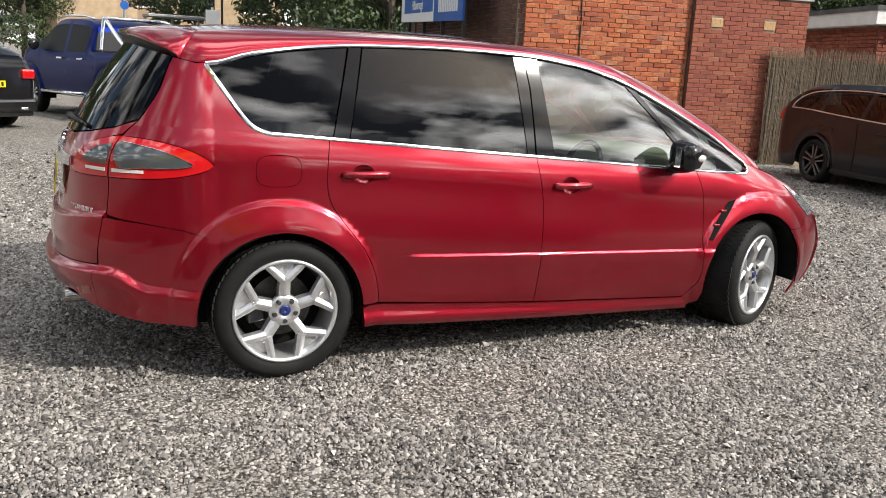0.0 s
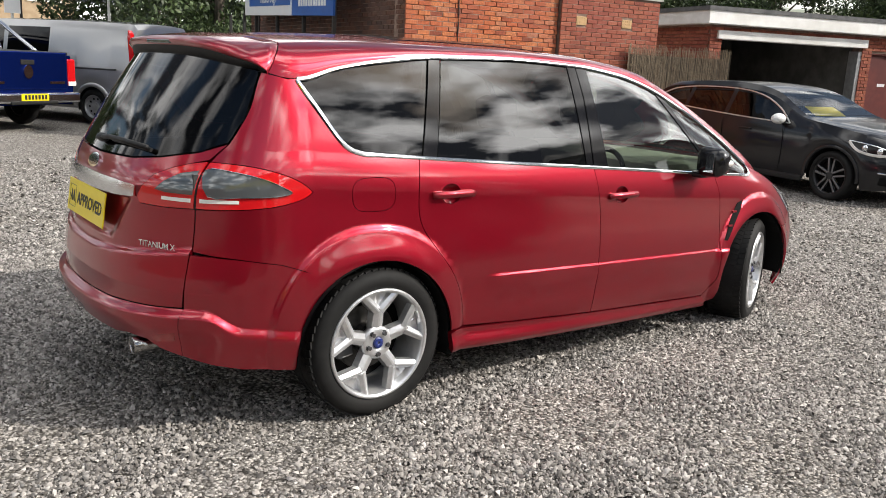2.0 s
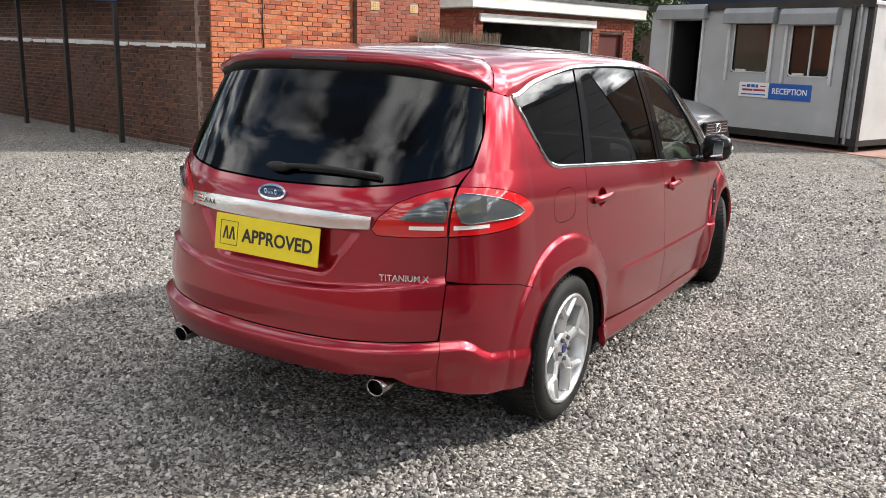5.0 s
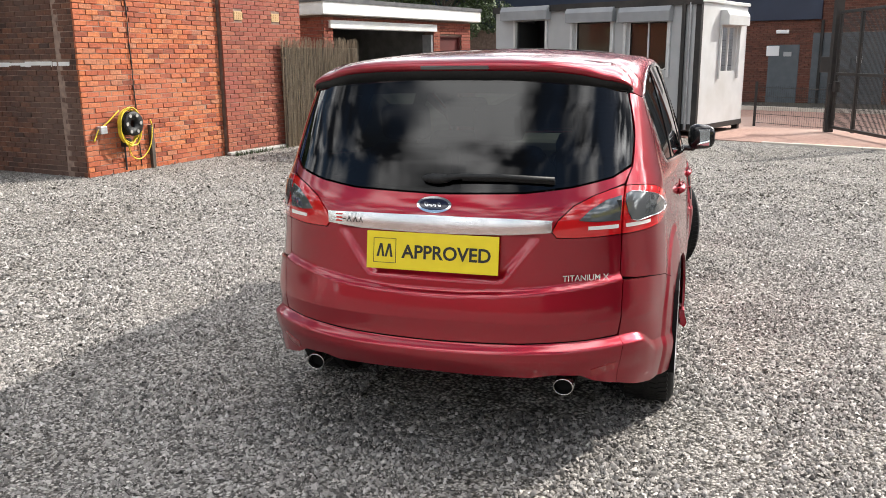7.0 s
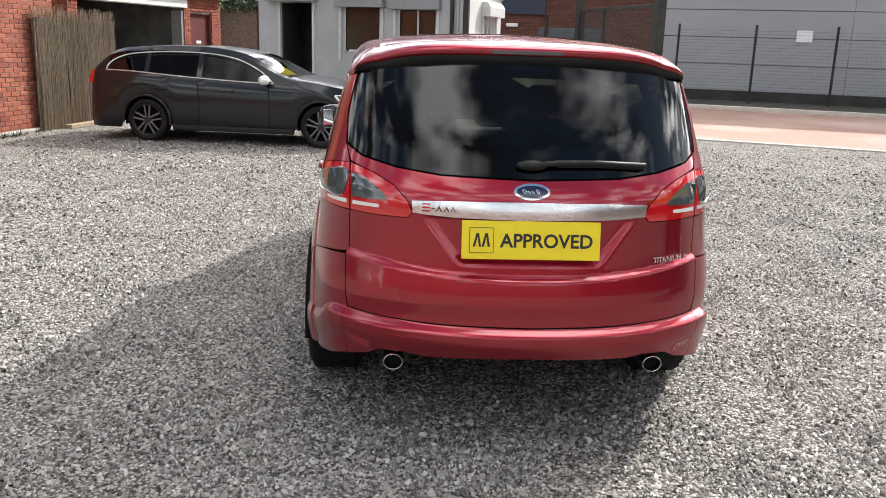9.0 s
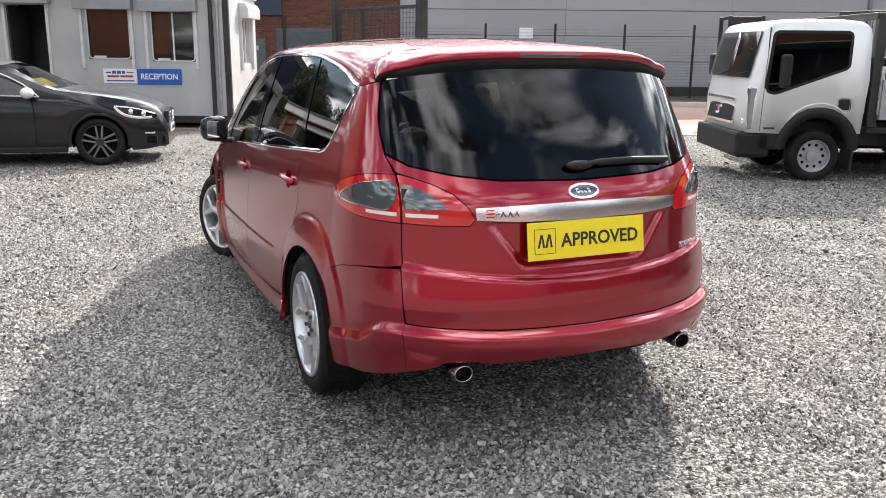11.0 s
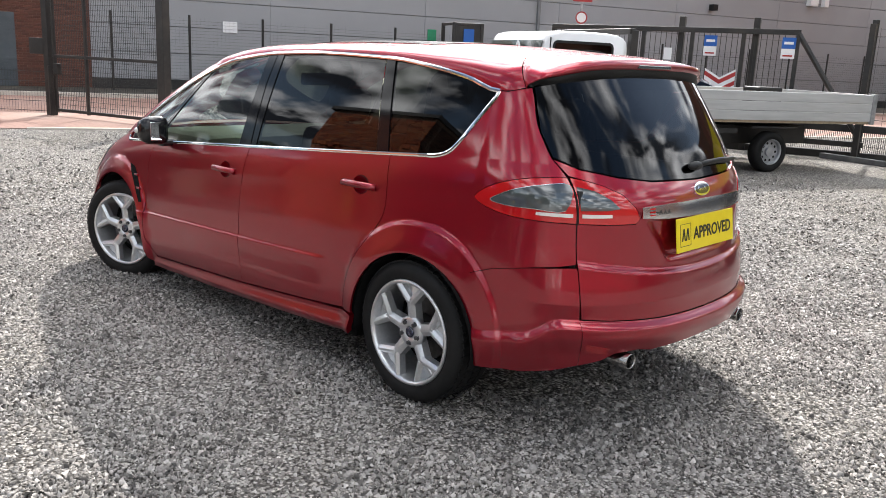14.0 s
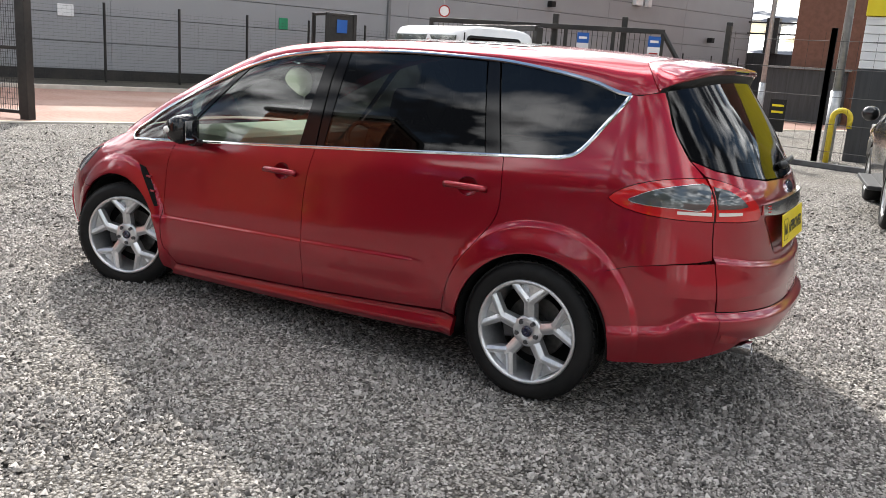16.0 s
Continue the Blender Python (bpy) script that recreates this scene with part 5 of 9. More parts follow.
M["paving"] = piece_mat("red_block_paving", [(0.30, 0.165, 0.125), (0.36, 0.20, 0.15), (0.40, 0.235, 0.18), (0.34, 0.20, 0.16)], 0.9, 12.0, 0.3, 0.002, (0.42, 0.30, 0.25), 0.35)

g = bmesh.new()
bmesh.ops.create_grid(g, x_segments=2, y_segments=2, size=600)
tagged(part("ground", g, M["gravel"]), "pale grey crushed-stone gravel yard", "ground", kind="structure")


def stones():
    """Loose stones over the yard: small and close-laid about the car, flatter and thinner further out."""
    rng = np.random.default_rng(5)

    def scatter(x0, x1, y0, y1, step):
        xs, ys = np.meshgrid(np.arange(x0, x1, step), np.arange(y0, y1, step))
        p = np.stack([xs.ravel(), ys.ravel()], 1)
        p += rng.uniform(-0.5, 0.5, p.shape) * step * 1.2
        return p, np.hypot(np.maximum(np.abs(p[:, 0] - 0.6) - 2.6, 0), np.maximum(np.abs(p[:, 1]) - 1.6, 0))
    p, d = scatter(-3.6, 5.4, -4.0, 4.0, 0.0112)
    under = (np.abs(p[:, 1]) < 0.55) & (p[:, 0] > -0.4) & (p[:, 0] < 3.3)
    near = p[(~under) & (rng.random(len(p)) < np.clip(2.1 - 0.85 * d, 0.0, 0.82))]
    p, d = scatter(-6.5, 12.0, -9.0, 8.5, 0.0222)
    # no stones past the edging of the road
    yard = (p[:, 0] - 11.65) * 0.905 - (p[:, 1] + 4.9) * 0.425 < -0.12
    far = p[yard & (d > 0.9) & (rng.random(len(p)) < np.clip(0.9 * (d - 0.9), 0.0, 0.68) * np.clip(1.45 - 0.17 * d, 0.12, 1.0))]
    p = np.concatenate([near, far])
    n = len(p)
    coarse = np.concatenate([np.ones(len(near)), np.full(len(far), 1.45)])
    size = np.clip(rng.gamma(6.0, 1 / 6.0, n) * 0.0069, 0.0034, 0.015) * coarse
    base = np.array([(-1, -1, -0.6), (1, -1, -0.6), (1, 1, -0.6), (-1, 1, -0.6), (0, 0, 0.75)], float) * np.array([0.92, 0.66, 1.0])
    tris = np.array([(0, 1, 4), (1, 2, 4), (2, 3, 4), (3, 0, 4)])
    v = np.repeat(base[None], n, 0)
    v[:, :4, :2] *= rng.uniform(0.6, 1.35, (n, 4, 2))
    v[:, 4, :2] = rng.uniform(-0.5, 0.5, (n, 2))
    v *= size[:, None, None] * rng.uniform(0.7, 1.3, (n, 1, 3))
    v[len(near):, :, 2] *= 0.55
    a, t, u = rng.uniform(0, 2 * math.pi, n), rng.normal(0, 0.45, n), rng.normal(0, 0.45, n)

    def spin(w, i, j, ang):
        c, s = np.cos(ang)[:, None], np.sin(ang)[:, None]
        wi, wj = w[..., i].copy(), w[..., j].copy()
        w[..., i], w[..., j] = c * wi - s * wj, s * wi + c * wj
    spin(v, 1, 2, t), spin(v, 0, 2, u), spin(v, 0, 1, a)
    v[..., 0] += p[:, 0:1]
    v[..., 1] += p[:, 1:2]
    # gentle heaps and hollows where wheels and feet have moved the stones
    heap = 0.006 * np.sin(p[:, 0] * 5.1 + 1.3 * np.sin(p[:, 1] * 3.7)) + 0.006 * np.sin(p[:, 1] * 6.3 + 1.7 * np.sin(p[:, 0] * 2.9))
    v[..., 2] += (size * rng.uniform(-0.1, 0.95, n) + np.maximum(heap, -0.004))[:, None]
    me = bpy.data.meshes.new("stones")
    faces = (tris[None] + (np.arange(n) * 5)[:, None, None]).reshape(-1)
    me.vertices.add(n * 5)
    me.vertices.foreach_set("co", v.reshape(-1))
    me.loops.add(len(faces))
    me.loops.foreach_set("vertex_index", faces.astype(np.int32))
    me.polygons.add(n * 4)
    me.polygons.foreach_set("loop_start", np.arange(0, n * 12, 3, dtype=np.int32))
    me.update(calc_edges=True)
    me.shade_smooth()
    return me


stone_mesh = stones()
tagged(part("gravel", stone_mesh, M["stone"]), "loose grey angular gravel stones in the yard", "gravel", kind="stuff")


def frame_of(p, q):
    """The pose whose x runs from p to q on the plan, z up; y then points away behind the face."""
    d = Vector(q) - Vector(p)
    return pose(p[0], p[1], 0, 0, 0, math.degrees(math.atan2(d.y, d.x))), d.length


def brick_mesh(w, h=0.065, d=0.03, bev=0.004):
    bm = bmesh.new()
    y = 0.0
    out = [(0, 0), (w, 0), (w, h), (0, h)]
    f = [bm.verts.new((a + (bev if a == 0 else -bev), -d, b + (bev if b == 0 else -bev))) for a, b in out]
    s = [bm.verts.new((a, -d + bev, b)) for a, b in out]
    k = [bm.verts.new((a, y, b)) for a, b in out]
    bm.faces.new(f)
    for i in range(4):
        j = (i + 1) % 4
        bm.faces.new((f[i], f[j], s[j], s[i]))
        bm.faces.new((s[i], s[j], k[j], k[i]))
    me = finish(bm)
    return me


def brickwork(parent, m, length, z0, z1, mat, seed, singles=300, single_from=0.0, holes=(), skew=0.004):
    """Courses of stretchers proud of a mortar bed in the plane y = 0 of m; those from single_from on are parts of their own."""
    rng = random.Random(seed)
    full = brick_mesh(0.215)
    full.materials.append(mat)
    verts, faces = [], []
    base_v, base_f = [tuple(v.co) for v in full.vertices], [tuple(p.vertices) for p in full.polygons]
    made, row = 0, 0
    z = z0
    while z + 0.065 <= z1:
        x = -0.1125 if row % 2 else 0.0
        while x < length:
            runs = [(max(0.0, x), min(length, x + 0.215))]
            for h in holes:
                if h[2] < z + 0.05 and z + 0.01 < h[3]:
                    runs = [q for a, b in runs for q in (((a, min(b, h[0])), (max(a, h[1]), b)) if h[0] < b and a < h[1] else ((a, b),))]
            for a, b in runs:
                if b - a < 0.025:
                    continue
                dy = rng.uniform(-skew, skew)
                dz = rng.uniform(-0.002, 0.002)
                k = (b - a) / 0.215
                mm = m @ Matrix.Translation((a, dy, z + dz)) @ pose(0, 0, 0, 0, rng.uniform(-0.3, 0.3), rng.uniform(-0.5, 0.5)) @ Matrix.Diagonal((k, 1, 1, 1))
                if made < singles and a >= single_from:
                    ob = new("brick", full)
                    ob.parent = parent
                    ob.matrix_world = mm
                    made += 1
                else:
                    o = len(verts)
                    verts += [tuple(mm @ Vector(v)) for v in base_v]
                    faces += [[o + i for i in f] for f in base_f]
            x += 0.225
        z += 0.075
        row += 1
    if verts:
        me = bpy.data.meshes.new("bricks")
        me.from_pydata(verts, [], faces)
        me.update()
        ob = part("brickwork", me, mat, parent)
        ob["kind"] = "stuff"


# the brick building: an older corner block and a lower plain wing
def brick_building():
    b = thing("brick_building", "old red-brick building with a weathered orange end wall", "building")
    (m1, l1), (m2, l2), (m3, l3) = frame_of((5.86, 7.28), (8.78, 6.88)), frame_of((8.74, 6.80), (10.93, 6.40)), frame_of((7.95, 17.26), (5.86, 7.28))
    bed = boxes((-0.008, l1 - 0.005, -0.021, 0.40, -0.1, 4.6))
    bed.transform(m1)
    part("wall", bed, M["mortar"], b)
    bed = boxes((0.06, l2 - 0.005, -0.021, 8.0, -0.1, 2.80))
    bed.transform(m2)
    part("wing_wall", bed, M["mortar"], b)
    cop = boxes((0.06, l2 + 0.05, -0.06, 8.05, 2.80, 2.88), bevel=0.01)
    cop.transform(m2)
    part("coping", cop, M["concrete"], b, "pale concrete coping")
    bed = boxes((0, l3 - 0.002, -0.021, 0.3, -0.1, 4.6))
    bed.transform(m3)
    part("flank_wall", bed, M["mortar"], b)
    roof = prism([(5.76, 7.18), (8.90, 6.76), (10.3, 16.9), (7.85, 17.35)], 4.6, 4.72, axis="z")
    part("roof", roof, M["felt"], b)
    # white painted band on the flank
    rng = random.Random(3)
    x = 0.4
    while x < l3 - 0.16:
        w = rng.uniform(0.25, 0.6)
        band = boxes((x, min(l3 - 0.14, x + w), -0.030 - rng.uniform(0, 0.004), 0.0, 1.55 + rng.uniform(-0.012, 0.008), 1.615 + rng.uniform(-0.012, 0.01)), bevel=0.003)
        band.transform(m3)
        part("painted_brick", band, M["white_paint"], b, "flaking white painted brick")
        x += w + rng.choice((0.0, 0.0, 0.02, 0.06))
    # air bricks in the wing
    for s in (0.47, 1.48):
        vb = bmesh.new()
        box(vb, s - 0.11, s + 0.11, -0.036, 0.0, 2.285, 2.43, bevel=0.004)
        for i in range(4):
            for k in range(3):
                box(vb, s - 0.09 + i * 0.048, s - 0.06 + i * 0.048, -0.040, -0.036, 2.305 + k * 0.042, 2.328 + k * 0.042)
        vb.transform(m2)
        part("air_brick", vb, M["buff"], b, "buff terracotta air brick")
    ledge = boxes((0.0, l2 - 0.45, -0.10, 0.0, 0.0, 0.06), bevel=0.02)
    ledge.transform(m2)
    part("footing", ledge, M["concrete"], b)
    pipe = tube([m1 @ Vector((0.97 - 0.05 * z / 2.6 + 0.006 * math.sin(z * 9), -0.045, z)) for z in [0.05 + 0.15 * i for i in range(31)]], 0.011, 6)
    part("cable", pipe, M["steel_black"], b, "black cable run up the wall")
    return b, m1, l1, m2, l2, m3, l3


M["buff"] = noisy("buff_terracotta", (0.46, 0.30, 0.15), (0.54, 0.36, 0.19), 30.0, 0.9, bump=0.001)
bb, BM1, BL1, BM2, BL2, BM3, BL3 = brick_building()


def garage():
    m, L = frame_of((13.2, 7.3), (19.2, 5.3))
    gme = thing("garage", "flat-roofed brick garage with white fascia and an open doorway", "garage")
    L = 6.45
    x0 = 0.5

    def add(name, bm, mat, label="", parent=gme):
        bm.transform(m)
        return part(name, bm, mat, parent, label)
    add("wall", boxes((x0, 0.80, 0.03, 5.0, 0, 2.6), (4.70, 4.98, 0.03, 0.33, 0, 2.6), (6.0, L, 0.03, 5.0, 0, 2.6), (0.80, 4.70, 0.03, 0.33, 2.42, 2.6), (4.98, 6.0, 0.03, 0.33, 2.2, 2.6), (x0, L, 4.7, 5.0, 0, 2.6)), M["mortar"])
    add("roof", boxes((x0 - 0.25, L + 0.25, -0.22, 5.2, 2.86, 2.95)), M["felt"], "grey felt flat roof")
    add("fascia", boxes((x0 - 0.22, L + 0.22, -0.20, -0.16, 2.60, 2.87), (x0 - 0.22, x0 - 0.18, -0.16, 5.0, 2.60, 2.87)), M["white_paint"], "white painted fascia board")
    add("soffit", boxes((x0 - 0.2, L + 0.2, -0.16, 5.0, 2.585, 2.6)), M["white_paint"])
    add("lintel", boxes((0.66, 4.78, -0.06, 0.32, 2.30, 2.48), bevel=0.008), M["white_paint"], "white painted lintel beam")
    add("floor", boxes((0.8, 4.7, 0.0, 4.7, 0.0, 0.03)), M["concrete"])
    # the lining's dark colour stands in for the shade inside the open garage
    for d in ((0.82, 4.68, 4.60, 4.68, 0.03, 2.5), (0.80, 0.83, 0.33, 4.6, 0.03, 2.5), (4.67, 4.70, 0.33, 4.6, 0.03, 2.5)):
        add("lining", boxes(d), M["plaster"], "plastered inside wall, coloured dark for the shade indoors")
    d = add("door", boxes((5.02, 5.96, 0.10, 0.16, 0.02, 2.18), bevel=0.006), M["maroon"], "maroon painted door")
    add("door_frame", boxes((4.98, 5.03, 0.04, 0.18, 0, 2.22), (5.95, 6.0, 0.04, 0.18, 0, 2.22), (4.98, 6.0, 0.04, 0.18, 2.17, 2.22)), M["maroon"])
    add("notice", boxes((5.38, 5.60, 0.090, 0.10, 1.45, 1.52)), M["sign_white"])
    add("door_jamb", boxes((4.60, 4.70, 0.02, 0.30, 0, 2.22)), M["galv"])
    add("gable_pier", boxes((x0, 0.80, 0.0, 0.03, 0, 0.02)), M["mortar"])
    return gme, m, L


# plaster darkened to carry the garage's indoor shade
M["plaster"] = noisy("shade_toned_plaster", (0.06, 0.058, 0.055), (0.12, 0.116, 0.11), 3.0, 0.9, c3=(0.04, 0.038, 0.036), big=0.9)
M["maroon"] = noisy("maroon_paint", (0.10, 0.018, 0.016), (0.13, 0.025, 0.02), 8.0, 0.5, c3=(0.08, 0.02, 0.018), big=2.0)
gg, GM, GL = garage()
for nm, d, mat, lab, cat in (("shelf", (1.2, 3.6, 4.25, 4.58, 1.62, 1.66), "steel_black", "dark wall shelf at the back of the garage", "shelf"),
                             ("tool_box", (1.5, 1.95, 4.28, 4.55, 1.66, 1.92), "sign_red", "red metal tool box on the garage shelf", "tool box"),
                             ("crate", (2.3, 2.75, 4.30, 4.55, 1.66, 1.86), "cabin_dark", "dark plastic crate on the garage shelf", "crate"),
                             ("work_bench", (1.0, 3.9, 3.9, 4.55, 0.03, 0.92), "maroon", "brown timber workbench at the garage's back wall", "workbench"),
                             ("wall_clock", (3.35, 3.5, 4.56, 4.60, 1.9, 2.15), "cabin_dark", "dark hook board on the garage wall", "hook board")):
    bm = boxes(d, bevel=0.012)
    bm.transform(GM)
    tagged(part(nm, bm, M[mat]), lab, cat)


def reed_fence():
    f = thing("reed_fence", "brown reed screening on a timber fence, ragged at the top", "fence")
    rng = random.Random(8)
    p0, p1, p2 = Vector((10.50, 6.58)), Vector((10.23, 6.39)), Vector((12.60, 5.915))
    for a, b, nm in ((p0, p1, "return_panel"), (p1, p2, "front_panel")):
        d = b - a
        n = int(d.length / 0.0062)
        bm = bmesh.new()
        s = Vector((d.y, -d.x)).normalized()
        for i in range(n):
            q = a + d * ((i + rng.uniform(-0.5, 0.5)) / n)
            top = 2.01 + rng.uniform(-0.07, 0.03) + 0.02 * math.sin(i * 0.07) - (0.06 if rng.random() < 0.12 else 0)
            off = s * rng.uniform(0, 0.03)
            lean = d.normalized() * rng.normalvariate(0, 0.07)
            cyl(bm, (q.x + off.x, q.y + off.y, 0.0), (q.x + off.x + lean.x, q.y + off.y + lean.y, top), rng.uniform(0.0028, 0.0050), 0.0026, 4, False)
        ob = part(nm, bm, M["reed"], f)
        for z in [0.12 + 0.17 * k for k in range(11)]:
            wire = tube([(a.x + d.x * k / 12 + s.x * (0.031 + 0.003 * (k % 2)), a.y + d.y * k / 12 + s.y * (0.031 + 0.003 * (k % 2)), z + 0.012 * math.sin(k * 2.1 + z * 9)) for k in range(13)], 0.0007, 3)
            part("binding_wire", wire, M["timber"], f)
        rail = bmesh.new()
        for z in (0.25, 0.95, 1.65):
            cyl(rail, (a.x - s.x * 0.03, a.y - s.y * 0.03, z), (b.x - s.x * 0.03, b.y - s.y * 0.03, z), 0.022, n=8)
        part("rail", rail, M["timber"], f)
        # dark sheet added behind the reeds as the shade seen between them
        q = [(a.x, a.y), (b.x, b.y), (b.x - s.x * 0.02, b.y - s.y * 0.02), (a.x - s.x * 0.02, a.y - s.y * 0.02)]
        part("backing", prism(q, 0.02, 1.84, axis="z"), M["reed_gap_shade"], f)
    board = prism([(10.72, 6.22), (12.05, 5.96), (12.03, 5.84), (10.70, 6.10)], 0.0, 0.07, 0.01, "z")
    tagged(part("timber_board", board, M["timber"]), "weathered timber baulk lying along the fence foot", "timber")


M["reed"] = piece_mat("dry_reed", [(0.19, 0.14, 0.098), (0.37, 0.295, 0.21), (0.52, 0.43, 0.31), (0.29, 0.225, 0.16)], 0.9, 60.0, 0.35, 0.001)
M["reed_gap_shade"] = noisy("reed_shadow", (0.05, 0.04, 0.03), (0.08, 0.06, 0.045), 40.0, 0.95, stretch=(1, 1, 0.1))
M["timber"] = noisy("weathered_timber", (0.26, 0.20, 0.13), (0.34, 0.27, 0.18), 14.0, 0.85, bump=0.002, stretch=(1, 1, 0.15))
reed_fence()


def site_cabin():
    c = thing("site_cabin", "grey steel site cabin used as a reception office", "cabin")
    m, L = frame_of((15.73, 3.67), (13.81, -0.93))
    at = lambda s: L - s  # distances counted from the near corner
    D = 2.55
    H0, H1 = 0.20, 2.66

    def add(name, bm, mat, parent=c, label=""):
        bm.transform(m)
        return part(name, bm, M[mat], parent, label)
    holes = [(at(2.82), at(1.97), 1.38, 2.34), (at(1.54), at(0.68), 1.34, 2.30), (at(4.44), at(3.60), H0 + 0.05, 2.42)]
    xs = sorted({0.0, L, *[h[0] for h in holes], *[h[1] for h in holes]})
    panels = []
    for a, b in zip(xs, xs[1:]):
        h = next((h for h in holes if h[0] <= a + 1e-6 and b <= h[1] + 1e-6), None)
        if h:
            if h[2] > H0 + 0.1:
                panels.append((a, b, 0, 0.06, H0, h[2]))
            panels.append((a, b, 0, 0.06, h[3], H1))
        else:
            panels.append((a, b, 0, 0.06, H0, H1))
    for d in panels:
        add("wall_panel", boxes(d), "cabin_grey", label="light grey steel wall panel")
    for d in ((L - 0.06, L, 0.06, 1.05, H0, H1), (L - 0.06, L, 2.05, D, H0, H1), (L - 0.06, L, 1.05, 2.05, H0, 1.26), (L - 0.06, L, 1.05, 2.05, 2.20, H1)):
        add("wall_panel", boxes(d), "cabin_white", label="off-white steel end panel")
    add("rear_wall", boxes((0, L, D - 0.06, D, H0, H1), (0, 0.06, 0.06, D, H0, H1)), "cabin_grey")
    add("floor", boxes((0, L, 0, D, H0 - 0.08, H0)), "steel_black")
    add("roof", boxes((-0.04, L + 0.04, -0.05, D + 0.04, H1, H1 + 0.07), bevel=0.01), "cabin_white")
    add("roof_edge", boxes((-0.05, L + 0.05, -0.07, -0.05, H1 - 0.05, H1 + 0.09)), "steel_black")
    add("skirt", boxes((0, L, -0.012, 0.0, H0 - 0.08, H0 + 0.06), (L, L + 0.012, 0, D, H0 - 0.08, H0 + 0.03)), "steel_black")
    for s in (0.06, L - 0.1):
        for y in (0.05, D - 0.15):
            add("foot", boxes((s - 0.05, s + 0.08, y, y + 0.12, 0.0, H0 - 0.08)), "steel_black")
    add("corner_post", boxes((L - 0.10, L + 0.014, -0.016, 0.09, 0.12, H1 + 0.02), bevel=0.006), "steel_black")
    add("downpipe", tube([(at(0.33), -0.05, H0 - 0.05), (at(0.33), -0.05, H1)], 0.045, 10), "steel_black")
    add("downpipe", tube([(at(0.20), -0.045, H0 - 0.05), (at(0.20), -0.045, H1)], 0.03, 10), "galv")
    # roller shutter boxes with side guides
    for a, b, z in ((3.0, 1.86, 2.34), (1.72, 0.58, 2.31), (4.74, 3.48, 2.44)):
        sh = prism([(-0.001, z), (-0.20, z), (-0.20, z + 0.20), (-0.14, z + 0.30), (-0.001, z + 0.30)], at(a), at(b), 0.006, "x")
        add("shutter_box", sh, "shutter_grey", label="grey roller shutter box")
    for a, b, z0, z1 in ((2.92, 1.92, 1.20, 2.34), (1.63, 0.64, 1.20, 2.31)):
        for s in (a, b):
            add("shutter_guide", boxes((at(s) - 0.03, at(s) + 0.03, -0.06, -0.002, z0, z1), bevel=0.006), "galv_light")
    # windows
    for a, b, z0, z1, mull in ((2.82, 1.97, 1.38, 2.34, None), (1.54, 0.68, 1.34, 2.30, 1.11)):
        w = add("window", boxes((at(a), at(b), 0.01, 0.05, z0, z0 + 0.025), (at(a), at(b), 0.01, 0.05, z1 - 0.02, z1), (at(a), at(a) + 0.02, 0.01, 0.05, z0, z1), (at(b) - 0.02, at(b), 0.01, 0.05, z0, z1)), "trim_black")
        add("window_frame", tube([(at(a) + 0.01, -0.004, z1), (at(a) + 0.01, -0.004, z0 + 0.08), (at(a) + 0.03, -0.004, z0 + 0.03), (at(a) + 0.08, -0.004, z0 + 0.01), (at(b) - 0.08, -0.004, z0 + 0.01), (at(b) - 0.03, -0.004, z0 + 0.03), (at(b) - 0.01, -0.004, z0 + 0.08), (at(b) - 0.01, -0.004, z1)], 0.014, 6), "cabin_white", w)
        if mull:
            add("mullion", boxes((at(mull) - 0.012, at(mull) + 0.012, 0.0, 0.05, z0, z1)), "cabin_white", w)
        add("pane", boxes((at(a) + 0.03, at(b) - 0.03, 0.03, 0.034, z0 + 0.04, z1 - 0.03)), "glass_clear", w)
        add("window_catch", boxes((at(a) + 0.10, at(a) + 0.34, 0.0, 0.03, z0 + 0.025, z0 + 0.065)), "cabin_white", w)
        add("blind", boxes((at(a), at(b), 0.12, 0.13, z0, z1)), "blind", w)
    w = add("window", boxes((L - 0.05, L - 0.01, 1.05, 2.05, 1.26, 1.30), (L - 0.05, L - 0.01, 1.05, 1.09, 1.26, 2.2), (L - 0.05, L - 0.01, 1.53, 1.57, 1.26, 2.2), (L - 0.05, L - 0.01, 2.0, 2.05, 1.26, 2.2)), "cabin_white")
    add("pane", boxes((L - 0.034, L - 0.03, 1.05, 2.05, 1.28, 2.2)), "glass_clear", w)
    add("blind", boxes((L - 0.14, L - 0.13, 1.0, 2.1, 1.26, 2.2)), "blind", w)
    add("shutter_box", prism([(L + 0.001, 2.24), (L + 0.20, 2.24), (L + 0.20, 2.44), (L + 0.14, 2.54), (L + 0.001, 2.54)], 0.98, 2.16, 0.006, "y"), "cabin_white", label="white roller shutter box")
    for y in (1.02, 2.08):
        add("shutter_guide", boxes((L + 0.002, L + 0.05, y - 0.025, y + 0.025, 1.15, 2.24)), "cabin_white")
    # doorway: frame, open door leaf, inside; leaf and back wall coloured dark as indoor shade
    add("door_frame", boxes((at(4.48), at(4.42), -0.03, 0.06, H0, 2.44), (at(3.62), at(3.56), -0.03, 0.06, H0, 2.44)), "cabin_white")
    add("door", boxes((at(4.42), at(4.38), 0.06, 0.86, H0 + 0.02, 2.40)), "cabin_dark")
    add("inner_wall", boxes((0.1, L - 0.1, 1.5, 1.53, H0, H1)), "cabin_inside", label="back of the office, coloured dark for the unlit inside")
    add("notice", boxes((at(4.10), at(3.84), 1.2, 1.21, 1.72, 2.02)), "sign_blue")
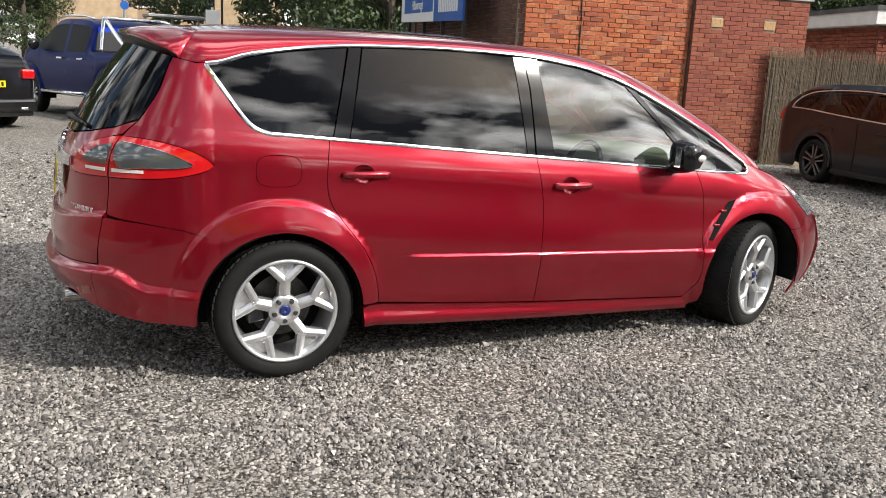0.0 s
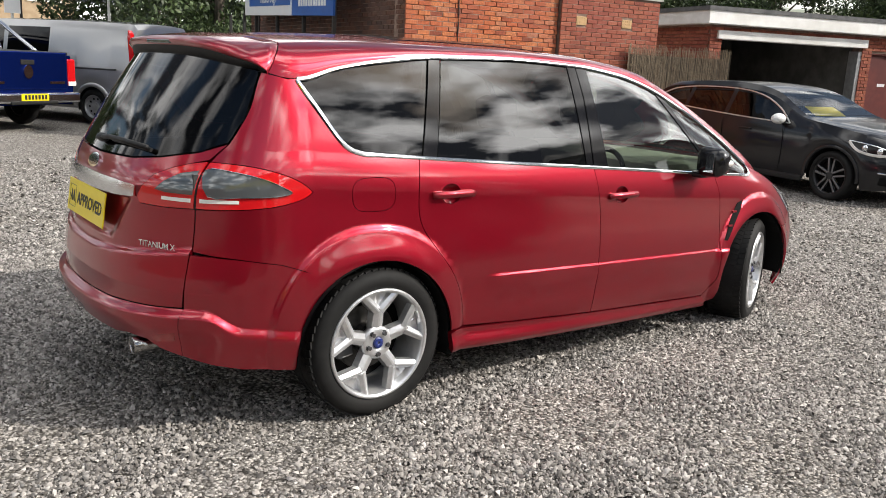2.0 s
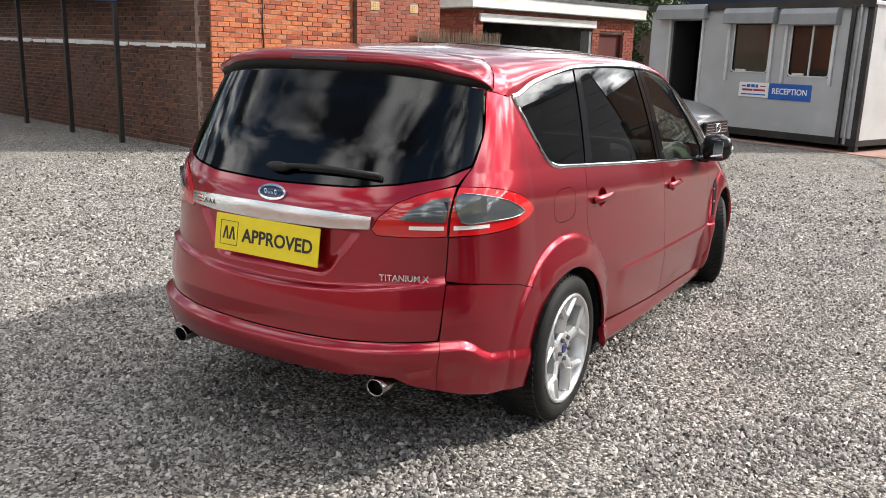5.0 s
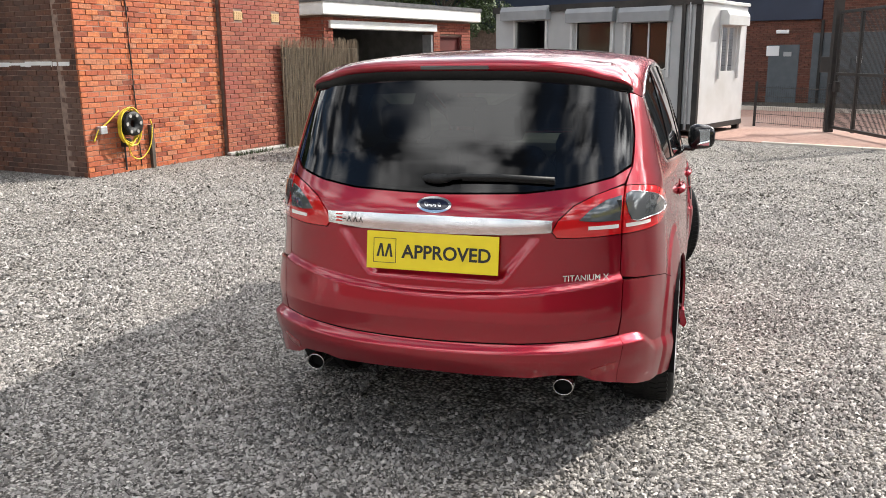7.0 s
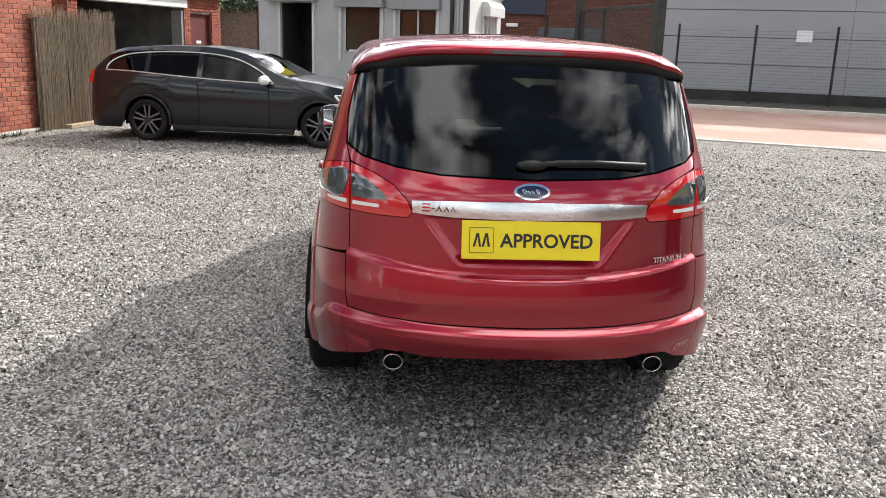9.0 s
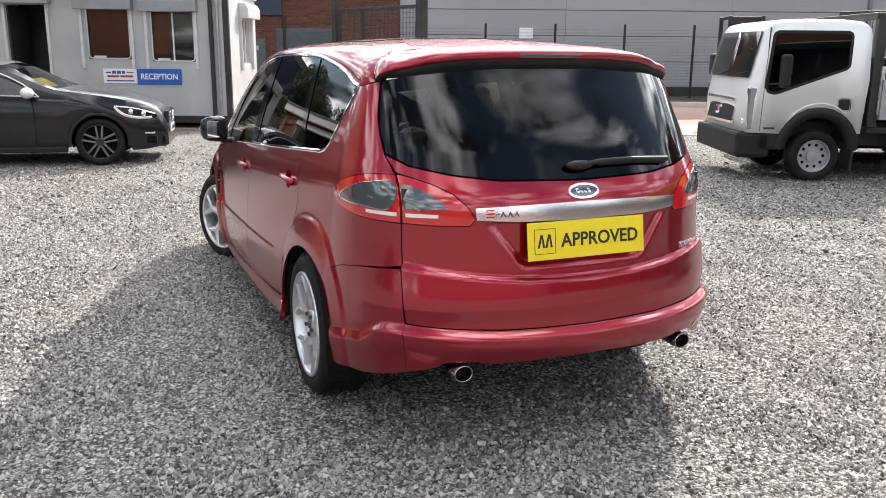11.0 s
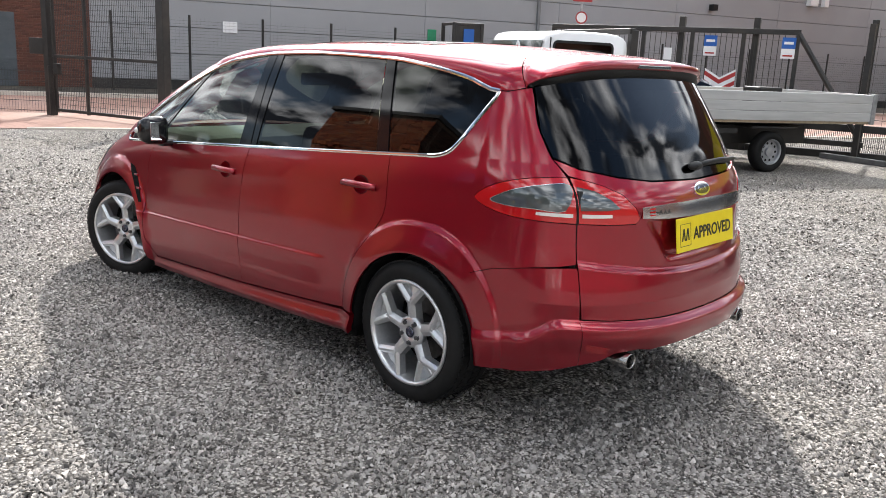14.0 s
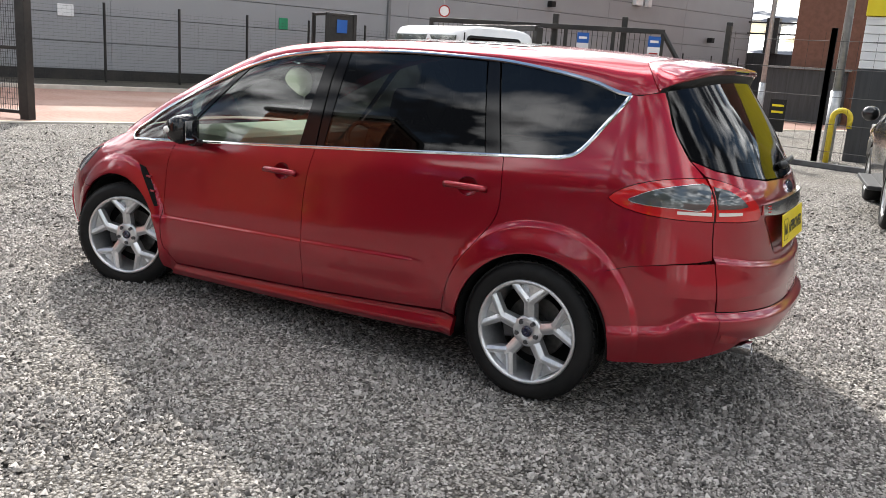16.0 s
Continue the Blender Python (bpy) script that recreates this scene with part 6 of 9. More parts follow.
    add("notice_text", boxes((at(4.08), at(3.86), 1.193, 1.198, 1.76, 1.86)), "sign_white")
    # signs under the windows
    sg = add("reception_sign", boxes((at(1.88), at(0.98), -0.022, -0.004, 0.88, 1.19), bevel=0.003), "sign_blue", label="blue sign with white lettering")
    mm = m @ Matrix.Translation((at(1.43), -0.024, 1.035)) @ pose(0, 0, 0, 90, 0, 0)
    words("lettering", "RECEPTION", 0.16, M["sign_white"], sg, mm, 0.001, 0.003, width=0.74)
    lg = add("logo_sign", boxes((at(2.56), at(1.885), -0.022, -0.004, 0.90, 1.19), bevel=0.003), "sign_white", label="white company sign with a coloured emblem")
    for a, b, z0, z1, mt in ((2.50, 2.40, 1.10, 1.13, "sign_blue"), (2.38, 2.30, 1.09, 1.15, "sign_blue"), (2.28, 2.20, 1.09, 1.15, "sign_blue"), (2.18, 2.12, 1.09, 1.15, "sign_blue"), (2.48, 2.24, 1.02, 1.06, "sign_red"), (2.22, 1.96, 1.02, 1.06, "sign_red"), (2.50, 1.94, 0.94, 0.965, "sign_blue"), (2.08, 1.95, 1.11, 1.13, "sign_red")):
        add("emblem", boxes((at(a), at(b), -0.026, -0.022, z0, z1), bevel=0.0015), mt, lg)


M["cabin_grey"] = noisy("light_grey_cabin_paint", (0.40, 0.41, 0.42), (0.45, 0.46, 0.47), 3.0, 0.5, bump=0.0006, bump_scale=30, c3=(0.36, 0.37, 0.37), big=0.8)
M["cabin_white"] = noisy("off_white_cabin_paint", (0.56, 0.57, 0.57), (0.62, 0.63, 0.63), 3.0, 0.5, bump=0.0006, bump_scale=30, c3=(0.50, 0.50, 0.48), big=0.9)
M["galv_light"] = noisy("pale_guide_metal", (0.52, 0.53, 0.53), (0.60, 0.61, 0.61), 8.0, 0.5)
M["shutter_grey"] = noisy("grey_shutter_paint", (0.24, 0.25, 0.26), (0.28, 0.29, 0.30), 4.0, 0.45)
M["blind"] = noisy("brown_blind", (0.09, 0.07, 0.055), (0.13, 0.10, 0.08), 20.0, 0.9, stretch=(6, 6, 0.3))
# office wall colour lowered to carry the shade inside the cabin
M["cabin_inside"] = noisy("shade_toned_office_wall", (0.07, 0.07, 0.07), (0.10, 0.10, 0.10), 2.0, 0.9)
site_cabin()


# road of red blocks, kerbs, and the warehouse across it
ROAD_A, ROAD_D = Vector((11.65, -4.9)), Vector((-0.425, -0.905)).normalized()
KERB_A = Vector((20.1, -8.9))
road_n = Vector((-ROAD_D.y, ROAD_D.x))
if road_n.x < 0:
    road_n = -road_n
FAR = (KERB_A - ROAD_A).dot(road_n)
ROAD_M = Matrix(((ROAD_D.x, road_n.x, 0, ROAD_A.x), (ROAD_D.y, road_n.y, 0, ROAD_A.y), (0, 0, 1, 0), (0, 0, 0, 1)))


def road():
    bm = boxes((-9, 70, 0, FAR + 0.1, -0.05, 0.012))
    bm.transform(ROAD_M)
    r = tagged(part("road", bm, M["paving"]), "red block-paved service road", "road", kind="structure")
    ed = boxes((-3.0, 70, -0.10, 0.0, -0.05, 0.03), bevel=0.01)
    ed.transform(ROAD_M)
    tagged(part("kerb", ed, M["kerb"]), "pale concrete edging between gravel and road", "kerb", kind="structure")
    ln = boxes((-2.5, 45, 0.10, 0.20, 0.012, 0.016))
    ln.transform(ROAD_M)
    tagged(part("road_line", ln, M["line_yellow"]), "faded cream line along the road edge", "road marking", kind="structure")
    kb = boxes((-9, 70, FAR, FAR + 0.14, -0.05, 0.13), bevel=0.015)
    kb.transform(ROAD_M)
    tagged(part("kerb", kb, M["kerb"]), "pale concrete kerb before the warehouse", "kerb", kind="structure")
    vg = boxes((-9, 70, FAR + 0.14, FAR + 8, -0.05, 0.10))
    vg.transform(ROAD_M)
    tagged(part("verge", vg, M["verge"]), "dark bark and weed strip behind the kerb", "verge", kind="structure")


M["kerb"] = noisy("kerb_concrete", (0.50, 0.46, 0.40), (0.60, 0.56, 0.50), 4.0, 0.9, bump=0.002)
M["line_yellow"] = noisy("faded_line", (0.56, 0.49, 0.32), (0.62, 0.56, 0.42), 4.0, 0.8)
M["verge"] = noisy("bark_strip", (0.035, 0.03, 0.025), (0.08, 0.07, 0.05), 8.0, 0.95, bump=0.02, bump_scale=20)
road()

WARE_M, _ = frame_of((24.3, -8.4), (24.3 - 0.38 * 40, -8.4 - 0.925 * 40))


def warehouse():
    w = thing("warehouse", "large grey metal-clad warehouse behind a fence", "warehouse")
    L, n = 40.2, 8
    for i in range(n):
        z0 = 0.42 + i * 0.86
        for k in range(7):
            x0, x1 = k * L / 7, (k + 1) * L / 7
            bm = boxes((x0 + 0.004, x1 - 0.004, 0.0, 0.08, z0 + 0.012, z0 + 0.848), bevel=0.006)
            bm.transform(WARE_M)
            part("cladding_panel", bm, M["cladding"], w)
    for nm, d, mt in (("core", (0, L, 0.05, 20, 0.0, 7.35), "clad_core"), ("plinth", (0, L, -0.02, 0.05, 0.0, 0.42), "steel_black"), ("roof_edge", (-0.05, L + 0.05, -0.06, 0.2, 7.30, 7.52), "clad_core"), ("corner_trim", (-0.06, 0.02, -0.02, 0.3, 0, 7.4), "brick_far"), ("corner_trim", (L, L + 0.06, -0.02, 0.3, 0, 7.4), "clad_core")):
        bm = boxes(d)
        bm.transform(WARE_M)
        part(nm, bm, M[mt], w)
    for nm, d, mt, lab, cat in (("notice_sign", (4.14, 4.62, -0.04, -0.005, 2.03, 2.40), "sign_white", "small white warning notice on the warehouse", "sign"),
                                ("exit_sign", (11.6, 11.95, -0.04, -0.005, 2.15, 2.55), "sign_green", "small green emergency sign on the warehouse", "sign"),
                                ("floodlight", (30.3, 30.8, -0.25, -0.005, 4.6, 5.05), "sign_white", "white floodlight on the warehouse wall", "light"),
                                ("floodlight", (31.2, 31.45, -0.25, -0.005, 4.6, 5.05), "sign_white", "white floodlight on the warehouse wall", "light"),
                                ("camera_box", (24.7, 24.95, -0.3, -0.005, 4.05, 4.3), "trim_black", "black camera on the warehouse wall", "camera"),
                                ("wall_lamp", (36.5, 36.75, -0.3, -0.005, 3.2, 3.45), "trim_black", "black lamp on the warehouse wall", "light"),
                                ("drainpipe", (16.2, 16.32, -0.12, -0.005, 0.2, 7.3), "clad_core", "grey drainpipe down the warehouse wall", "pipe")):
        bm = boxes(d, bevel=0.01)
        bm.transform(WARE_M)
        tagged(part(nm, bm, M[mt]), lab, cat)


M["cladding"] = noisy("grey_metal_cladding", (0.315, 0.322, 0.337), (0.342, 0.35, 0.365), 0.7, 0.45, 0.1, bump=0.0006, bump_scale=6, c3=(0.285, 0.292, 0.305), big=0.12)
M["clad_core"] = noisy("dark_grey_steel", (0.16, 0.165, 0.17), (0.20, 0.205, 0.21), 2.0, 0.6)
M["sign_green"] = noisy("green_sign", (0.01, 0.22, 0.10), (0.015, 0.26, 0.12), 6.0, 0.5)
warehouse()


def mesh_fence(name, pts, height, label, post_gap=2.5, rods=0.05, wires=(0.15, 0.6, 1.05, 1.5, 1.95), post_r=0.03, z0=0.0, rod_r=0.0028, wire_r=0.005):
    """Posts with panels of thin welded wire between them."""
    f = thing(name, label, "fence")
    for a, b in zip(pts, pts[1:]):
        a, b = Vector(a), Vector(b)
        d = b - a
        n = max(1, round(d.length / post_gap))
        for i in range(n + 1):
            q = a + d * (i / n)
            bm = boxes((q.x - post_r, q.x + post_r, q.y - post_r, q.y + post_r, 0.0, height + 0.08), bevel=0.004)
            part("post", bm, M["steel_black"], f)
        bm = bmesh.new()
        k = int(d.length / rods)
        for i in range(k):
            q = a + d * ((i + 0.5) / k)
            cyl(bm, (q.x, q.y, z0 + 0.06), (q.x, q.y, height), rod_r, n=3, caps=False)
        for z in wires:
            if z < height:
                cyl(bm, (a.x, a.y, z), (b.x, b.y, z), wire_r, n=4, caps=False)
        ob = part("wire_mesh", bm, M["steel_black"], f)
    return f


wp = lambda s, off: tuple((WARE_M @ Vector((s, -off, 0)))[:2])
mesh_fence("boundary_fence", [wp(0.58, 1.2), wp(37.78, 1.2)], 2.42, "black welded-mesh boundary fence along the warehouse", 2.325, 0.13, tuple(0.12 + 0.1 * k for k in range(24)), rod_r=0.0011, wire_r=0.0022)

# ---- things in the yard ----


def sign_board():
    s = thing("sign_board", "large blue and white advertising board on black posts", "sign")
    a, b = Vector((7.16, 15.98)), Vector((5.63, 9.147))
    d = (b - a).normalized()
    L = (b - a).length
    m, _ = frame_of(tuple(a), tuple(b))
    posts_m, m = m, m @ pose(0, 0, 0, 0, 1.6, 0)
    z0, z1 = 2.42, 3.80
    cut = L - 2.70
    for nm, d4, mt in (("white_panel", (0, cut, -0.02, 0.02, z0, z1), "sign_white"), ("blue_panel", (cut, L, -0.02, 0.02, z0, z1), "sign_blue"), ("inset_panel", (0.50, cut - 0.10, -0.026, -0.02, z0 + 0.20, z1 - 0.1), "sign_blue")):
        bm = boxes(d4, bevel=0.004)
        bm.transform(m)
        part(nm, bm, M[mt], s)
    words("lettering", "Hillsborough", 0.30, M["sign_white"], s, m @ Matrix.Translation((L - 4.65, -0.03, z0 + 0.36)) @ pose(0, 0, 0, 90, 0, 0), 0.002, 0.003, width=1.45)
    for k in range(11):
        bm = boxes((cut + 0.50 + k * 0.165, cut + 0.62 + k * 0.165, -0.026, -0.02, z0 + 0.17, z0 + 0.46), bevel=0.002)
        bm.transform(m)
        part("number_mark", bm, M["sign_white"], s)
    for q in ((L - 6.05, 0), (L - 4.05, 0), (L - 2.0, 0), (L - 0.1, 0)):
        bm = boxes((q[0] - 0.035, q[0] + 0.035, 0.02, 0.09, 0.0, z1 - 0.35), bevel=0.006)
        bm.transform(posts_m)
        part("post", bm, M["steel_black"], s)


sign_board()


def hose_reel():
    r = thing("hose_reel", "black wall-mounted reel with a coiled yellow hose", "hose reel")
    m = BM1 @ Matrix.Translation((0.62, -0.04, 0.72))
    rng = random.Random(4)
    drum = lathe([(0.06, -0.07), (0.06, -0.20), (0.175, -0.22), (0.18, -0.20), (0.175, -0.19), (0.08, -0.185), (0.08, -0.09), (0.175, -0.085), (0.175, -0.07)], 32)
    drum.transform(m @ Matrix.Translation((0.06, 0, 0.0)))
    part("drum", drum, M["trim_black"], r, smooth=True)
    for k in range(6):
        a = 2 * math.pi * k / 6
        st = bmesh.new()
        cyl(st, (0.06 + 0.13 * math.cos(a), -0.222, 0.13 * math.sin(a)), (0.06 + 0.13 * math.cos(a), -0.214, 0.13 * math.sin(a)), 0.026, n=12)
        st.transform(m)
        part("drum_hole", st, M["concrete"], r)
    for k in range(7):
        rad, y = 0.19 + rng.uniform(0, 0.05), -0.10 - 0.014 * k
        pts = [m @ Vector((0.03 + rad * math.cos(a) * 0.85, y, -0.02 + (rad + 0.02) * math.sin(a) - (0.06 if math.sin(a) < 0 else 0) * rng.uniform(0.4, 1.0))) for a in [2 * math.pi * i / 26 for i in range(27)]]
        part("hose_coil", tube(pts, 0.0095, 6), M["hose_yellow"], r, smooth=True)
    pts = [m @ Vector(p) for p in curve2([(-0.10, -0.10, 0.20), (-0.32, -0.06, 0.02), (-0.45, -0.05, -0.05), (-0.56, -0.05, -0.22)], 6)]
    part("hose_end", tube(pts, 0.0095, 6), M["hose_yellow"], r, smooth=True)
    pts = [m @ Vector(p) for p in curve2([(0.0, -0.12, -0.26), (0.10, -0.08, -0.48), (0.30, -0.06, -0.54), (0.50, -0.06, -0.38), (0.58, -0.05, -0.10), (0.55, -0.05, 0.02)], 6)]
    part("hose_loop", tube(pts, 0.0095, 6), M["hose_yellow"], r, smooth=True)
    br = boxes((-0.46, -0.34, -0.10, 0.01, -0.12, -0.01), bevel=0.01)
    br.transform(m)
    part("tap_box", br, M["galv"], r)
    bk = boxes((-0.02, 0.10, -0.10, 0.01, -0.34, -0.22), bevel=0.01)
    bk.transform(m)
    part("bracket", bk, M["steel_black"], r)
    st = tube([BM1 @ Vector((0.66, -0.05, 0.46)), BM1 @ Vector((0.66, -0.05, 0.03))], 0.014, 6)
    part("stand_pipe", st, M["steel_black"], r)
    bm = boxes((1.17, 1.235, -0.09, -0.03, 0.0, 0.66), bevel=0.004)
    bm.transform(BM1)
    tagged(part("hose_post", bm, M["timber_dark"]), "weathered dark wooden post against the brick wall", "post")


M["hose_yellow"] = noisy("yellow_hose", (0.62, 0.46, 0.02), (0.70, 0.54, 0.04), 30.0, 0.5)
M["timber_dark"] = noisy("dark_timber", (0.05, 0.04, 0.032), (0.08, 0.062, 0.05), 14.0, 0.85, bump=0.002)
hose_reel()

# weeds at the wall foot
def weeds():
    rng = random.Random(6)
    bm = bmesh.new()
    for k in range(70):
        s = rng.uniform(0, 1.9)
        p = BM2 @ Vector((s * rng.uniform(0, 1), -0.16 - rng.uniform(0, 0.08), 0))
        for j in range(3):
            a, h = rng.uniform(0, 6.28), rng.uniform(0.03, 0.12)
            q = p + Vector((math.cos(a) * 0.05, math.sin(a) * 0.05, h))
            w = Vector((-math.sin(a), math.cos(a), 0)) * 0.008
            bm.faces.new([bm.verts.new(p - w), bm.verts.new(p + w), bm.verts.new(q)])
    tagged(part("weeds", bm, M["leaf"]), "sparse green weeds at the foot of the wall", "weeds", kind="stuff")


M["leaf"] = piece_mat("green_leaf", [(0.015, 0.028, 0.008), (0.028, 0.052, 0.013), (0.046, 0.08, 0.02), (0.075, 0.11, 0.03)], 0.6, 20.0, 0.2, 0.001)
M["bark"] = noisy("bark", (0.06, 0.048, 0.036), (0.12, 0.10, 0.08), 12.0, 0.95, bump=0.01, stretch=(1, 1, 0.3))
weeds()


# dark boarded gate beyond the sign posts, with iron railings
def back_gate():
    gt = thing("board_gate", "dark brown boarded gate between black posts", "gate")
    a, b = Vector((8.35, 19.4)), Vector((7.8, 16.4))
    m, L = frame_of(tuple(a), tuple(b))
    n = 14
    for k in range(n):
        bm = boxes((L * k / n + 0.006, L * (k + 1) / n - 0.006, -0.02, 0.02, 0.04, 1.62 + 0.02 * (k % 3)), bevel=0.004)
        bm.transform(m)
        part("board", bm, M["brown_board"], gt)
    for s in (0.0, L * 0.5, L):
        bm = boxes((s - 0.045, s + 0.045, -0.09, -0.02, 0.0, 2.55), bevel=0.006)
        bm.transform(m)
        part("post", bm, M["steel_black"], gt)


M["brown_board"] = noisy("brown_stained_boards", (0.10, 0.038, 0.022), (0.14, 0.055, 0.032), 9.0, 0.75, bump=0.002, stretch=(1, 1, 0.2))
back_gate()


# the tall entrance gate by the cabin and the low fence beside it
def entrance_gate():
    gt = thing("entrance_gate", "tall black steel mesh gate standing open", "gate")
    a, b = Vector((15.46, -3.68)), Vector((12.42, -4.50))
    d = b - a
    m, L = frame_of(tuple(a), tuple(b))

    def add(name, bm, mat="steel_black"):
        bm.transform(m)
        return part(name, bm, M[mat], gt)
    add("gate_post", boxes((-0.16, 0.0, -0.08, 0.08, 0, 2.75), bevel=0.01))
    add("gate_post", boxes((L - 0.02, L + 0.16, -0.09, 0.09, 0, 2.78), bevel=0.01))
    for x in (0.06, 1.02, L - 0.09):
        add("stile", boxes((x, x + 0.06, -0.03, 0.03, 0.08, 2.5), bevel=0.005))
    for z in (0.10, 1.20, 2.44):
        add("rail", boxes((0.06, L - 0.03, -0.028, 0.028, z, z + 0.06), bevel=0.005))
    w = bmesh.new()
    k = int((L - 0.15) / 0.05)
    for i in range(k):
        x = 0.1 + i * 0.05
        cyl(w, (x, 0, 0.12), (x, 0, 2.46), 0.0055, n=4, caps=False)
    for i in range(24):
        cyl(w, (0.08, 0, 0.15 + i * 0.1), (L - 0.06, 0, 0.15 + i * 0.1), 0.004, n=3, caps=False)
    add("wire_mesh", w)
    add("lock_box", boxes((-0.60, -0.10, -0.08, 0.08, 1.25, 1.58), bevel=0.01))
    add("latch", boxes((0.10, 0.24, -0.07, 0.04, 0.86, 1.08), bevel=0.01))


entrance_gate()
mesh_fence("low_fence", [(16.9, -2.25), (15.42, -3.60)], 0.95, "low mesh fence between the cabin and the gate", 2.0, 0.06, (0.1, 0.3, 0.5, 0.7, 0.9))

ap = boxes((0, 6.0, 0, 3.4, -0.04, 0.008))
ap.transform(pose(13.9, -1.75, 0, 0, 0, -64))
tagged(part("apron", ap, M["paving"]), "red-brown paved strip beside the cabin", "paving", kind="structure")

# ---- other vehicles ----


def road_wheel(parent, x, y, r, w, left, rim_mat="alloy", spokes=5, turn=0.0, rim_r=0.7, spoke_mat=None):
    """A wheel whose face is +y before turning."""
    wh = new("wheel")
    wh.parent = parent
    wh.matrix_basis = pose(x, y, r, 0, 0, turn + (0 if left else 180))
    h = w / 2
    part("tyre", lathe([(r * rim_r, -h), (r * 0.93, -h), (r, -h * 0.7), (r, h * 0.7), (r * 0.93, h), (r * rim_r, h), (r * rim_r * 0.96, h * 0.5), (r * rim_r * 0.96, -h * 0.5)], 40), M["tyre"], wh, smooth=True)
    rr = r * rim_r
    part("rim", lathe([(rr, h * 0.95), (rr * 0.93, h * 0.9), (rr * 0.90, h * 0.3), (rr * 0.95, -h * 0.6), (rr, -h * 0.6)], 36), M[rim_mat], wh, smooth=True)
    bk = bmesh.new()
    cyl(bk, (0, -h * 0.5, 0), (0, -h * 0.1, 0), rr * 0.93, n=28)
    part("back_plate", bk, M["void"], wh)
    if spokes:
        for k in range(spokes):
            bm = bmesh.new()
            m = Matrix.Rotation(2 * math.pi * k / spokes, 4, "Y")
            for s in (-1, 1):
                mm = m @ Matrix.Translation((s * rr * 0.07, 0, 0)) @ Matrix.Rotation(radians(s * 7), 4, "Y")
                box(bm, -rr * 0.055, rr * 0.055, h * 0.5, h * 0.86, rr * 0.08, rr * 0.94, bevel=0.004, m=mm)
            part("spoke", bm, M[spoke_mat or rim_mat], wh)
        cap = bmesh.new()
        cyl(cap, (0, h * 0.3, 0), (0, h * 0.9, 0), rr * 0.2, n=20)
        part("hub_cap", cap, M[rim_mat], wh)
    else:
        st = bmesh.new()
        cyl(st, (0, h * 0.05, 0), (0, h * 0.35, 0), rr * 0.92, n=32)
        cyl(st, (0, h * 0.3, 0), (0, h * 0.7, 0), rr * 0.38, n=20)
        part("steel_disc", st, M[rim_mat], wh)
        # near-black discs laid on as the shaded holes of the wheel
        for k in range(10):
            a = 2 * math.pi * k / 10
            hl = bmesh.new()
            cyl(hl, (rr * 0.68 * math.cos(a), h * 0.30, rr * 0.68 * math.sin(a)), (rr * 0.68 * math.cos(a), h * 0.36, rr * 0.68 * math.sin(a)), rr * 0.10, n=10)
            part("vent_hole", hl, M["void"], wh)
    return wh


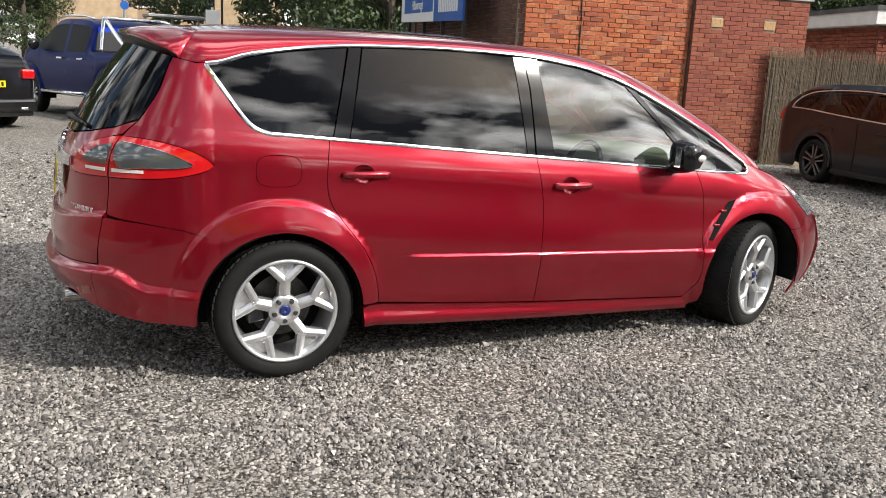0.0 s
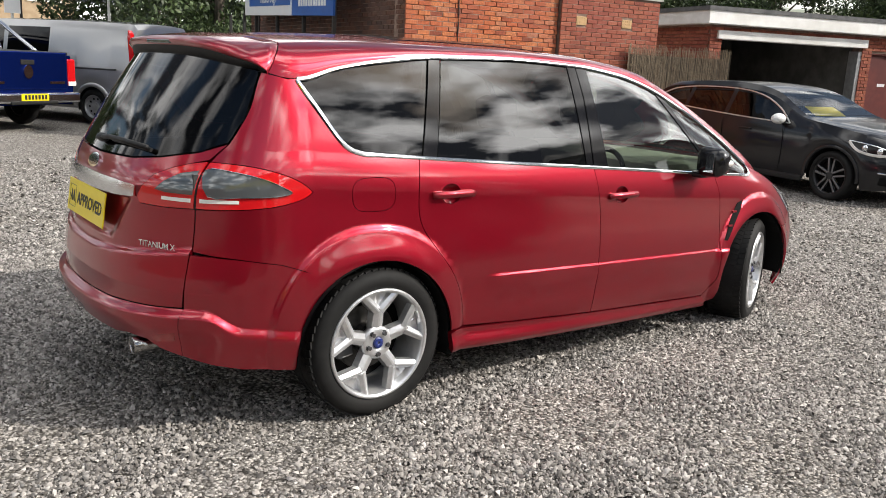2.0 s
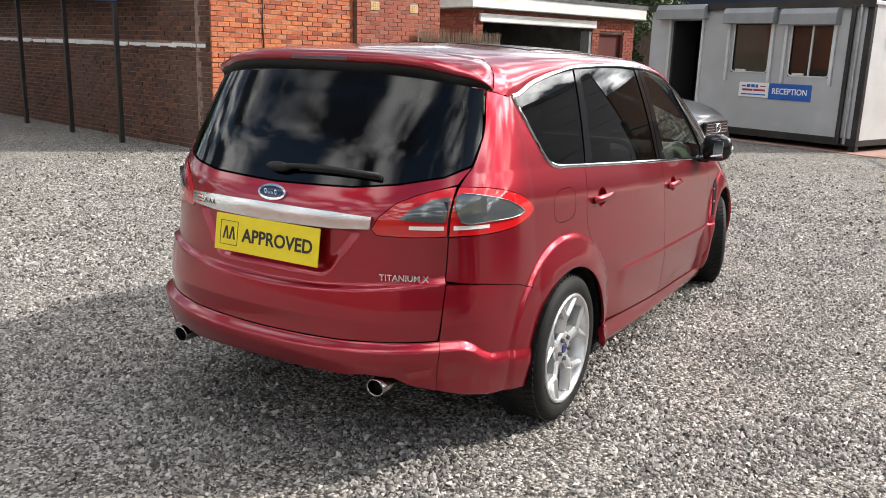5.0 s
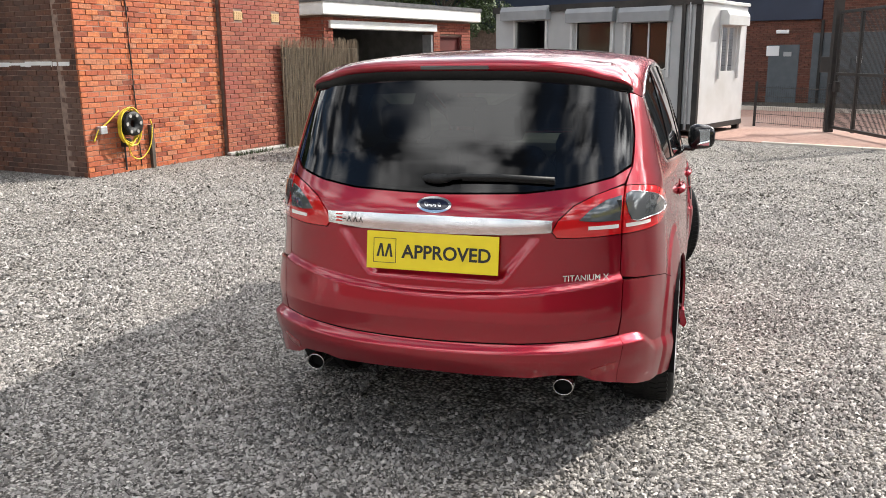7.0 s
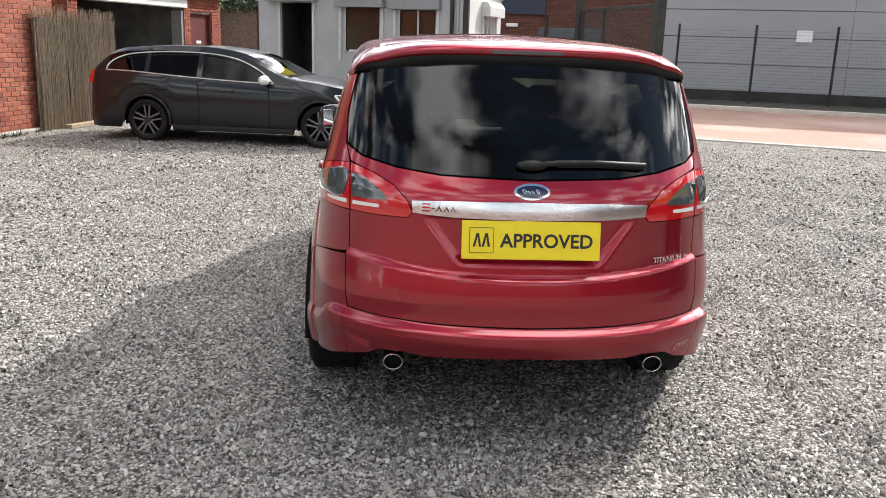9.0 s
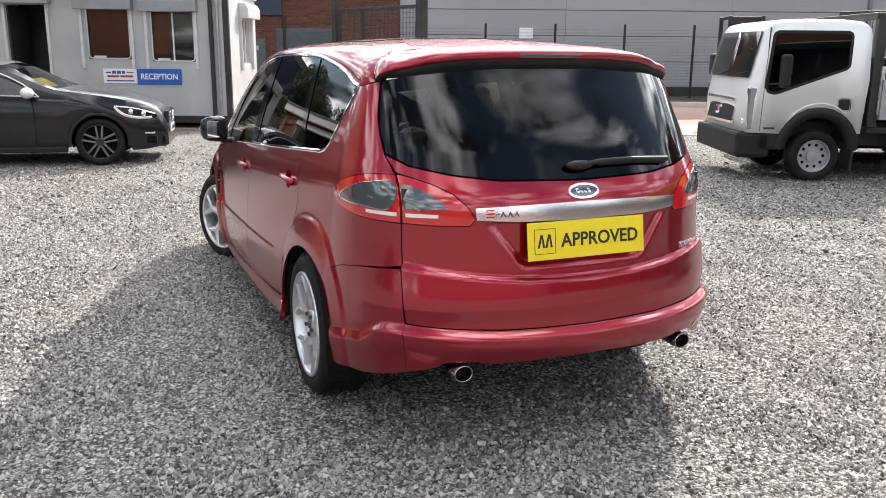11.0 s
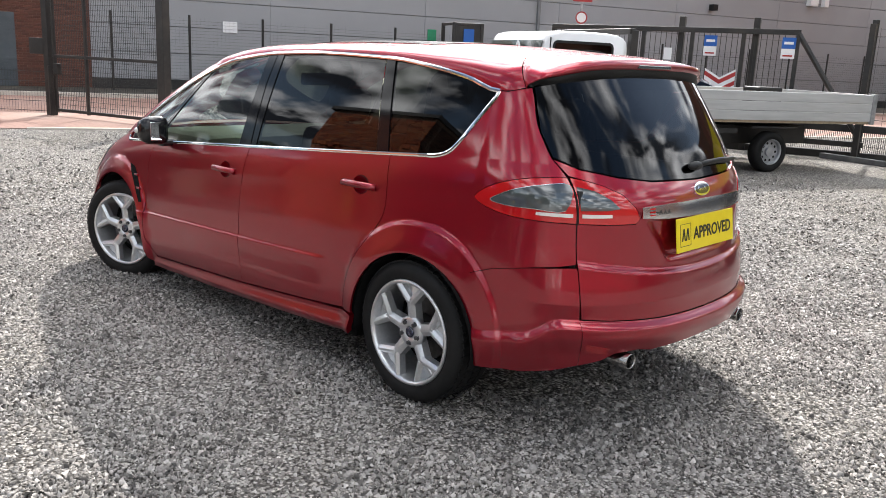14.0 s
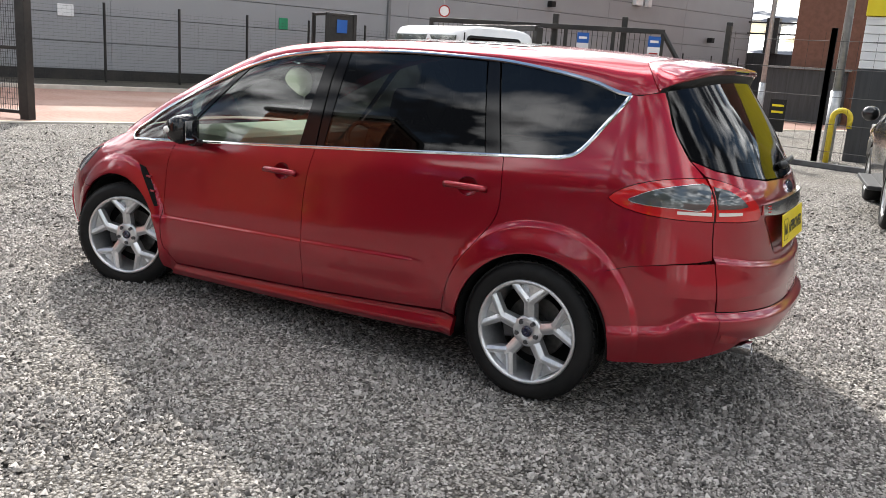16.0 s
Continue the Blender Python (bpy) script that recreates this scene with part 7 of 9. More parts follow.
def lofted_car(name, label, at, turn, spec, paint, category="car", lift=0.0):
    """A car body lofted through cross sections. Its x runs ahead from the rear axle, y to its left.
    spec: len_r, len_f (overhangs), wb, half (half width), r (wheel), top [(x, z)], belt [(x, z)], glass [(x0, x1, name)],
    tumble (inward lean), z0 (sill)."""
    c = thing(name, label, category, at=(at[0], at[1], lift), turn=turn)
    S = spec
    xr, xf = -S["len_r"], S["wb"] + S["len_f"]
    top, belt = table(S["top"]), table(S["belt"])
    arches = [(0.0, S["r"] * 1.13), (S["wb"], S["r"] * 1.13)]
    xs = set(np.round(np.linspace(xr, xf, 61), 3))
    for ax, ar in arches:
        xs |= set(np.round(ax + ar * np.cos(np.linspace(0.02, math.pi - 0.02, 17)), 3))
    for g0, g1, _ in S["glass"]:
        xs |= {g0, g1}
    xs = sorted(xs)

    def plan(x):
        y = S["half"]
        a, b = S.get("round_r", 0.35), S.get("round_f", 0.75)
        if x < xr + a:
            y *= max(0.02, 1 - ((xr + a - x) / a) ** 3 * S.get("pinch_r", 0.30))
        if x > xf - b:
            y *= max(0.02, 1 - ((x - xf + b) / b) ** 2.6 * S.get("pinch_f", 0.45))
        return y

    def low(x):
        z = S["z0"]
        for ax, ar in arches:
            if abs(x - ax) < ar:
                z = max(z, S["r"] + math.sqrt(ar * ar - (x - ax) ** 2))
        if x > xf - 0.35:
            z = max(z, S["z0"] + 0.04 * ease((x - xf + 0.35) / 0.35))
        return z
    groups = {"body": []}
    verts, rows, tags = [], [], []
    for x in xs:
        zt, zb, zl, y = top(x), min(belt(x), top(x) - 0.02), low(x), plan(x)
        h = max(0.0, zt - zb)
        ys = y - S["tumble"] * min(1.0, h / 0.45)
        mid = zl + (zb - zl) * 0.5
        sec = [(y * 0.97, zl), (y, min(zb, max(zl + 0.02, zl + (zb - zl) * 0.30))), (y * 1.005, mid), (y * 0.995, zl + (zb - zl) * 0.82), (y * 0.965, zb), (ys * 0.945 + 0.01, zb + h * 0.80), (ys * 0.86, zb + h * 0.955), (ys * 0.45, zt - 0.006), (0.0, zt)]
        full = sec + [(-p, q) for p, q in sec[::-1][1:]]
        rows.append([len(verts) + i for i in range(len(full))])
        verts += [(x, p, q) for p, q in full]
    nsec = len(rows[0])
    for i in range(len(xs) - 1):
        xm = (xs[i] + xs[i + 1]) / 2
        for k in range(nsec - 1):
            f = (rows[i][k], rows[i][k + 1], rows[i + 1][k + 1], rows[i + 1][k])
            key = "body"
            kk = k if k < nsec // 2 else nsec - 2 - k
            if kk == 4 and top(xm) - belt(xm) > 0.12:
                for g0, g1, nm in S["glass"]:
                    if g0 <= xm <= g1:
                        key = ("left_" if k < nsec // 2 else "right_") + nm
            slope = (top(xs[i + 1]) - top(xs[i])) / max(1e-6, xs[i + 1] - xs[i])
            if kk >= 5 and top(xm) > belt(xm) + 0.06 and kk > 5:
                if slope < -0.30 and S["wb"] * 0.3 < xm < S["wb"] + 0.2:
                    key = "windscreen"
                elif slope > S.get("rear_glass_slope", 0.9) and S.get("rear_glass", True):
                    key = "rear_window"
            groups.setdefault(key, []).append(f)
    groups["body"].append(rows[0])
    groups["body"].append(rows[-1][::-1])
    for key, fs in groups.items():
        used = sorted({v for f in fs for v in f})
        remap = {v: i for i, v in enumerate(used)}
        me = bpy.data.meshes.new(key)
        me.from_pydata([verts[v] for v in used], [], [[remap[v] for v in f] for f in fs])
        bm = bmesh.new()
        bm.from_mesh(me)
        bmesh.ops.recalc_face_normals(bm, faces=bm.faces[:])
        bm.to_mesh(me)
        bm.free()
        me.shade_smooth()
        me.set_sharp_from_angle(angle=radians(38))
        part(key.replace("left_", "").replace("right_", ""), me, M[paint] if key == "body" else M[S.get("screen", "glass_dark") if key == "windscreen" else S.get("rear_pane" if key == "rear_window" and "rear_pane" in S else "pane", "glass_dark")], c)
    inside = boxes((xr + 0.4, xf - 1.0, -S["half"] * 0.72, S["half"] * 0.72, S["z0"] + 0.08, belt(S["wb"] * 0.5) - 0.12))
    part("cabin_floor", inside, M["void"], c)
    for sx in S.get("seats", ()):
        for sy in (-0.36, 0.36):
            st = boxes((sx - 0.10, sx + 0.04, sy - 0.22, sy + 0.22, 0.6, belt(sx) + 0.10), (sx - 0.09, sx + 0.0, sy - 0.12, sy + 0.12, belt(sx) + 0.10, belt(sx) + 0.28), bevel=0.03)
            part("seat", st, M["seat_dark"], c)
    for ax, ar in arches:
        for sg in (1, -1):
            well = bmesh.new()
            vs = []
            for a in range(-12, 193, 12):
                q = (ax + ar * math.cos(radians(a)), S["r"] + ar * math.sin(radians(a)))
                vs.append((well.verts.new((q[0], sg * S["half"] * 0.965, q[1])), well.verts.new((q[0], sg * (S["half"] - 0.32), q[1]))))
            for p, q in zip(vs, vs[1:]):
                well.faces.new((p[0], p[1], q[1], q[0]))
            well.faces.new([v[1] for v in vs])
            part("wheel_housing", well, M["void"], c)
    return c, S, belt, top, plan


def add_wheels(c, S, rim="alloy", spokes=5, rim_r=0.70, turn=0.0, spoke_mat=None):
    for x in (0.0, S["wb"]):
        for sg in (1, -1):
            road_wheel(c, x, sg * (S["half"] - 0.125), S["r"], 0.22, sg > 0, rim, spokes, turn if x > 1 else 0.0, rim_r, spoke_mat)


def flank_strip(c, name, pts, y, wide, mat, proud=0.012):
    """A flat bar along (x, z) points at the flank."""
    bm = bmesh.new()
    prev = None
    for i, (x, z) in enumerate(pts):
        a, b = Vector(pts[max(0, i - 1)]), Vector(pts[min(len(pts) - 1, i + 1)])
        d = (b - a).normalized()
        n = Vector((-d.y, d.x)) * wide / 2
        yy = y(x, z) if callable(y) else y
        sg = 1 if yy > 0 else -1
        row = [bm.verts.new((x + n.x, yy, z + n.y)), bm.verts.new((x + n.x, yy + sg * proud, z + n.y)), bm.verts.new((x - n.x, yy + sg * proud, z - n.y)), bm.verts.new((x - n.x, yy, z - n.y))]
        if prev:
            for k in range(4):
                bm.faces.new((prev[k], prev[(k + 1) % 4], row[(k + 1) % 4], row[k]))
        prev = row
    return part(name, bm, M[mat], c)


def flank_seam(c, pts, y):
    """A thin upright groove line on a flank, as a bmesh."""
    bm = bmesh.new()
    prev = None
    for x, z in curve2(pts, 5):
        row = [bm.verts.new((x - 0.003, y(x, z), z)), bm.verts.new((x - 0.003, y(x, z) * 1.006, z)), bm.verts.new((x + 0.003, y(x, z) * 1.006, z)), bm.verts.new((x + 0.003, y(x, z), z))]
        if prev:
            for k in range(4):
                bm.faces.new((prev[k], prev[(k + 1) % 4], row[(k + 1) % 4], row[k]))
        prev = row
    return bm


M["alloy_black"] = base_mat("black_diamond_cut_alloy", (0.03, 0.03, 0.032), 0.3, 0.5)


def dark_estate():
    S = dict(len_r=0.97, len_f=0.88, wb=2.776, half=0.925, r=0.325, tumble=0.20, z0=0.20, round_r=0.30, pinch_r=0.16, round_f=0.95, pinch_f=0.42, pane="glass_dark", screen="glass_clear",
             top=[(-0.97, 0.62), (-0.93, 0.98), (-0.80, 1.14), (-0.58, 1.37), (-0.35, 1.435), (0.2, 1.475), (0.8, 1.484), (1.25, 1.45), (1.55, 1.385), (2.30, 1.045), (2.6, 1.005), (3.1, 0.93), (3.45, 0.82), (3.62, 0.66), (3.656, 0.50)],
             belt=[(-0.9, 1.075), (-0.4, 1.07), (0.4, 1.02), (1.2, 0.975), (2.0, 0.945), (2.4, 0.93), (3.6, 0.6)],
             glass=[(-0.62, -0.02, "quarter_window"), (0.05, 0.82, "rear_door_window"), (0.90, 1.95, "front_door_window")], seats=(0.35, 1.35))
    c, S, belt, top, plan = lofted_car("estate_car", "charcoal metallic estate car with white door mirrors", (10.162, 4.243), -100.1, S, "charcoal")
    add_wheels(c, S, "alloy_black", 5, 0.76, 0.0, "alloy_grey")
    for sg in (1, -1):
        yy = lambda x, z, s=sg: s * (plan(x) * 0.965 - 0.16 * max(0, z - belt(x)) / 0.4)
        flank_strip(c, "window_trim", [(x, belt(x) + 0.004) for x in np.linspace(-0.62, 2.05, 14)], yy, 0.016, "alloy", 0.014)
        arch_top = [(-0.62, belt(-0.62)), (-0.60, 1.15), (-0.50, 1.24), (-0.30, 1.315), (0.0, 1.355), (0.4, 1.375), (0.9, 1.37), (1.25, 1.335), (1.55, 1.26), (1.85, 1.11), (2.05, belt(2.05))]
        flank_strip(c, "window_trim", curve2(arch_top, 3), yy, 0.016, "alloy", 0.018)
        m = bmesh.new()
        bmesh.ops.create_uvsphere(m, u_segments=16, v_segments=10, radius=1.0, matrix=Matrix.Translation((1.93, sg * 1.0, 1.0)) @ Matrix.Diagonal((0.085, 0.115, 0.075, 1)))
        mi = part("door_mirror", m, M["truck_white"], c, "white door mirror cap", smooth=True)
        part("mirror_arm", boxes((1.9, 1.98, sg * 0.86, sg * 0.95, 0.93, 0.97)), M["trim_black"], mi)
        tl = prism([(-0.945, 0.86), (-0.86, 0.87), (-0.72, 0.95), (-0.70, 1.01), (-0.75, 1.075), (-0.82, 1.095), (-0.885, 1.04), (-0.94, 0.95)], sg * 0.70, sg * 0.868, 0.012)
        part("rear_lamp", tl, M["lamp_red"], c)
        nose = lambda x, z, q=sg: (x, q * (plan(x) * 1.0 + 0.004 - 0.10 * max(0.0, z - 0.70)), z)
        shape = curve2([(2.98, 0.815), (3.12, 0.805), (3.30, 0.772), (3.47, 0.715), (3.53, 0.665), (3.48, 0.640), (3.30, 0.640), (3.14, 0.675), (3.05, 0.735)], 3, True)
        lamp = part("headlamp", sheet(shape, nose, 0.03, gap=0, thick=0.03, out=0.006), M["gloss_black"], c)
        part("running_light", strip_mesh(curve2([(3.00, 0.806), (3.06, 0.74), (3.15, 0.685), (3.30, 0.652), (3.46, 0.650)], 4), nose, 0.034, 0.014), M["lamp_white"], lamp)
        part("lamp_brow", strip_mesh(curve2([(3.00, 0.812), (3.14, 0.798), (3.32, 0.762), (3.50, 0.695)], 4), nose, 0.014, 0.012), M["satin_chrome"], lamp)
        for px, pz in ((3.20, 0.735), (3.36, 0.705)):
            pj = bmesh.new()
            bmesh.ops.create_uvsphere(pj, u_segments=12, v_segments=8, radius=0.042, matrix=Matrix.Translation(nose(px, pz)))
            part("projector", pj, M["satin_chrome"], lamp, smooth=True)
        part("wheel_arch", strip_mesh([(2.776 + 0.385 * math.cos(radians(a)), 0.325 + 0.385 * math.sin(radians(a))) for a in range(-8, 189, 7)], lambda x, z, q=sg: (x, q * plan(x), z), 0.04, 0.012), M["charcoal"], c)
        part("wheel_arch", strip_mesh([(0.385 * math.cos(radians(a)), 0.325 + 0.385 * math.sin(radians(a))) for a in range(-8, 189, 7)], lambda x, z, q=sg: (x, q * plan(x), z), 0.04, 0.012), M["charcoal"], c)
        for dx in (0.86, 1.98):
            part("door_seam", flank_seam(c, [(dx - 0.02, 0.28), (dx, 0.60), (dx - 0.02, 0.93)], lambda x, z, q=sg: q * plan(x) * 1.002), M["void"], c)
        part("side_skirt", boxes((0.42, 2.36, sg * 0.88, sg * 0.935, 0.19, 0.27), bevel=0.02), M["trim_black"], c)
        part("fog_strip", boxes((3.36, 3.50, sg * 0.66, sg * 0.78, 0.42, 0.445), bevel=0.008), M["satin_chrome"], c)
        part("air_duct", boxes((3.34, 3.52, sg * 0.60, sg * 0.76, 0.28, 0.39), bevel=0.02), M["void"], c)
        for hx in (0.25, 1.30):
            part("door_handle", boxes((hx - 0.11, hx + 0.11, sg * 0.915, sg * 0.945, 0.80, 0.83), bevel=0.008), M["charcoal"], c)
    part("grille", boxes((3.60, 3.665, -0.40, 0.40, 0.53, 0.72), bevel=0.02), M["gloss_black"], c)
    for k in range(4):
        part("grille_bar", boxes((3.655, 3.675, -0.37, 0.37, 0.555 + k * 0.042, 0.565 + k * 0.042)), M["satin_chrome"], c)
    ring = tube([(3.685, 0.065 * math.cos(a), 0.625 + 0.065 * math.sin(a)) for a in [2 * math.pi * i / 20 for i in range(21)]], 0.011, 6)
    part("badge", ring, M["chrome"], c, smooth=True)
    pl = part("number_plate", boxes((3.66, 3.68, -0.26, 0.26, 0.40, 0.51), bevel=0.004), M["sign_white"], c)
    for k in range(6):
        part("plate_mark", boxes((3.68, 3.683, -0.20 + k * 0.068, -0.155 + k * 0.068, 0.425, 0.485)), M["ink"], pl)
    part("plate_mark", boxes((3.68, 3.683, 0.215, 0.258, 0.405, 0.505)), M["sign_blue"], pl)
    part("lower_grille", boxes((3.58, 3.64, -0.62, 0.62, 0.26, 0.38), bevel=0.03), M["gloss_black"], c)
    part("splitter", boxes((3.50, 3.62, -0.66, 0.66, 0.205, 0.235), bevel=0.01), M["satin_chrome"], c)
    card = prism([(-0.32, 0.0), (0.32, 0.0), (0.30, 0.24), (-0.3, 0.24)], -0.003, 0.003)
    card.transform(pose(2.08, -0.12, 1.055, -62, 0, 90))
    tagged(part("price_card", card, M["sign_yellow"]), "yellow price card behind the estate car's windscreen", "card").matrix_world = c.matrix_world.copy()


dark_estate()


def blue_pickup():
    S = dict(len_r=1.30, len_f=0.90, wb=3.10, half=0.96, r=0.385, tumble=0.16, z0=0.42, round_r=0.10, pinch_r=0.05, round_f=0.8, pinch_f=0.3, pane="dusty_glass", rear_pane="dusty_glass", rear_glass_slope=3.0,
             top=[(-1.30, 1.10), (-0.02, 1.12), (0.62, 1.12), (0.66, 1.20), (0.78, 1.70), (1.1, 1.80), (1.8, 1.83), (2.2, 1.78), (2.95, 1.22), (3.3, 1.17), (3.8, 1.05), (3.98, 0.8), (4.0, 0.6)],
             belt=[(-1.3, 1.09), (0.6, 1.10), (1.5, 1.10), (2.9, 1.12), (3.9, 0.8)],
             glass=[(0.80, 1.55, "rear_door_window"), (1.65, 2.75, "front_door_window")], seats=(1.0, 1.9))
    c, S, belt, top, plan = lofted_car("pickup_truck", "blue double-cab pickup truck with chrome styling bars", (0.80, 13.45), 115.7, S, "navy", "pickup")
    add_wheels(c, S, "alloy", 5, 0.64)
    part("load_cover", boxes((-1.26, 0.60, -0.86, 0.86, 1.10, 1.14), bevel=0.012), M["trim_black"], c, "black load-bed cover")
    part("tailgate", boxes((-1.325, -1.29, -0.78, 0.78, 0.66, 1.13), bevel=0.012), M["navy"], c)
    part("tailgate_handle", boxes((-1.335, -1.32, -0.13, 0.13, 0.97, 1.03), bevel=0.006), M["trim_black"], c)
    bd = bmesh.new()
    cyl(bd, (-1.345, 0, 0.88), (-1.325, 0, 0.88), 0.085, n=28)
    part("badge", bd, M["chrome"], c)
    for y0, y1 in ((0.45, 0.70), (-0.72, -0.42)):
        part("badge_mark", boxes((-1.332, -1.325, y0, y1, 0.73, 0.76)), M["chrome"], c)
    part("rear_bumper", boxes((-1.47, -1.28, -0.93, 0.93, 0.46, 0.62), bevel=0.03), M["satin_chrome"], c)
    part("bumper_step", boxes((-1.48, -1.30, -0.45, 0.45, 0.44, 0.50), bevel=0.015), M["trim_black"], c)
    pl = part("number_plate", boxes((-1.485, -1.465, -0.26, 0.26, 0.50, 0.61), bevel=0.003), M["yellow_plate"], c)
    for k in range(7):
        part("plate_mark", boxes((-1.488, -1.485, -0.22 + k * 0.064, -0.178 + k * 0.064, 0.52, 0.59)), M["ink"], pl)
    for sg in (1, -1):
        part("rear_lamp", boxes((-1.315, -1.16, sg * 0.80, sg * 0.968, 0.70, 1.05), bevel=0.02), M["lamp_red"], c)
        part("reversing_lens", boxes((-1.318, -1.17, sg * 0.81, sg * 0.972, 0.70, 0.76), bevel=0.008), M["lamp_white"], c)
        part("styling_bar", tube(curve2([(-0.55, sg * 0.78, 1.13), (-0.05, sg * 0.74, 1.45), (0.40, sg * 0.68, 1.76), (0.62, sg * 0.62, 1.82)], 5), 0.038, 10), M["chrome"], c, smooth=True)
        part("styling_bar", tube(curve2([(0.42, sg * 0.80, 1.13), (0.50, sg * 0.72, 1.50), (0.62, sg * 0.62, 1.82)], 5), 0.038, 10), M["chrome"], c, smooth=True)
        part("side_bar", tube([(0.50, sg * 0.98, 0.46), (2.55, sg * 0.98, 0.46)], 0.045, 12), M["chrome"], c, smooth=True)
        m = bmesh.new()
        bmesh.ops.create_uvsphere(m, u_segments=14, v_segments=10, radius=1.0, matrix=Matrix.Translation((2.62, sg * 1.08, 1.22)) @ Matrix.Diagonal((0.07, 0.12, 0.12, 1)))
        part("door_mirror", m, M["gloss_black"], c, smooth=True)
        for hx in (0.95, 1.78):
            part("door_handle", boxes((hx - 0.11, hx + 0.11, sg * 0.955, sg * 0.985, 0.99, 1.02), bevel=0.008), M["chrome"], c)
        for cx in (0.0, 3.10):
            fl = bmesh.new()
            prev = None
            for a in range(0, 181, 12):
                ca, sa = math.cos(radians(a)), math.sin(radians(a))
                row = [fl.verts.new((cx + q * ca, sg * yy, 0.385 + q * sa)) for q, yy in ((0.435, 0.955), (0.435, 0.995), (0.50, 0.985), (0.52, 0.955))]
                if prev:
                    for k in range(3):
                        fl.faces.new((prev[k], prev[k + 1], row[k + 1], row[k]))
                prev = row
            part("wheel_arch", fl, M["navy"], c, smooth=True)
    part("styling_bar", tube([(0.62, -0.62, 1.82), (0.62, 0.62, 1.82)], 0.038, 10), M["chrome"], c, smooth=True)
    for y in (-0.66, 0.66):
        part("roof_rail", tube([(0.9, y, 1.80), (1.2, y, 1.86), (2.0, y, 1.87), (2.25, y, 1.80)], 0.022, 8), M["chrome"], c, smooth=True)
    c.scale = (1.03, 1.03, 1.09)
    # near-black block added in the cab to keep bright sky out of its windows
    part("cabin_lining", boxes((0.98, 2.15, -0.58, 0.58, 1.0, 1.66), bevel=0.08), M["void"], c)
    # high waist: the body above the sills is drawn taller
    for ch in c.children:
        if ch.type == "MESH":
            for v in ch.data.vertices:
                z = v.co.z
                v.co.z = z if z <= 0.62 else 0.62 + (z - 0.62) * 1.25 if z <= 1.13 else 1.2575 + (z - 1.13) * 0.86


blue_pickup()


def silver_van():
    S = dict(len_r=0.95, len_f=0.80, wb=3.20, half=0.95, r=0.325, tumble=0.13, z0=0.28, round_r=0.16, pinch_r=0.08, round_f=0.9, pinch_f=0.35, pane="glass_dark", rear_glass=False,
             top=[(-0.95, 0.55), (-0.93, 1.10), (-0.86, 1.78), (-0.76, 1.86), (0.5, 1.89), (2.3, 1.885), (2.75, 1.80), (3.35, 1.25), (3.7, 1.10), (3.95, 0.85), (4.0, 0.6)],
             belt=[(-0.9, 1.08), (1.5, 1.06), (3.3, 1.05), (3.9, 0.8)],
             glass=[(1.05, 2.05, "side_window"), (2.15, 3.0, "front_door_window")])
    c, S, belt, top, plan = lofted_car("van", "silver panel van with grey lower trim", (3.65, 14.04), 122.3, S, "silver", "van")
    add_wheels(c, S, "galv", 0, 0.66)
    part("rear_bumper", boxes((-1.03, -0.80, -0.93, 0.93, 0.30, 0.56), bevel=0.05), M["trim_grey"], c, "dark grey rear bumper")
    for sg in (1, -1):
        lamp = prism([(-0.945, 0.80), (-0.92, 0.80), (-0.85, 1.15), (-0.82, 1.60), (-0.845, 1.72), (-0.89, 1.66), (-0.945, 1.15)], sg * 0.84, sg * 0.945, 0.012)
        lo = part("rear_lamp", lamp, M["lamp_red"], c)
        part("reversing_lens", boxes((-0.955, -0.885, sg * 0.85, sg * 0.95, 0.92, 1.10), bevel=0.015), M["lamp_white"], lo)
        part("side_trim", boxes((0.40, 2.78, sg * 0.945, sg * 0.962, 0.33, 0.56), bevel=0.006), M["trim_grey"], c)
        part("side_trim", boxes((-0.86, -0.40, sg * 0.90, sg * 0.955, 0.33, 0.56), bevel=0.006), M["trim_grey"], c)
        part("door_rail", boxes((-0.55, 0.95, sg * 0.935, sg * 0.962, 1.00, 1.03), bevel=0.004), M["trim_grey"], c)
        fl = bmesh.new()
        prev = None
        for a in range(0, 181, 12):
            ca, sa = math.cos(radians(a)), math.sin(radians(a))
            row = [fl.verts.new((q * ca, sg * yy, 0.325 + q * sa)) for q, yy in ((0.37, 0.945), (0.37, 0.975), (0.43, 0.965), (0.44, 0.94))]
            if prev:
                for k in range(3):
                    fl.faces.new((prev[k], prev[k + 1], row[k + 1], row[k]))
            prev = row
        part("wheel_arch", fl, M["silver"], c, smooth=True)
    part("rear_door_panel", boxes((-0.955, -0.935, -0.74, 0.74, 0.56, 1.08), bevel=0.008), M["silver"], c)
    part("plate_recess", boxes((-0.975, -0.945, -0.36, 0.36, 0.93, 1.02), bevel=0.01), M["trim_grey"], c)
    pl = part("number_plate", boxes((-0.985, -0.965, -0.26, 0.26, 0.84, 0.95), bevel=0.003), M["yellow_plate"], c)
    for k in range(7):
        part("plate_mark", boxes((-0.988, -0.985, -0.22 + k * 0.064, -0.178 + k * 0.064, 0.86, 0.93)), M["ink"], pl)
    part("door_handle", boxes((-0.98, -0.955, -0.06, 0.06, 0.70, 0.76), bevel=0.01), M["trim_black"], c)
    bd = bmesh.new()
    cyl(bd, (-0.965, 0, 1.12), (-0.945, 0, 1.12), 0.045, n=20)
    part("badge", bd, M["chrome"], c)
    part("badge_mark", boxes((-0.962, -0.955, 0.52, 0.68, 0.90, 0.94)), M["ink"], c)
    c.scale = (1.07, 1.07, 1.07)
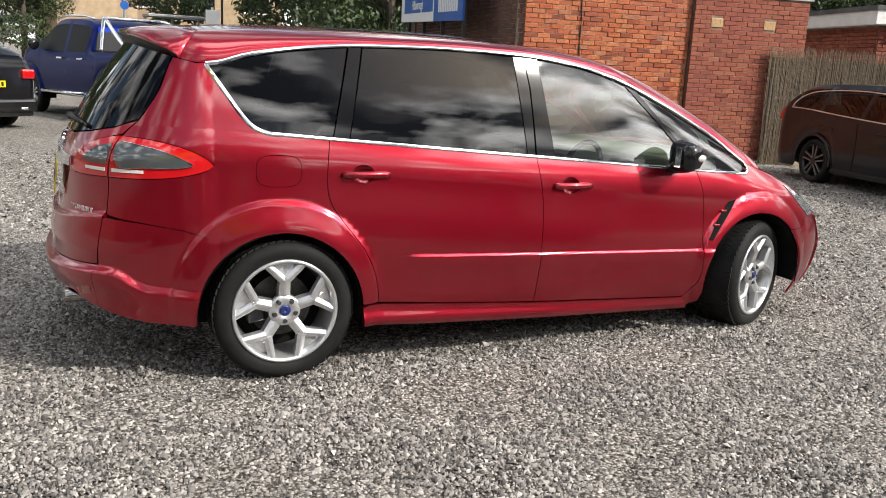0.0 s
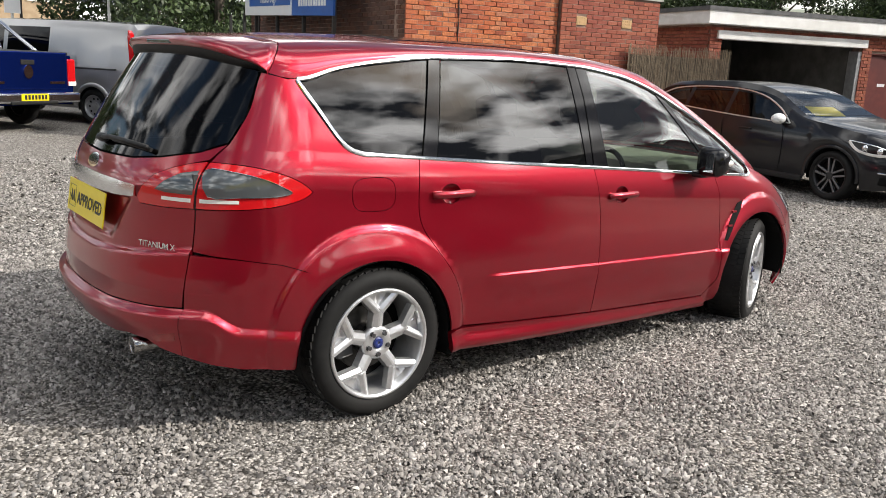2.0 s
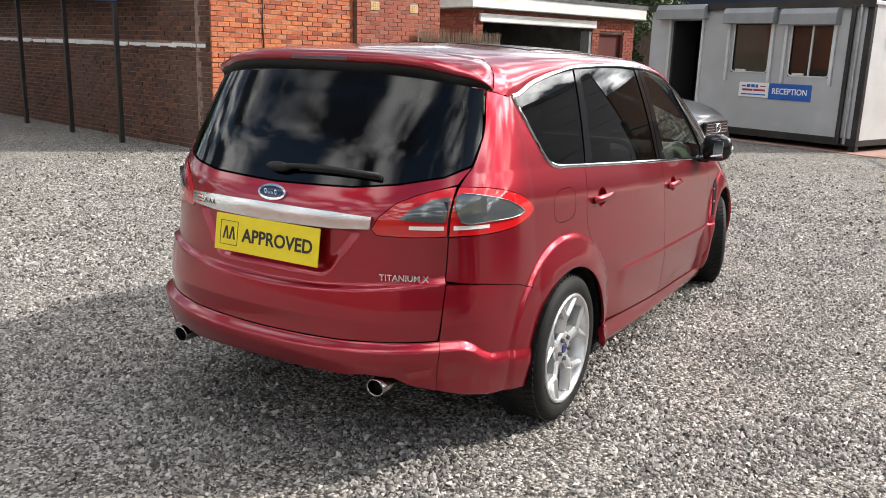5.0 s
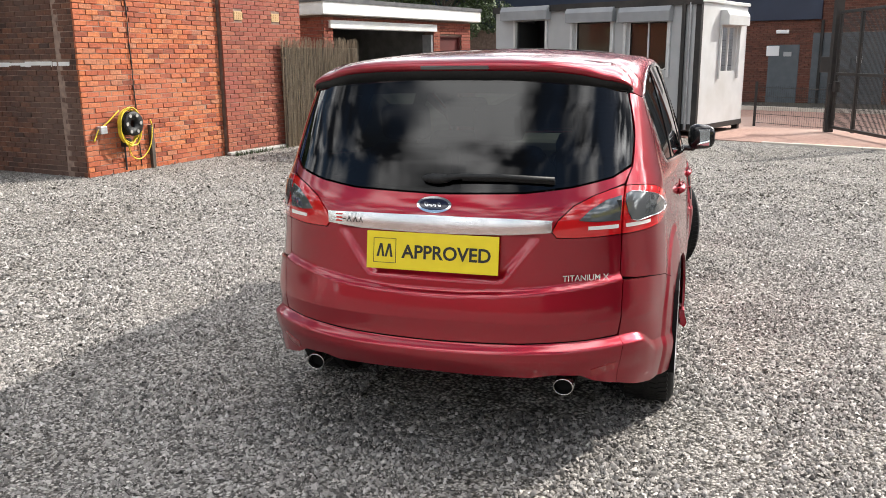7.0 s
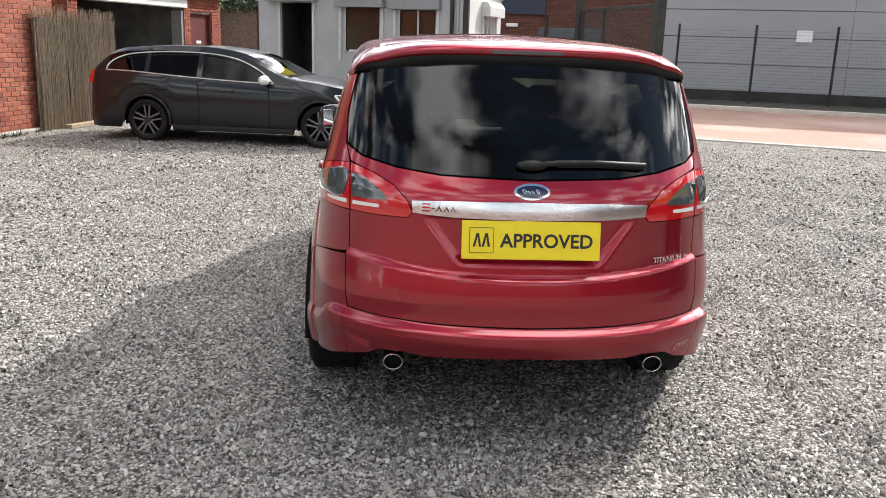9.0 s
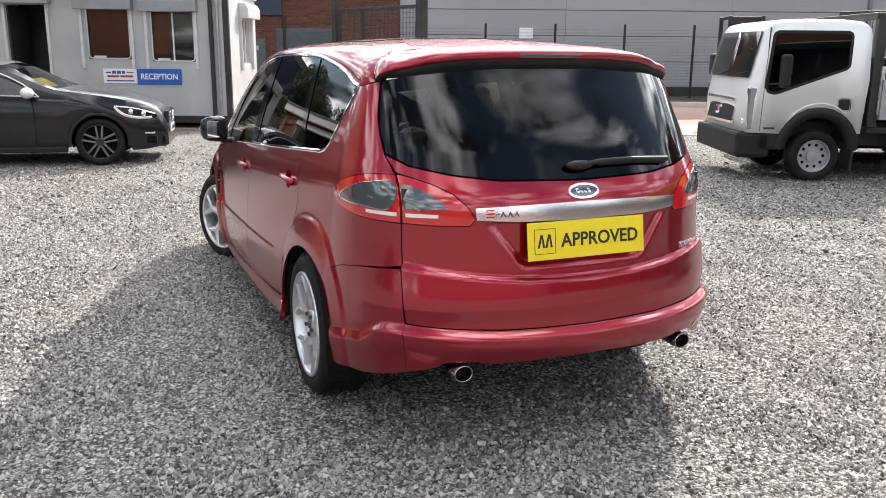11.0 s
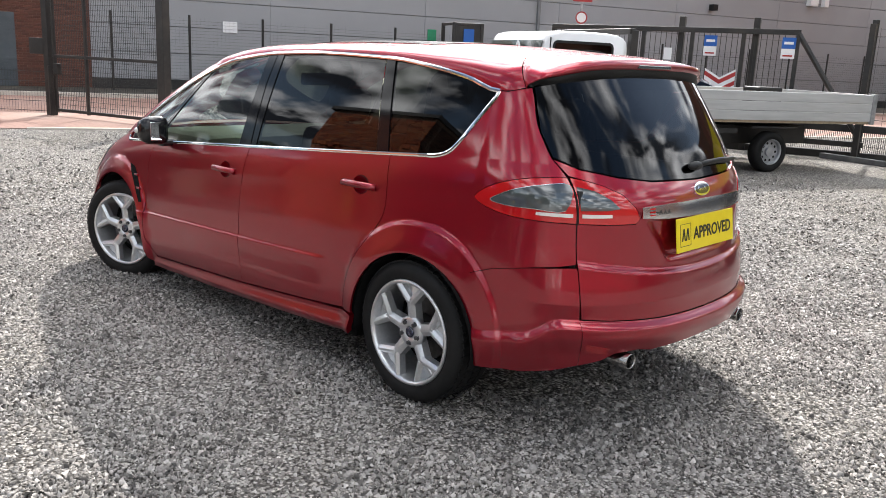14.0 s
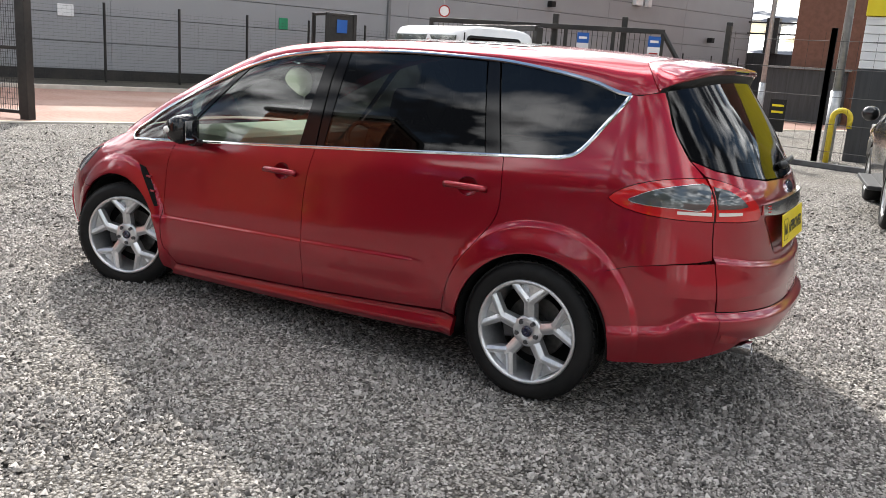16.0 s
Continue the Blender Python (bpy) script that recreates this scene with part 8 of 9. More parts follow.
    part("tow_bar", boxes((-1.10, -0.9, -0.6, -0.52, 0.24, 0.30), bevel=0.01), M["steel_black"], c)


M["trim_grey"] = noisy("dark_grey_bumper_plastic", (0.035, 0.036, 0.038), (0.05, 0.05, 0.052), 60.0, 0.6)
silver_van()


def plain_car(name, label, at, turn, paint):
    S = dict(len_r=0.85, len_f=0.85, wb=2.60, half=0.90, r=0.325, tumble=0.18, z0=0.22, round_r=0.3, pinch_r=0.15, round_f=0.8, pinch_f=0.4,
             top=[(-0.85, 0.55), (-0.82, 0.95), (-0.55, 1.32), (-0.2, 1.45), (0.7, 1.50), (1.3, 1.46), (2.2, 1.05), (3.0, 0.93), (3.4, 0.7), (3.45, 0.5)],
             belt=[(-0.8, 1.05), (1.0, 0.98), (2.2, 0.95), (3.4, 0.6)], glass=[(-0.45, 0.2, "rear_door_window"), (0.3, 1.8, "front_door_window")])
    c, S, belt, top, plan = lofted_car(name, label, at, turn, S, paint)
    add_wheels(c, S, "alloy", 5, 0.72)
    for sg in (1, -1):
        part("rear_lamp", boxes((-0.86, -0.72, sg * 0.60, sg * 0.84, 0.86, 1.02), bevel=0.03), M["lamp_red"], c)
        m = bmesh.new()
        bmesh.ops.create_uvsphere(m, u_segments=14, v_segments=8, radius=1.0, matrix=Matrix.Translation((1.75, sg * 0.97, 1.02)) @ Matrix.Diagonal((0.07, 0.10, 0.07, 1)))
        part("door_mirror", m, M[paint], c, smooth=True)
    pl = part("number_plate", boxes((-0.875, -0.85, -0.26, 0.26, 0.72, 0.83), bevel=0.003), M["yellow_plate"], c)
    for k in range(7):
        part("plate_mark", boxes((-0.878, -0.875, -0.22 + k * 0.064, -0.178 + k * 0.064, 0.74, 0.81)), M["ink"], pl)
    part("rear_bumper", boxes((-0.92, -0.72, -0.82, 0.82, 0.30, 0.52), bevel=0.05), M[paint], c)
    part("exhaust_tip", boxes((-0.94, -0.8, -0.62, -0.48, 0.33, 0.38), bevel=0.015), M["chrome"], c)
    return c


plain_car("hatchback", "black hatchback with a yellow rear plate, parked on the gravel", (-2.48, 12.1), 127.0, "black_paint")
plain_car("saloon_car", "dark grey car parked behind the flatbed truck", (5.40, -10.96), 66.0, "charcoal")


def black_suv():
    S = dict(len_r=0.60, len_f=0.80, wb=2.50, half=0.93, r=0.375, tumble=0.16, z0=0.40, round_r=0.2, pinch_r=0.1, round_f=0.5, pinch_f=0.22,
             top=[(-0.60, 0.7), (-0.58, 1.6), (-0.40, 1.80), (1.2, 1.86), (1.6, 1.80), (2.1, 1.25), (3.0, 1.14), (3.25, 0.98), (3.30, 0.7)],
             belt=[(-0.58, 1.12), (2.1, 1.10), (3.25, 0.9)], glass=[(-0.35, 0.3, "quarter_window"), (0.38, 1.0, "rear_door_window"), (1.08, 1.85, "front_door_window")])
    c, S, belt, top, plan = lofted_car("off_roader", "black off-road car with grey running boards", (-1.93, -6.28), -81.0, S, "black_paint")
    add_wheels(c, S, "alloy", 5, 0.66)
    for sg in (1, -1):
        part("running_board", boxes((0.48, 2.02, sg * 0.86, sg * 1.06, 0.36, 0.41), bevel=0.01), M["trim_grey"], c, "grey running board")
        part("headlamp", boxes((3.05, 3.28, sg * 0.60, sg * 0.90, 0.86, 1.02), bevel=0.03), M["lamp_white"], c)
        m = bmesh.new()
        bmesh.ops.create_uvsphere(m, u_segments=14, v_segments=8, radius=1.0, matrix=Matrix.Translation((1.92, sg * 1.04, 1.20)) @ Matrix.Diagonal((0.08, 0.11, 0.10, 1)))
        part("door_mirror", m, M["black_paint"], c, smooth=True)
    part("front_bumper", boxes((3.16, 3.42, -0.85, 0.85, 0.42, 0.72), bevel=0.06), M["black_paint"], c)
    part("grille", boxes((3.27, 3.33, -0.5, 0.5, 0.76, 1.0), bevel=0.02), M["chrome"], c)


black_suv()


def rounded_cab(outline, W):
    """The cab's side outline drawn across its width, with rounded shoulders and a bowed front."""
    cx = 3.3
    bm = bmesh.new()
    rows = []
    for f, k, b in ((0.0, 0.045, 0.13), (0.012, 0.022, 0.085), (0.04, 0.006, 0.05), (0.09, 0.0, 0.028), (0.2, 0.0, 0.008), (0.5, 0.0, 0.0), (0.8, 0.0, 0.008), (0.91, 0.0, 0.028), (0.96, 0.006, 0.05), (0.988, 0.022, 0.085), (1.0, 0.045, 0.13)):
        row = []
        for u, v in outline:
            reach = min(1.0, max(0.0, u - 3.95) / 0.2)
            du = b * reach if u > cx else -k * 0.5
            row.append(bm.verts.new((u - du, -W * f, v - k * min(1.0, max(0.0, v - 1.0)))))
        rows.append(row)
    n = len(outline)
    for p, q in zip(rows, rows[1:]):
        for i in range(n):
            bm.faces.new((p[i], p[(i + 1) % n], q[(i + 1) % n], q[i]))
    for cap in (rows[0], rows[-1]):
        f = bm.faces.new(cap)
        bmesh.ops.triangulate(bm, faces=[f])
    bmesh.ops.recalc_face_normals(bm, faces=bm.faces[:])
    return bm


def flatbed_truck():
    t = thing("flatbed_truck", "white cab flatbed truck with grey aluminium dropsides", "truck", at=(2.83, -9.735, 0), turn=66.0)
    # x ahead from near the rear axle; its left flank, towards the yard, lies at y = 0
    W = 1.85
    AX_F, AX_R = 3.33, -0.18
    white = M["truck_white"]
    cab = [(2.78, 0.62), (2.74, 1.30), (2.77, 1.90), (2.79, 1.97), (2.84, 2.02), (2.92, 2.05), (3.1, 2.068), (3.5, 2.075), (3.86, 2.062), (4.00, 2.03), (4.07, 1.98), (4.11, 1.90), (4.24, 1.28), (4.28, 1.05), (4.29, 0.62), (3.80, 0.61), (3.74, 0.74), (3.62, 0.86), (3.48, 0.93), (3.33, 0.95), (3.14, 0.92), (2.99, 0.80), (2.92, 0.62)]
    part("cab", rounded_cab(cab, W), white, t, "white cab", smooth=True)
    win = [(3.93, 1.885), (3.09, 1.885), (3.062, 1.873), (3.05, 1.845), (3.05, 1.50), (3.055, 1.475), (3.08, 1.455), (3.88, 1.15), (3.93, 1.14), (3.985, 1.155), (4.01, 1.20), (4.008, 1.25), (3.965, 1.85), (3.955, 1.873)]
    # black seal, also backing the whole pane as the unlit cab inside
    part("window_seal", prism(inset(win, -0.016), 0.004, -0.01, 0.0), M["trim_black"], t)
    part("door_window", prism(win, 0.008, -0.01, 0.0), M["glass_dark"], t)
    front = lambda y, z: (4.11 + (1.90 - z) * 0.21 - 0.035 * abs((y + W / 2) / (W / 2)) ** 6 - 0.03 * abs((y + W / 2) / (W / 2)) ** 2, y, z)
    pane = [(-0.13, 1.89), (-0.12, 1.33), (-0.20, 1.30), (-W + 0.20, 1.30), (-W + 0.12, 1.33), (-W + 0.13, 1.89), (-W + 0.22, 1.92), (-0.22, 1.92)]
    # dark sheet added behind the windscreen as the unlit inside of the solid cab
    for nm, mt, o in (("screen_surround", "cabin_dark", 0.022), ("windscreen", "glass_screen", 0.040)):
        net = bmesh.new()
        rows = []
        for k in range(9):
            z = 1.31 + 0.60 * k / 8
            rows.append([net.verts.new(Vector(front(-0.12 - (W - 0.24) * i / 14, z)) + Vector((o, 0, 0.005))) for i in range(15)])
        for p, q in zip(rows, rows[1:]):
            for i in range(14):
                net.faces.new((p[i], p[i + 1], q[i + 1], q[i]))
        part(nm, net, M[mt], t, smooth=True)
    card = boxes((-0.30, 0.30, -0.10, 0.10, -0.002, 0.002))
    lay = Matrix.Translation(Vector(front(-0.78, 1.58)) + Vector((0.030, 0, 0.004))) @ Matrix(((0, 0, 1, 0), (1, 0, 0, 0), (0, 1, 0, 0), (0, 0, 0, 1))) @ pose(0, 0, 0, -12, 0, 58)
    card.transform(lay)
    cd = part("sale_card", card, M["sign_white"], t, "white card with red lettering")
    words("lettering", "SOLD", 0.17, M["sign_red"], cd, lay @ Matrix.Translation((0, -0.005, 0.003)), 0.001, 0.004, width=0.50)
    for y0 in (-0.55, -1.25):
        part("wiper", tube([Vector(front(y0, 1.33)) + Vector((0.045, 0, 0)), Vector(front(y0 + 0.42, 1.40)) + Vector((0.05, 0, 0))], 0.010, 6), M["trim_black"], t)
    part("door_shut_line", prism([(4.030, 1.96), (4.040, 1.96), (4.070, 0.64), (4.060, 0.64)], 0.0, -0.02, 0.0), M["trim_black"], t)
    part("arch_crease", tube([(AX_F + 0.47 * math.cos(radians(a)), 0.002, 0.52 + 0.47 * math.sin(radians(a))) for a in range(35, 140, 7)], 0.008, 6), white, t, smooth=True)
    grille = sheet([(-0.42, 0.74), (-W + 0.42, 0.74), (-W + 0.38, 0.98), (-0.38, 0.98)], front, 0.06, gap=0, thick=0, out=0.0)
    grille.transform(Matrix.Translation((-0.03, 0, 0)))
    part("grille", grille, M["trim_black"], t)
    for z in (0.70, 1.00):
        part("grille_bar", boxes((4.20, 4.305, -W + 0.36, -0.36, z, z + 0.05), bevel=0.012), M["satin_chrome"], t)
    part("cab_badge", boxes((4.30, 4.315, -W / 2 - 0.08, -W / 2 + 0.08, 0.80, 0.92), bevel=0.03), M["chrome"], t)
    part("bumper", boxes((3.90, 4.34, -W + 0.02, -0.02, 0.30, 0.63), bevel=0.05), M["trim_black"], t)
    for x0, x1 in ((2.80, 2.94), (3.74, 4.1)):
        part("lower_trim", boxes((x0, x1, -W + 0.02, -0.02, 0.40, 0.615), bevel=0.02), M["trim_black"], t)
    for sg, y in ((1, 0.0), (-1, -W)):
        shell = [(y - sg * 0.005, 0.66), (y - sg * 0.30, 0.66), (y - sg * 0.31, 0.80), (y - sg * 0.19, 1.02), (y - sg * 0.09, 1.20), (y - sg * 0.005, 1.18)]
        lamp = part("headlamp", prism(shell, 4.09, 4.225, 0.01, "x"), M["lamp_clear"], t)
        for z, r in ((0.76, 0.065), (0.93, 0.045)):
            bl = bmesh.new()
            bmesh.ops.create_uvsphere(bl, u_segments=14, v_segments=8, radius=r, matrix=Matrix.Translation((4.20, y - sg * 0.15, z)))
            part("reflector", bl, M["chrome"], lamp, smooth=True)
    part("door_badge", boxes((3.88, 4.02, -0.002, 0.006, 0.665, 0.690)), M["ink"], t)
    part("air_intake", boxes((2.96, 3.12, -0.02, 0.008, 0.90, 1.06), bevel=0.03), M["trim_black"], t)
    mi = part("door_mirror", boxes((3.84, 3.94, 0.12, 0.30, 1.20, 1.62), bevel=0.03), M["trim_black"], t)
    part("mirror_arm", tube([(4.03, 0.0, 1.22), (3.93, 0.16, 1.24)], 0.014, 6), M["trim_black"], mi)
    part("mirror_glass", boxes((3.832, 3.838, 0.14, 0.28, 1.36, 1.56)), M["chrome"], mi)
    part("door_mirror", boxes((4.04, 4.14, -W - 0.30, -W - 0.12, 1.30, 1.62), bevel=0.03), M["trim_black"], t)
    ar = bmesh.new()
    prev = None
    for a in range(0, 181, 12):
        ca, sa = math.cos(radians(a)), math.sin(radians(a))
        row = [ar.verts.new((AX_F + q * ca, yy, 0.42 + q * sa)) for q, yy in ((0.40, -0.3), (0.40, 0.012), (0.52, 0.010), (0.54, -0.03))]
        if prev:
            for k in range(3):
                ar.faces.new((prev[k], prev[k + 1], row[k + 1], row[k]))
        prev = row
    part("wheel_arch", ar, M["trim_black"], t, smooth=True)
    # a low cab roof
    for ch in t.children:
        if ch.type == "MESH" and not ch.name.startswith("sale_card"):
            for v in ch.data.vertices:
                if v.co.z > 1.0:
                    v.co.z = 1.0 + (v.co.z - 1.0) * 0.95
    part("chassis", boxes((-1.3, 4.2, -1.35, -0.5, 0.42, 0.72)), M["steel_black"], t)
    part("under_box", boxes((0.95, 2.2, -0.62, -0.20, 0.34, 0.70), bevel=0.02), M["steel_black"], t)
    part("mud_flap", boxes((2.83, 2.86, -0.36, -0.06, 0.14, 0.55)), M["steel_black"], t)
    part("side_guard", boxes((0.55, 2.7, -0.10, -0.05, 0.62, 0.70), bevel=0.01), M["steel_black"], t)
    part("mudguard", boxes((AX_R - 0.48, AX_R + 0.48, -0.42, -0.02, 0.70, 0.74), bevel=0.02), M["steel_black"], t)
    for x in (AX_R, AX_F):
        for left in (True, False):
            road_wheel(t, x, -0.14 if left else -W + 0.14, 0.325, 0.21, left, "galv", 0, 0.0, 0.64)
    part("deck", boxes((-2.15, 2.62, -W - 0.05, 0.05, 0.80, 0.86)), M["timber"], t)
    for x0, x1, y0, y1 in ((-2.15, 2.62, 0.03, 0.07), (-2.15, 2.62, -W - 0.07, -W - 0.03)):
        for k in range(3):
            part("dropside_plank", boxes((x0, x1, y0, y1, 0.84 + k * 0.150, 0.985 + k * 0.150), bevel=0.008), M["alu"], t)
    for k in range(3):
        part("tailboard_plank", boxes((-2.20, -2.16, -W - 0.05, 0.05, 0.84 + k * 0.150, 0.985 + k * 0.150), bevel=0.008), M["alu"], t)
        part("headboard_plank", boxes((2.60, 2.64, -W - 0.05, 0.05, 0.86 + k * 0.2, 1.05 + k * 0.2), bevel=0.006), M["alu"], t)
    for x in (-2.16, 2.58):
        part("corner_post", boxes((x - 0.04, x + 0.05, 0.02, 0.09, 0.80, 1.30), bevel=0.006), M["galv"], t)
    part("dropside_latch", boxes((2.50, 2.545, 0.07, 0.10, 1.02, 1.24), bevel=0.008), M["trim_black"], t)
    for y in (-0.03, -W + 0.03):
        part("ladder_rack_post", boxes((2.62, 2.74, y - 0.05, y + 0.05, 0.7, 2.08), bevel=0.008), M["steel_black"], t)
    part("ladder_rack_bar", boxes((2.66, 2.76, -W, 0.0, 2.02, 2.10), bevel=0.008), M["steel_black"], t)
    part("ladder_rack_bar", boxes((2.68, 2.74, -W, 0.0, 1.50, 1.56), bevel=0.008), M["steel_black"], t)
    chest = tagged(part("load_box", boxes((1.62, 2.52, -0.70, -0.14, 0.86, 1.50), bevel=0.015), M["trim_black"]), "black steel tool box on the truck bed", "tool box")
    part("lid", boxes((1.60, 2.54, -0.72, -0.12, 1.50, 1.56), bevel=0.012), M["trim_black"], chest)
    part("catch", boxes((2.22, 2.30, -0.135, -0.125, 1.30, 1.36), bevel=0.003), M["galv"], chest)
    chest.matrix_world = t.matrix_world.copy()
    tagged(part("load_roll", boxes((-0.7, -0.2, -0.9, -0.5, 0.86, 1.34), bevel=0.03), M["trim_black"]), "black bundle on the truck bed", "bundle").matrix_world = t.matrix_world.copy()
    return t


M["alu"] = noisy("weathered_aluminium", (0.44, 0.44, 0.43), (0.52, 0.52, 0.51), 6.0, 0.5, 0.25, stretch=(0.3, 1, 3))
flatbed_truck()

# ---- beyond the yard ----


def far_block():
    b = thing("brick_office", "brown brick works building with grey shutters and a navy fascia", "building")
    m, L = frame_of((28.0, 3.0), (24.35, -8.3))
    at = lambda s: L - s

    def add(name, bm, mat, label="", parent=b):
        bm.transform(m)
        return part(name, bm, M[mat], parent, label)
    add("wall", boxes((-8, L, 0.03, 8, 0, 6.0)), "mortar")
    add("pier", boxes((L - 0.01, L + 0.5, 0.02, 0.5, 0, 6.0)), "brick_far")
    add("fascia", boxes((-8, at(3.9), -0.10, -0.002, 2.72, 5.6), bevel=0.01), "navy_panel", "dark navy fascia panel")
    dr = add("door", boxes((at(5.45), at(4.50), -0.02, 0.0, 0.05, 1.95), bevel=0.006), "door_grey", "grey steel door")
    sh = add("shutter", boxes((at(4.12), at(2.0), -0.012, 0.0, 0.08, 2.30)), "door_grey", "slatted grey steel doors")
    for k in range(22):
        if 1.0 < 0.12 + k * 0.098 < 1.42:
            continue
        add("slat", boxes((at(4.08), at(3.10), -0.035, -0.012, 0.12 + k * 0.098, 0.185 + k * 0.098)), "door_grey", "", sh)
        add("slat", boxes((at(3.02), at(2.04), -0.035, -0.012, 0.12 + k * 0.098, 0.185 + k * 0.098)), "door_grey", "", sh)
    add("meter_box", boxes((at(3.3), at(2.95), -0.16, -0.035, 1.15, 1.5), bevel=0.01), "door_grey")
    add("notice", boxes((at(2.80), at(2.64), -0.05, -0.03, 1.36, 1.58)), "cabin_white")
    for a, z0, z1, mt in ((5.52, 1.60, 1.92, "sign_white"), (4.98, 1.58, 1.72, "cabin_grey")):
        add("notice", boxes((at(a), at(a - (0.40 if mt == "sign_white" else 0.25)), -0.05, -0.03, z0, z1)), mt)
    add("wall_light", boxes((at(5.25), at(4.85), -0.10, -0.03, 2.30, 2.42), bevel=0.02), "sign_white")
    add("drainpipe", tube([(at(3.85), -0.08, 0.05), (at(3.85), -0.08, 2.7)], 0.05, 8), "steel_black")
    return b, m, L


M["navy_panel"] = noisy("navy_panel", (0.012, 0.020, 0.045), (0.016, 0.026, 0.055), 2.0, 0.5)
M["door_grey"] = noisy("blue_grey_door_paint", (0.065, 0.08, 0.09), (0.085, 0.10, 0.115), 5.0, 0.5)
fb, FM, FL = far_block()


def sliding_gate():
    """The long black gate and posts behind the flatbed."""
    gt = thing("sliding_gate", "long black steel sliding gate with blue and white notices", "gate")
    a, b = Vector((8.75, -11.9)), Vector((2.55, -13.6))
    m, L = frame_of(tuple(a), tuple(b))

    def add(name, bm, mat="steel_black", label=""):
        bm.transform(m)
        return part(name, bm, M[mat], gt, label)
    for z in (0.25, 2.30):
        add("rail", boxes((0, L - 1.4, -0.05, 0.05, z, z + 0.10), bevel=0.006))
    for i in range(6):
        x = i * (L - 1.4) / 5
        add("stile", boxes((x - 0.04, x + 0.04, -0.04, 0.04, 0.25, 2.4), bevel=0.005))
    br = tube([(L - 1.4, 0, 2.33), (L - 0.05, 0, 0.35)], 0.05, 8)
    add("brace", br)
    add("rail", boxes((L - 1.4, L, -0.05, 0.05, 0.25, 0.35), bevel=0.006))
    bars = bmesh.new()
    n = int((L - 1.5) / 0.11)
    for i in range(n):
        x = 0.06 + i * 0.11
        cyl(bars, (x, 0, 0.3), (x, 0, 2.34), 0.006, n=4, caps=False)
    add("bar_infill", bars)
    add("ground_beam", boxes((1.5, L + 0.5, 0.14, 0.30, 0.0, 0.14), bevel=0.01))
    add("ground_beam", boxes((1.5, L + 0.5, 0.16, 0.24, 0.52, 0.66), bevel=0.01))
    low = bmesh.new()
    for i in range(int((L - 1.0) / 0.034)):
        cyl(low, (1.5 + i * 0.034, 0.20, 0.10), (1.5 + i * 0.034, 0.20, 0.56), 0.0065, n=3, caps=False)
    add("mesh_infill", low)
    for s in (2.75, 4.22, L - 0.1):
        add("guide_post", boxes((s - 0.06, s + 0.06, 0.12, 0.26, 0.0, 2.62), bevel=0.008))
    for s in (3.40, 4.88):
        add("notice", boxes((s - 0.125, s + 0.125, -0.075, -0.06, 2.04, 2.25)), "sign_blue", "blue notice")
        add("notice", boxes((s - 0.125, s + 0.125, -0.075, -0.06, 1.85, 2.035)), "sign_white", "white notice")
        add("notice_mark", boxes((s - 0.09, s + 0.09, -0.08, -0.075, 1.89, 1.92)), "sign_red")
        add("notice_mark", boxes((s - 0.085, s + 0.085, -0.08, -0.075, 2.12, 2.17)), "sign_white")
    # chevron board: red and white chevrons meeting in the middle
    for k in range(4):
        for side in (-1, 1):
            z = 1.08 + k * 0.088
            c = 3.65
            q = [(c, z), (c + side * 0.30, z + 0.17), (c + side * 0.30, z + 0.214), (c, z + 0.044)]
            add("chevron", prism(q, -0.075, -0.06), "sign_red" if k % 2 else "sign_white")
            q2 = [(c, z + 0.044), (c + side * 0.30, z + 0.214), (c + side * 0.30, z + 0.258), (c, z + 0.088)]
            add("chevron", prism(q2, -0.075, -0.06), "sign_white" if k % 2 else "sign_red")
    add("notice", boxes((2.48, 2.64, -0.075, -0.06, 1.74, 1.98)), "sign_white", "white notice")
    # the dark steel cage by the cab
    fr = thing("steel_cage", "dark steel storage cage standing beside the gate", "cage", at=(11.56, -11.96, 0), turn=-28.0)
    for x in (-0.42, 0.42):
        for y in (-0.35, 0.35):
            part("post", boxes((x - 0.04, x + 0.04, y - 0.04, y + 0.04, 0, 2.40), bevel=0.008), M["steel_black"], fr)
    for z in (0.15, 1.3, 2.33):
        for y in (-0.35, 0.35):
            part("rail", boxes((-0.38, 0.38, y - 0.03, y + 0.03, z, z + 0.06), bevel=0.006), M["steel_black"], fr)
        part("rail", boxes((-0.45, -0.39, -0.31, 0.31, z, z + 0.06), bevel=0.006), M["steel_black"], fr)
    part("panel", boxes((-0.38, 0.38, -0.337, -0.32, 0.2, 2.33)), M["clad_core"], fr)
    part("panel", boxes((-0.43, -0.415, -0.31, 0.31, 0.2, 2.33)), M["steel_black"], fr)
    part("notice", boxes((-0.465, -0.452, -0.14, 0.12, 1.95, 2.25)), M["sign_blue"], fr)


sliding_gate()


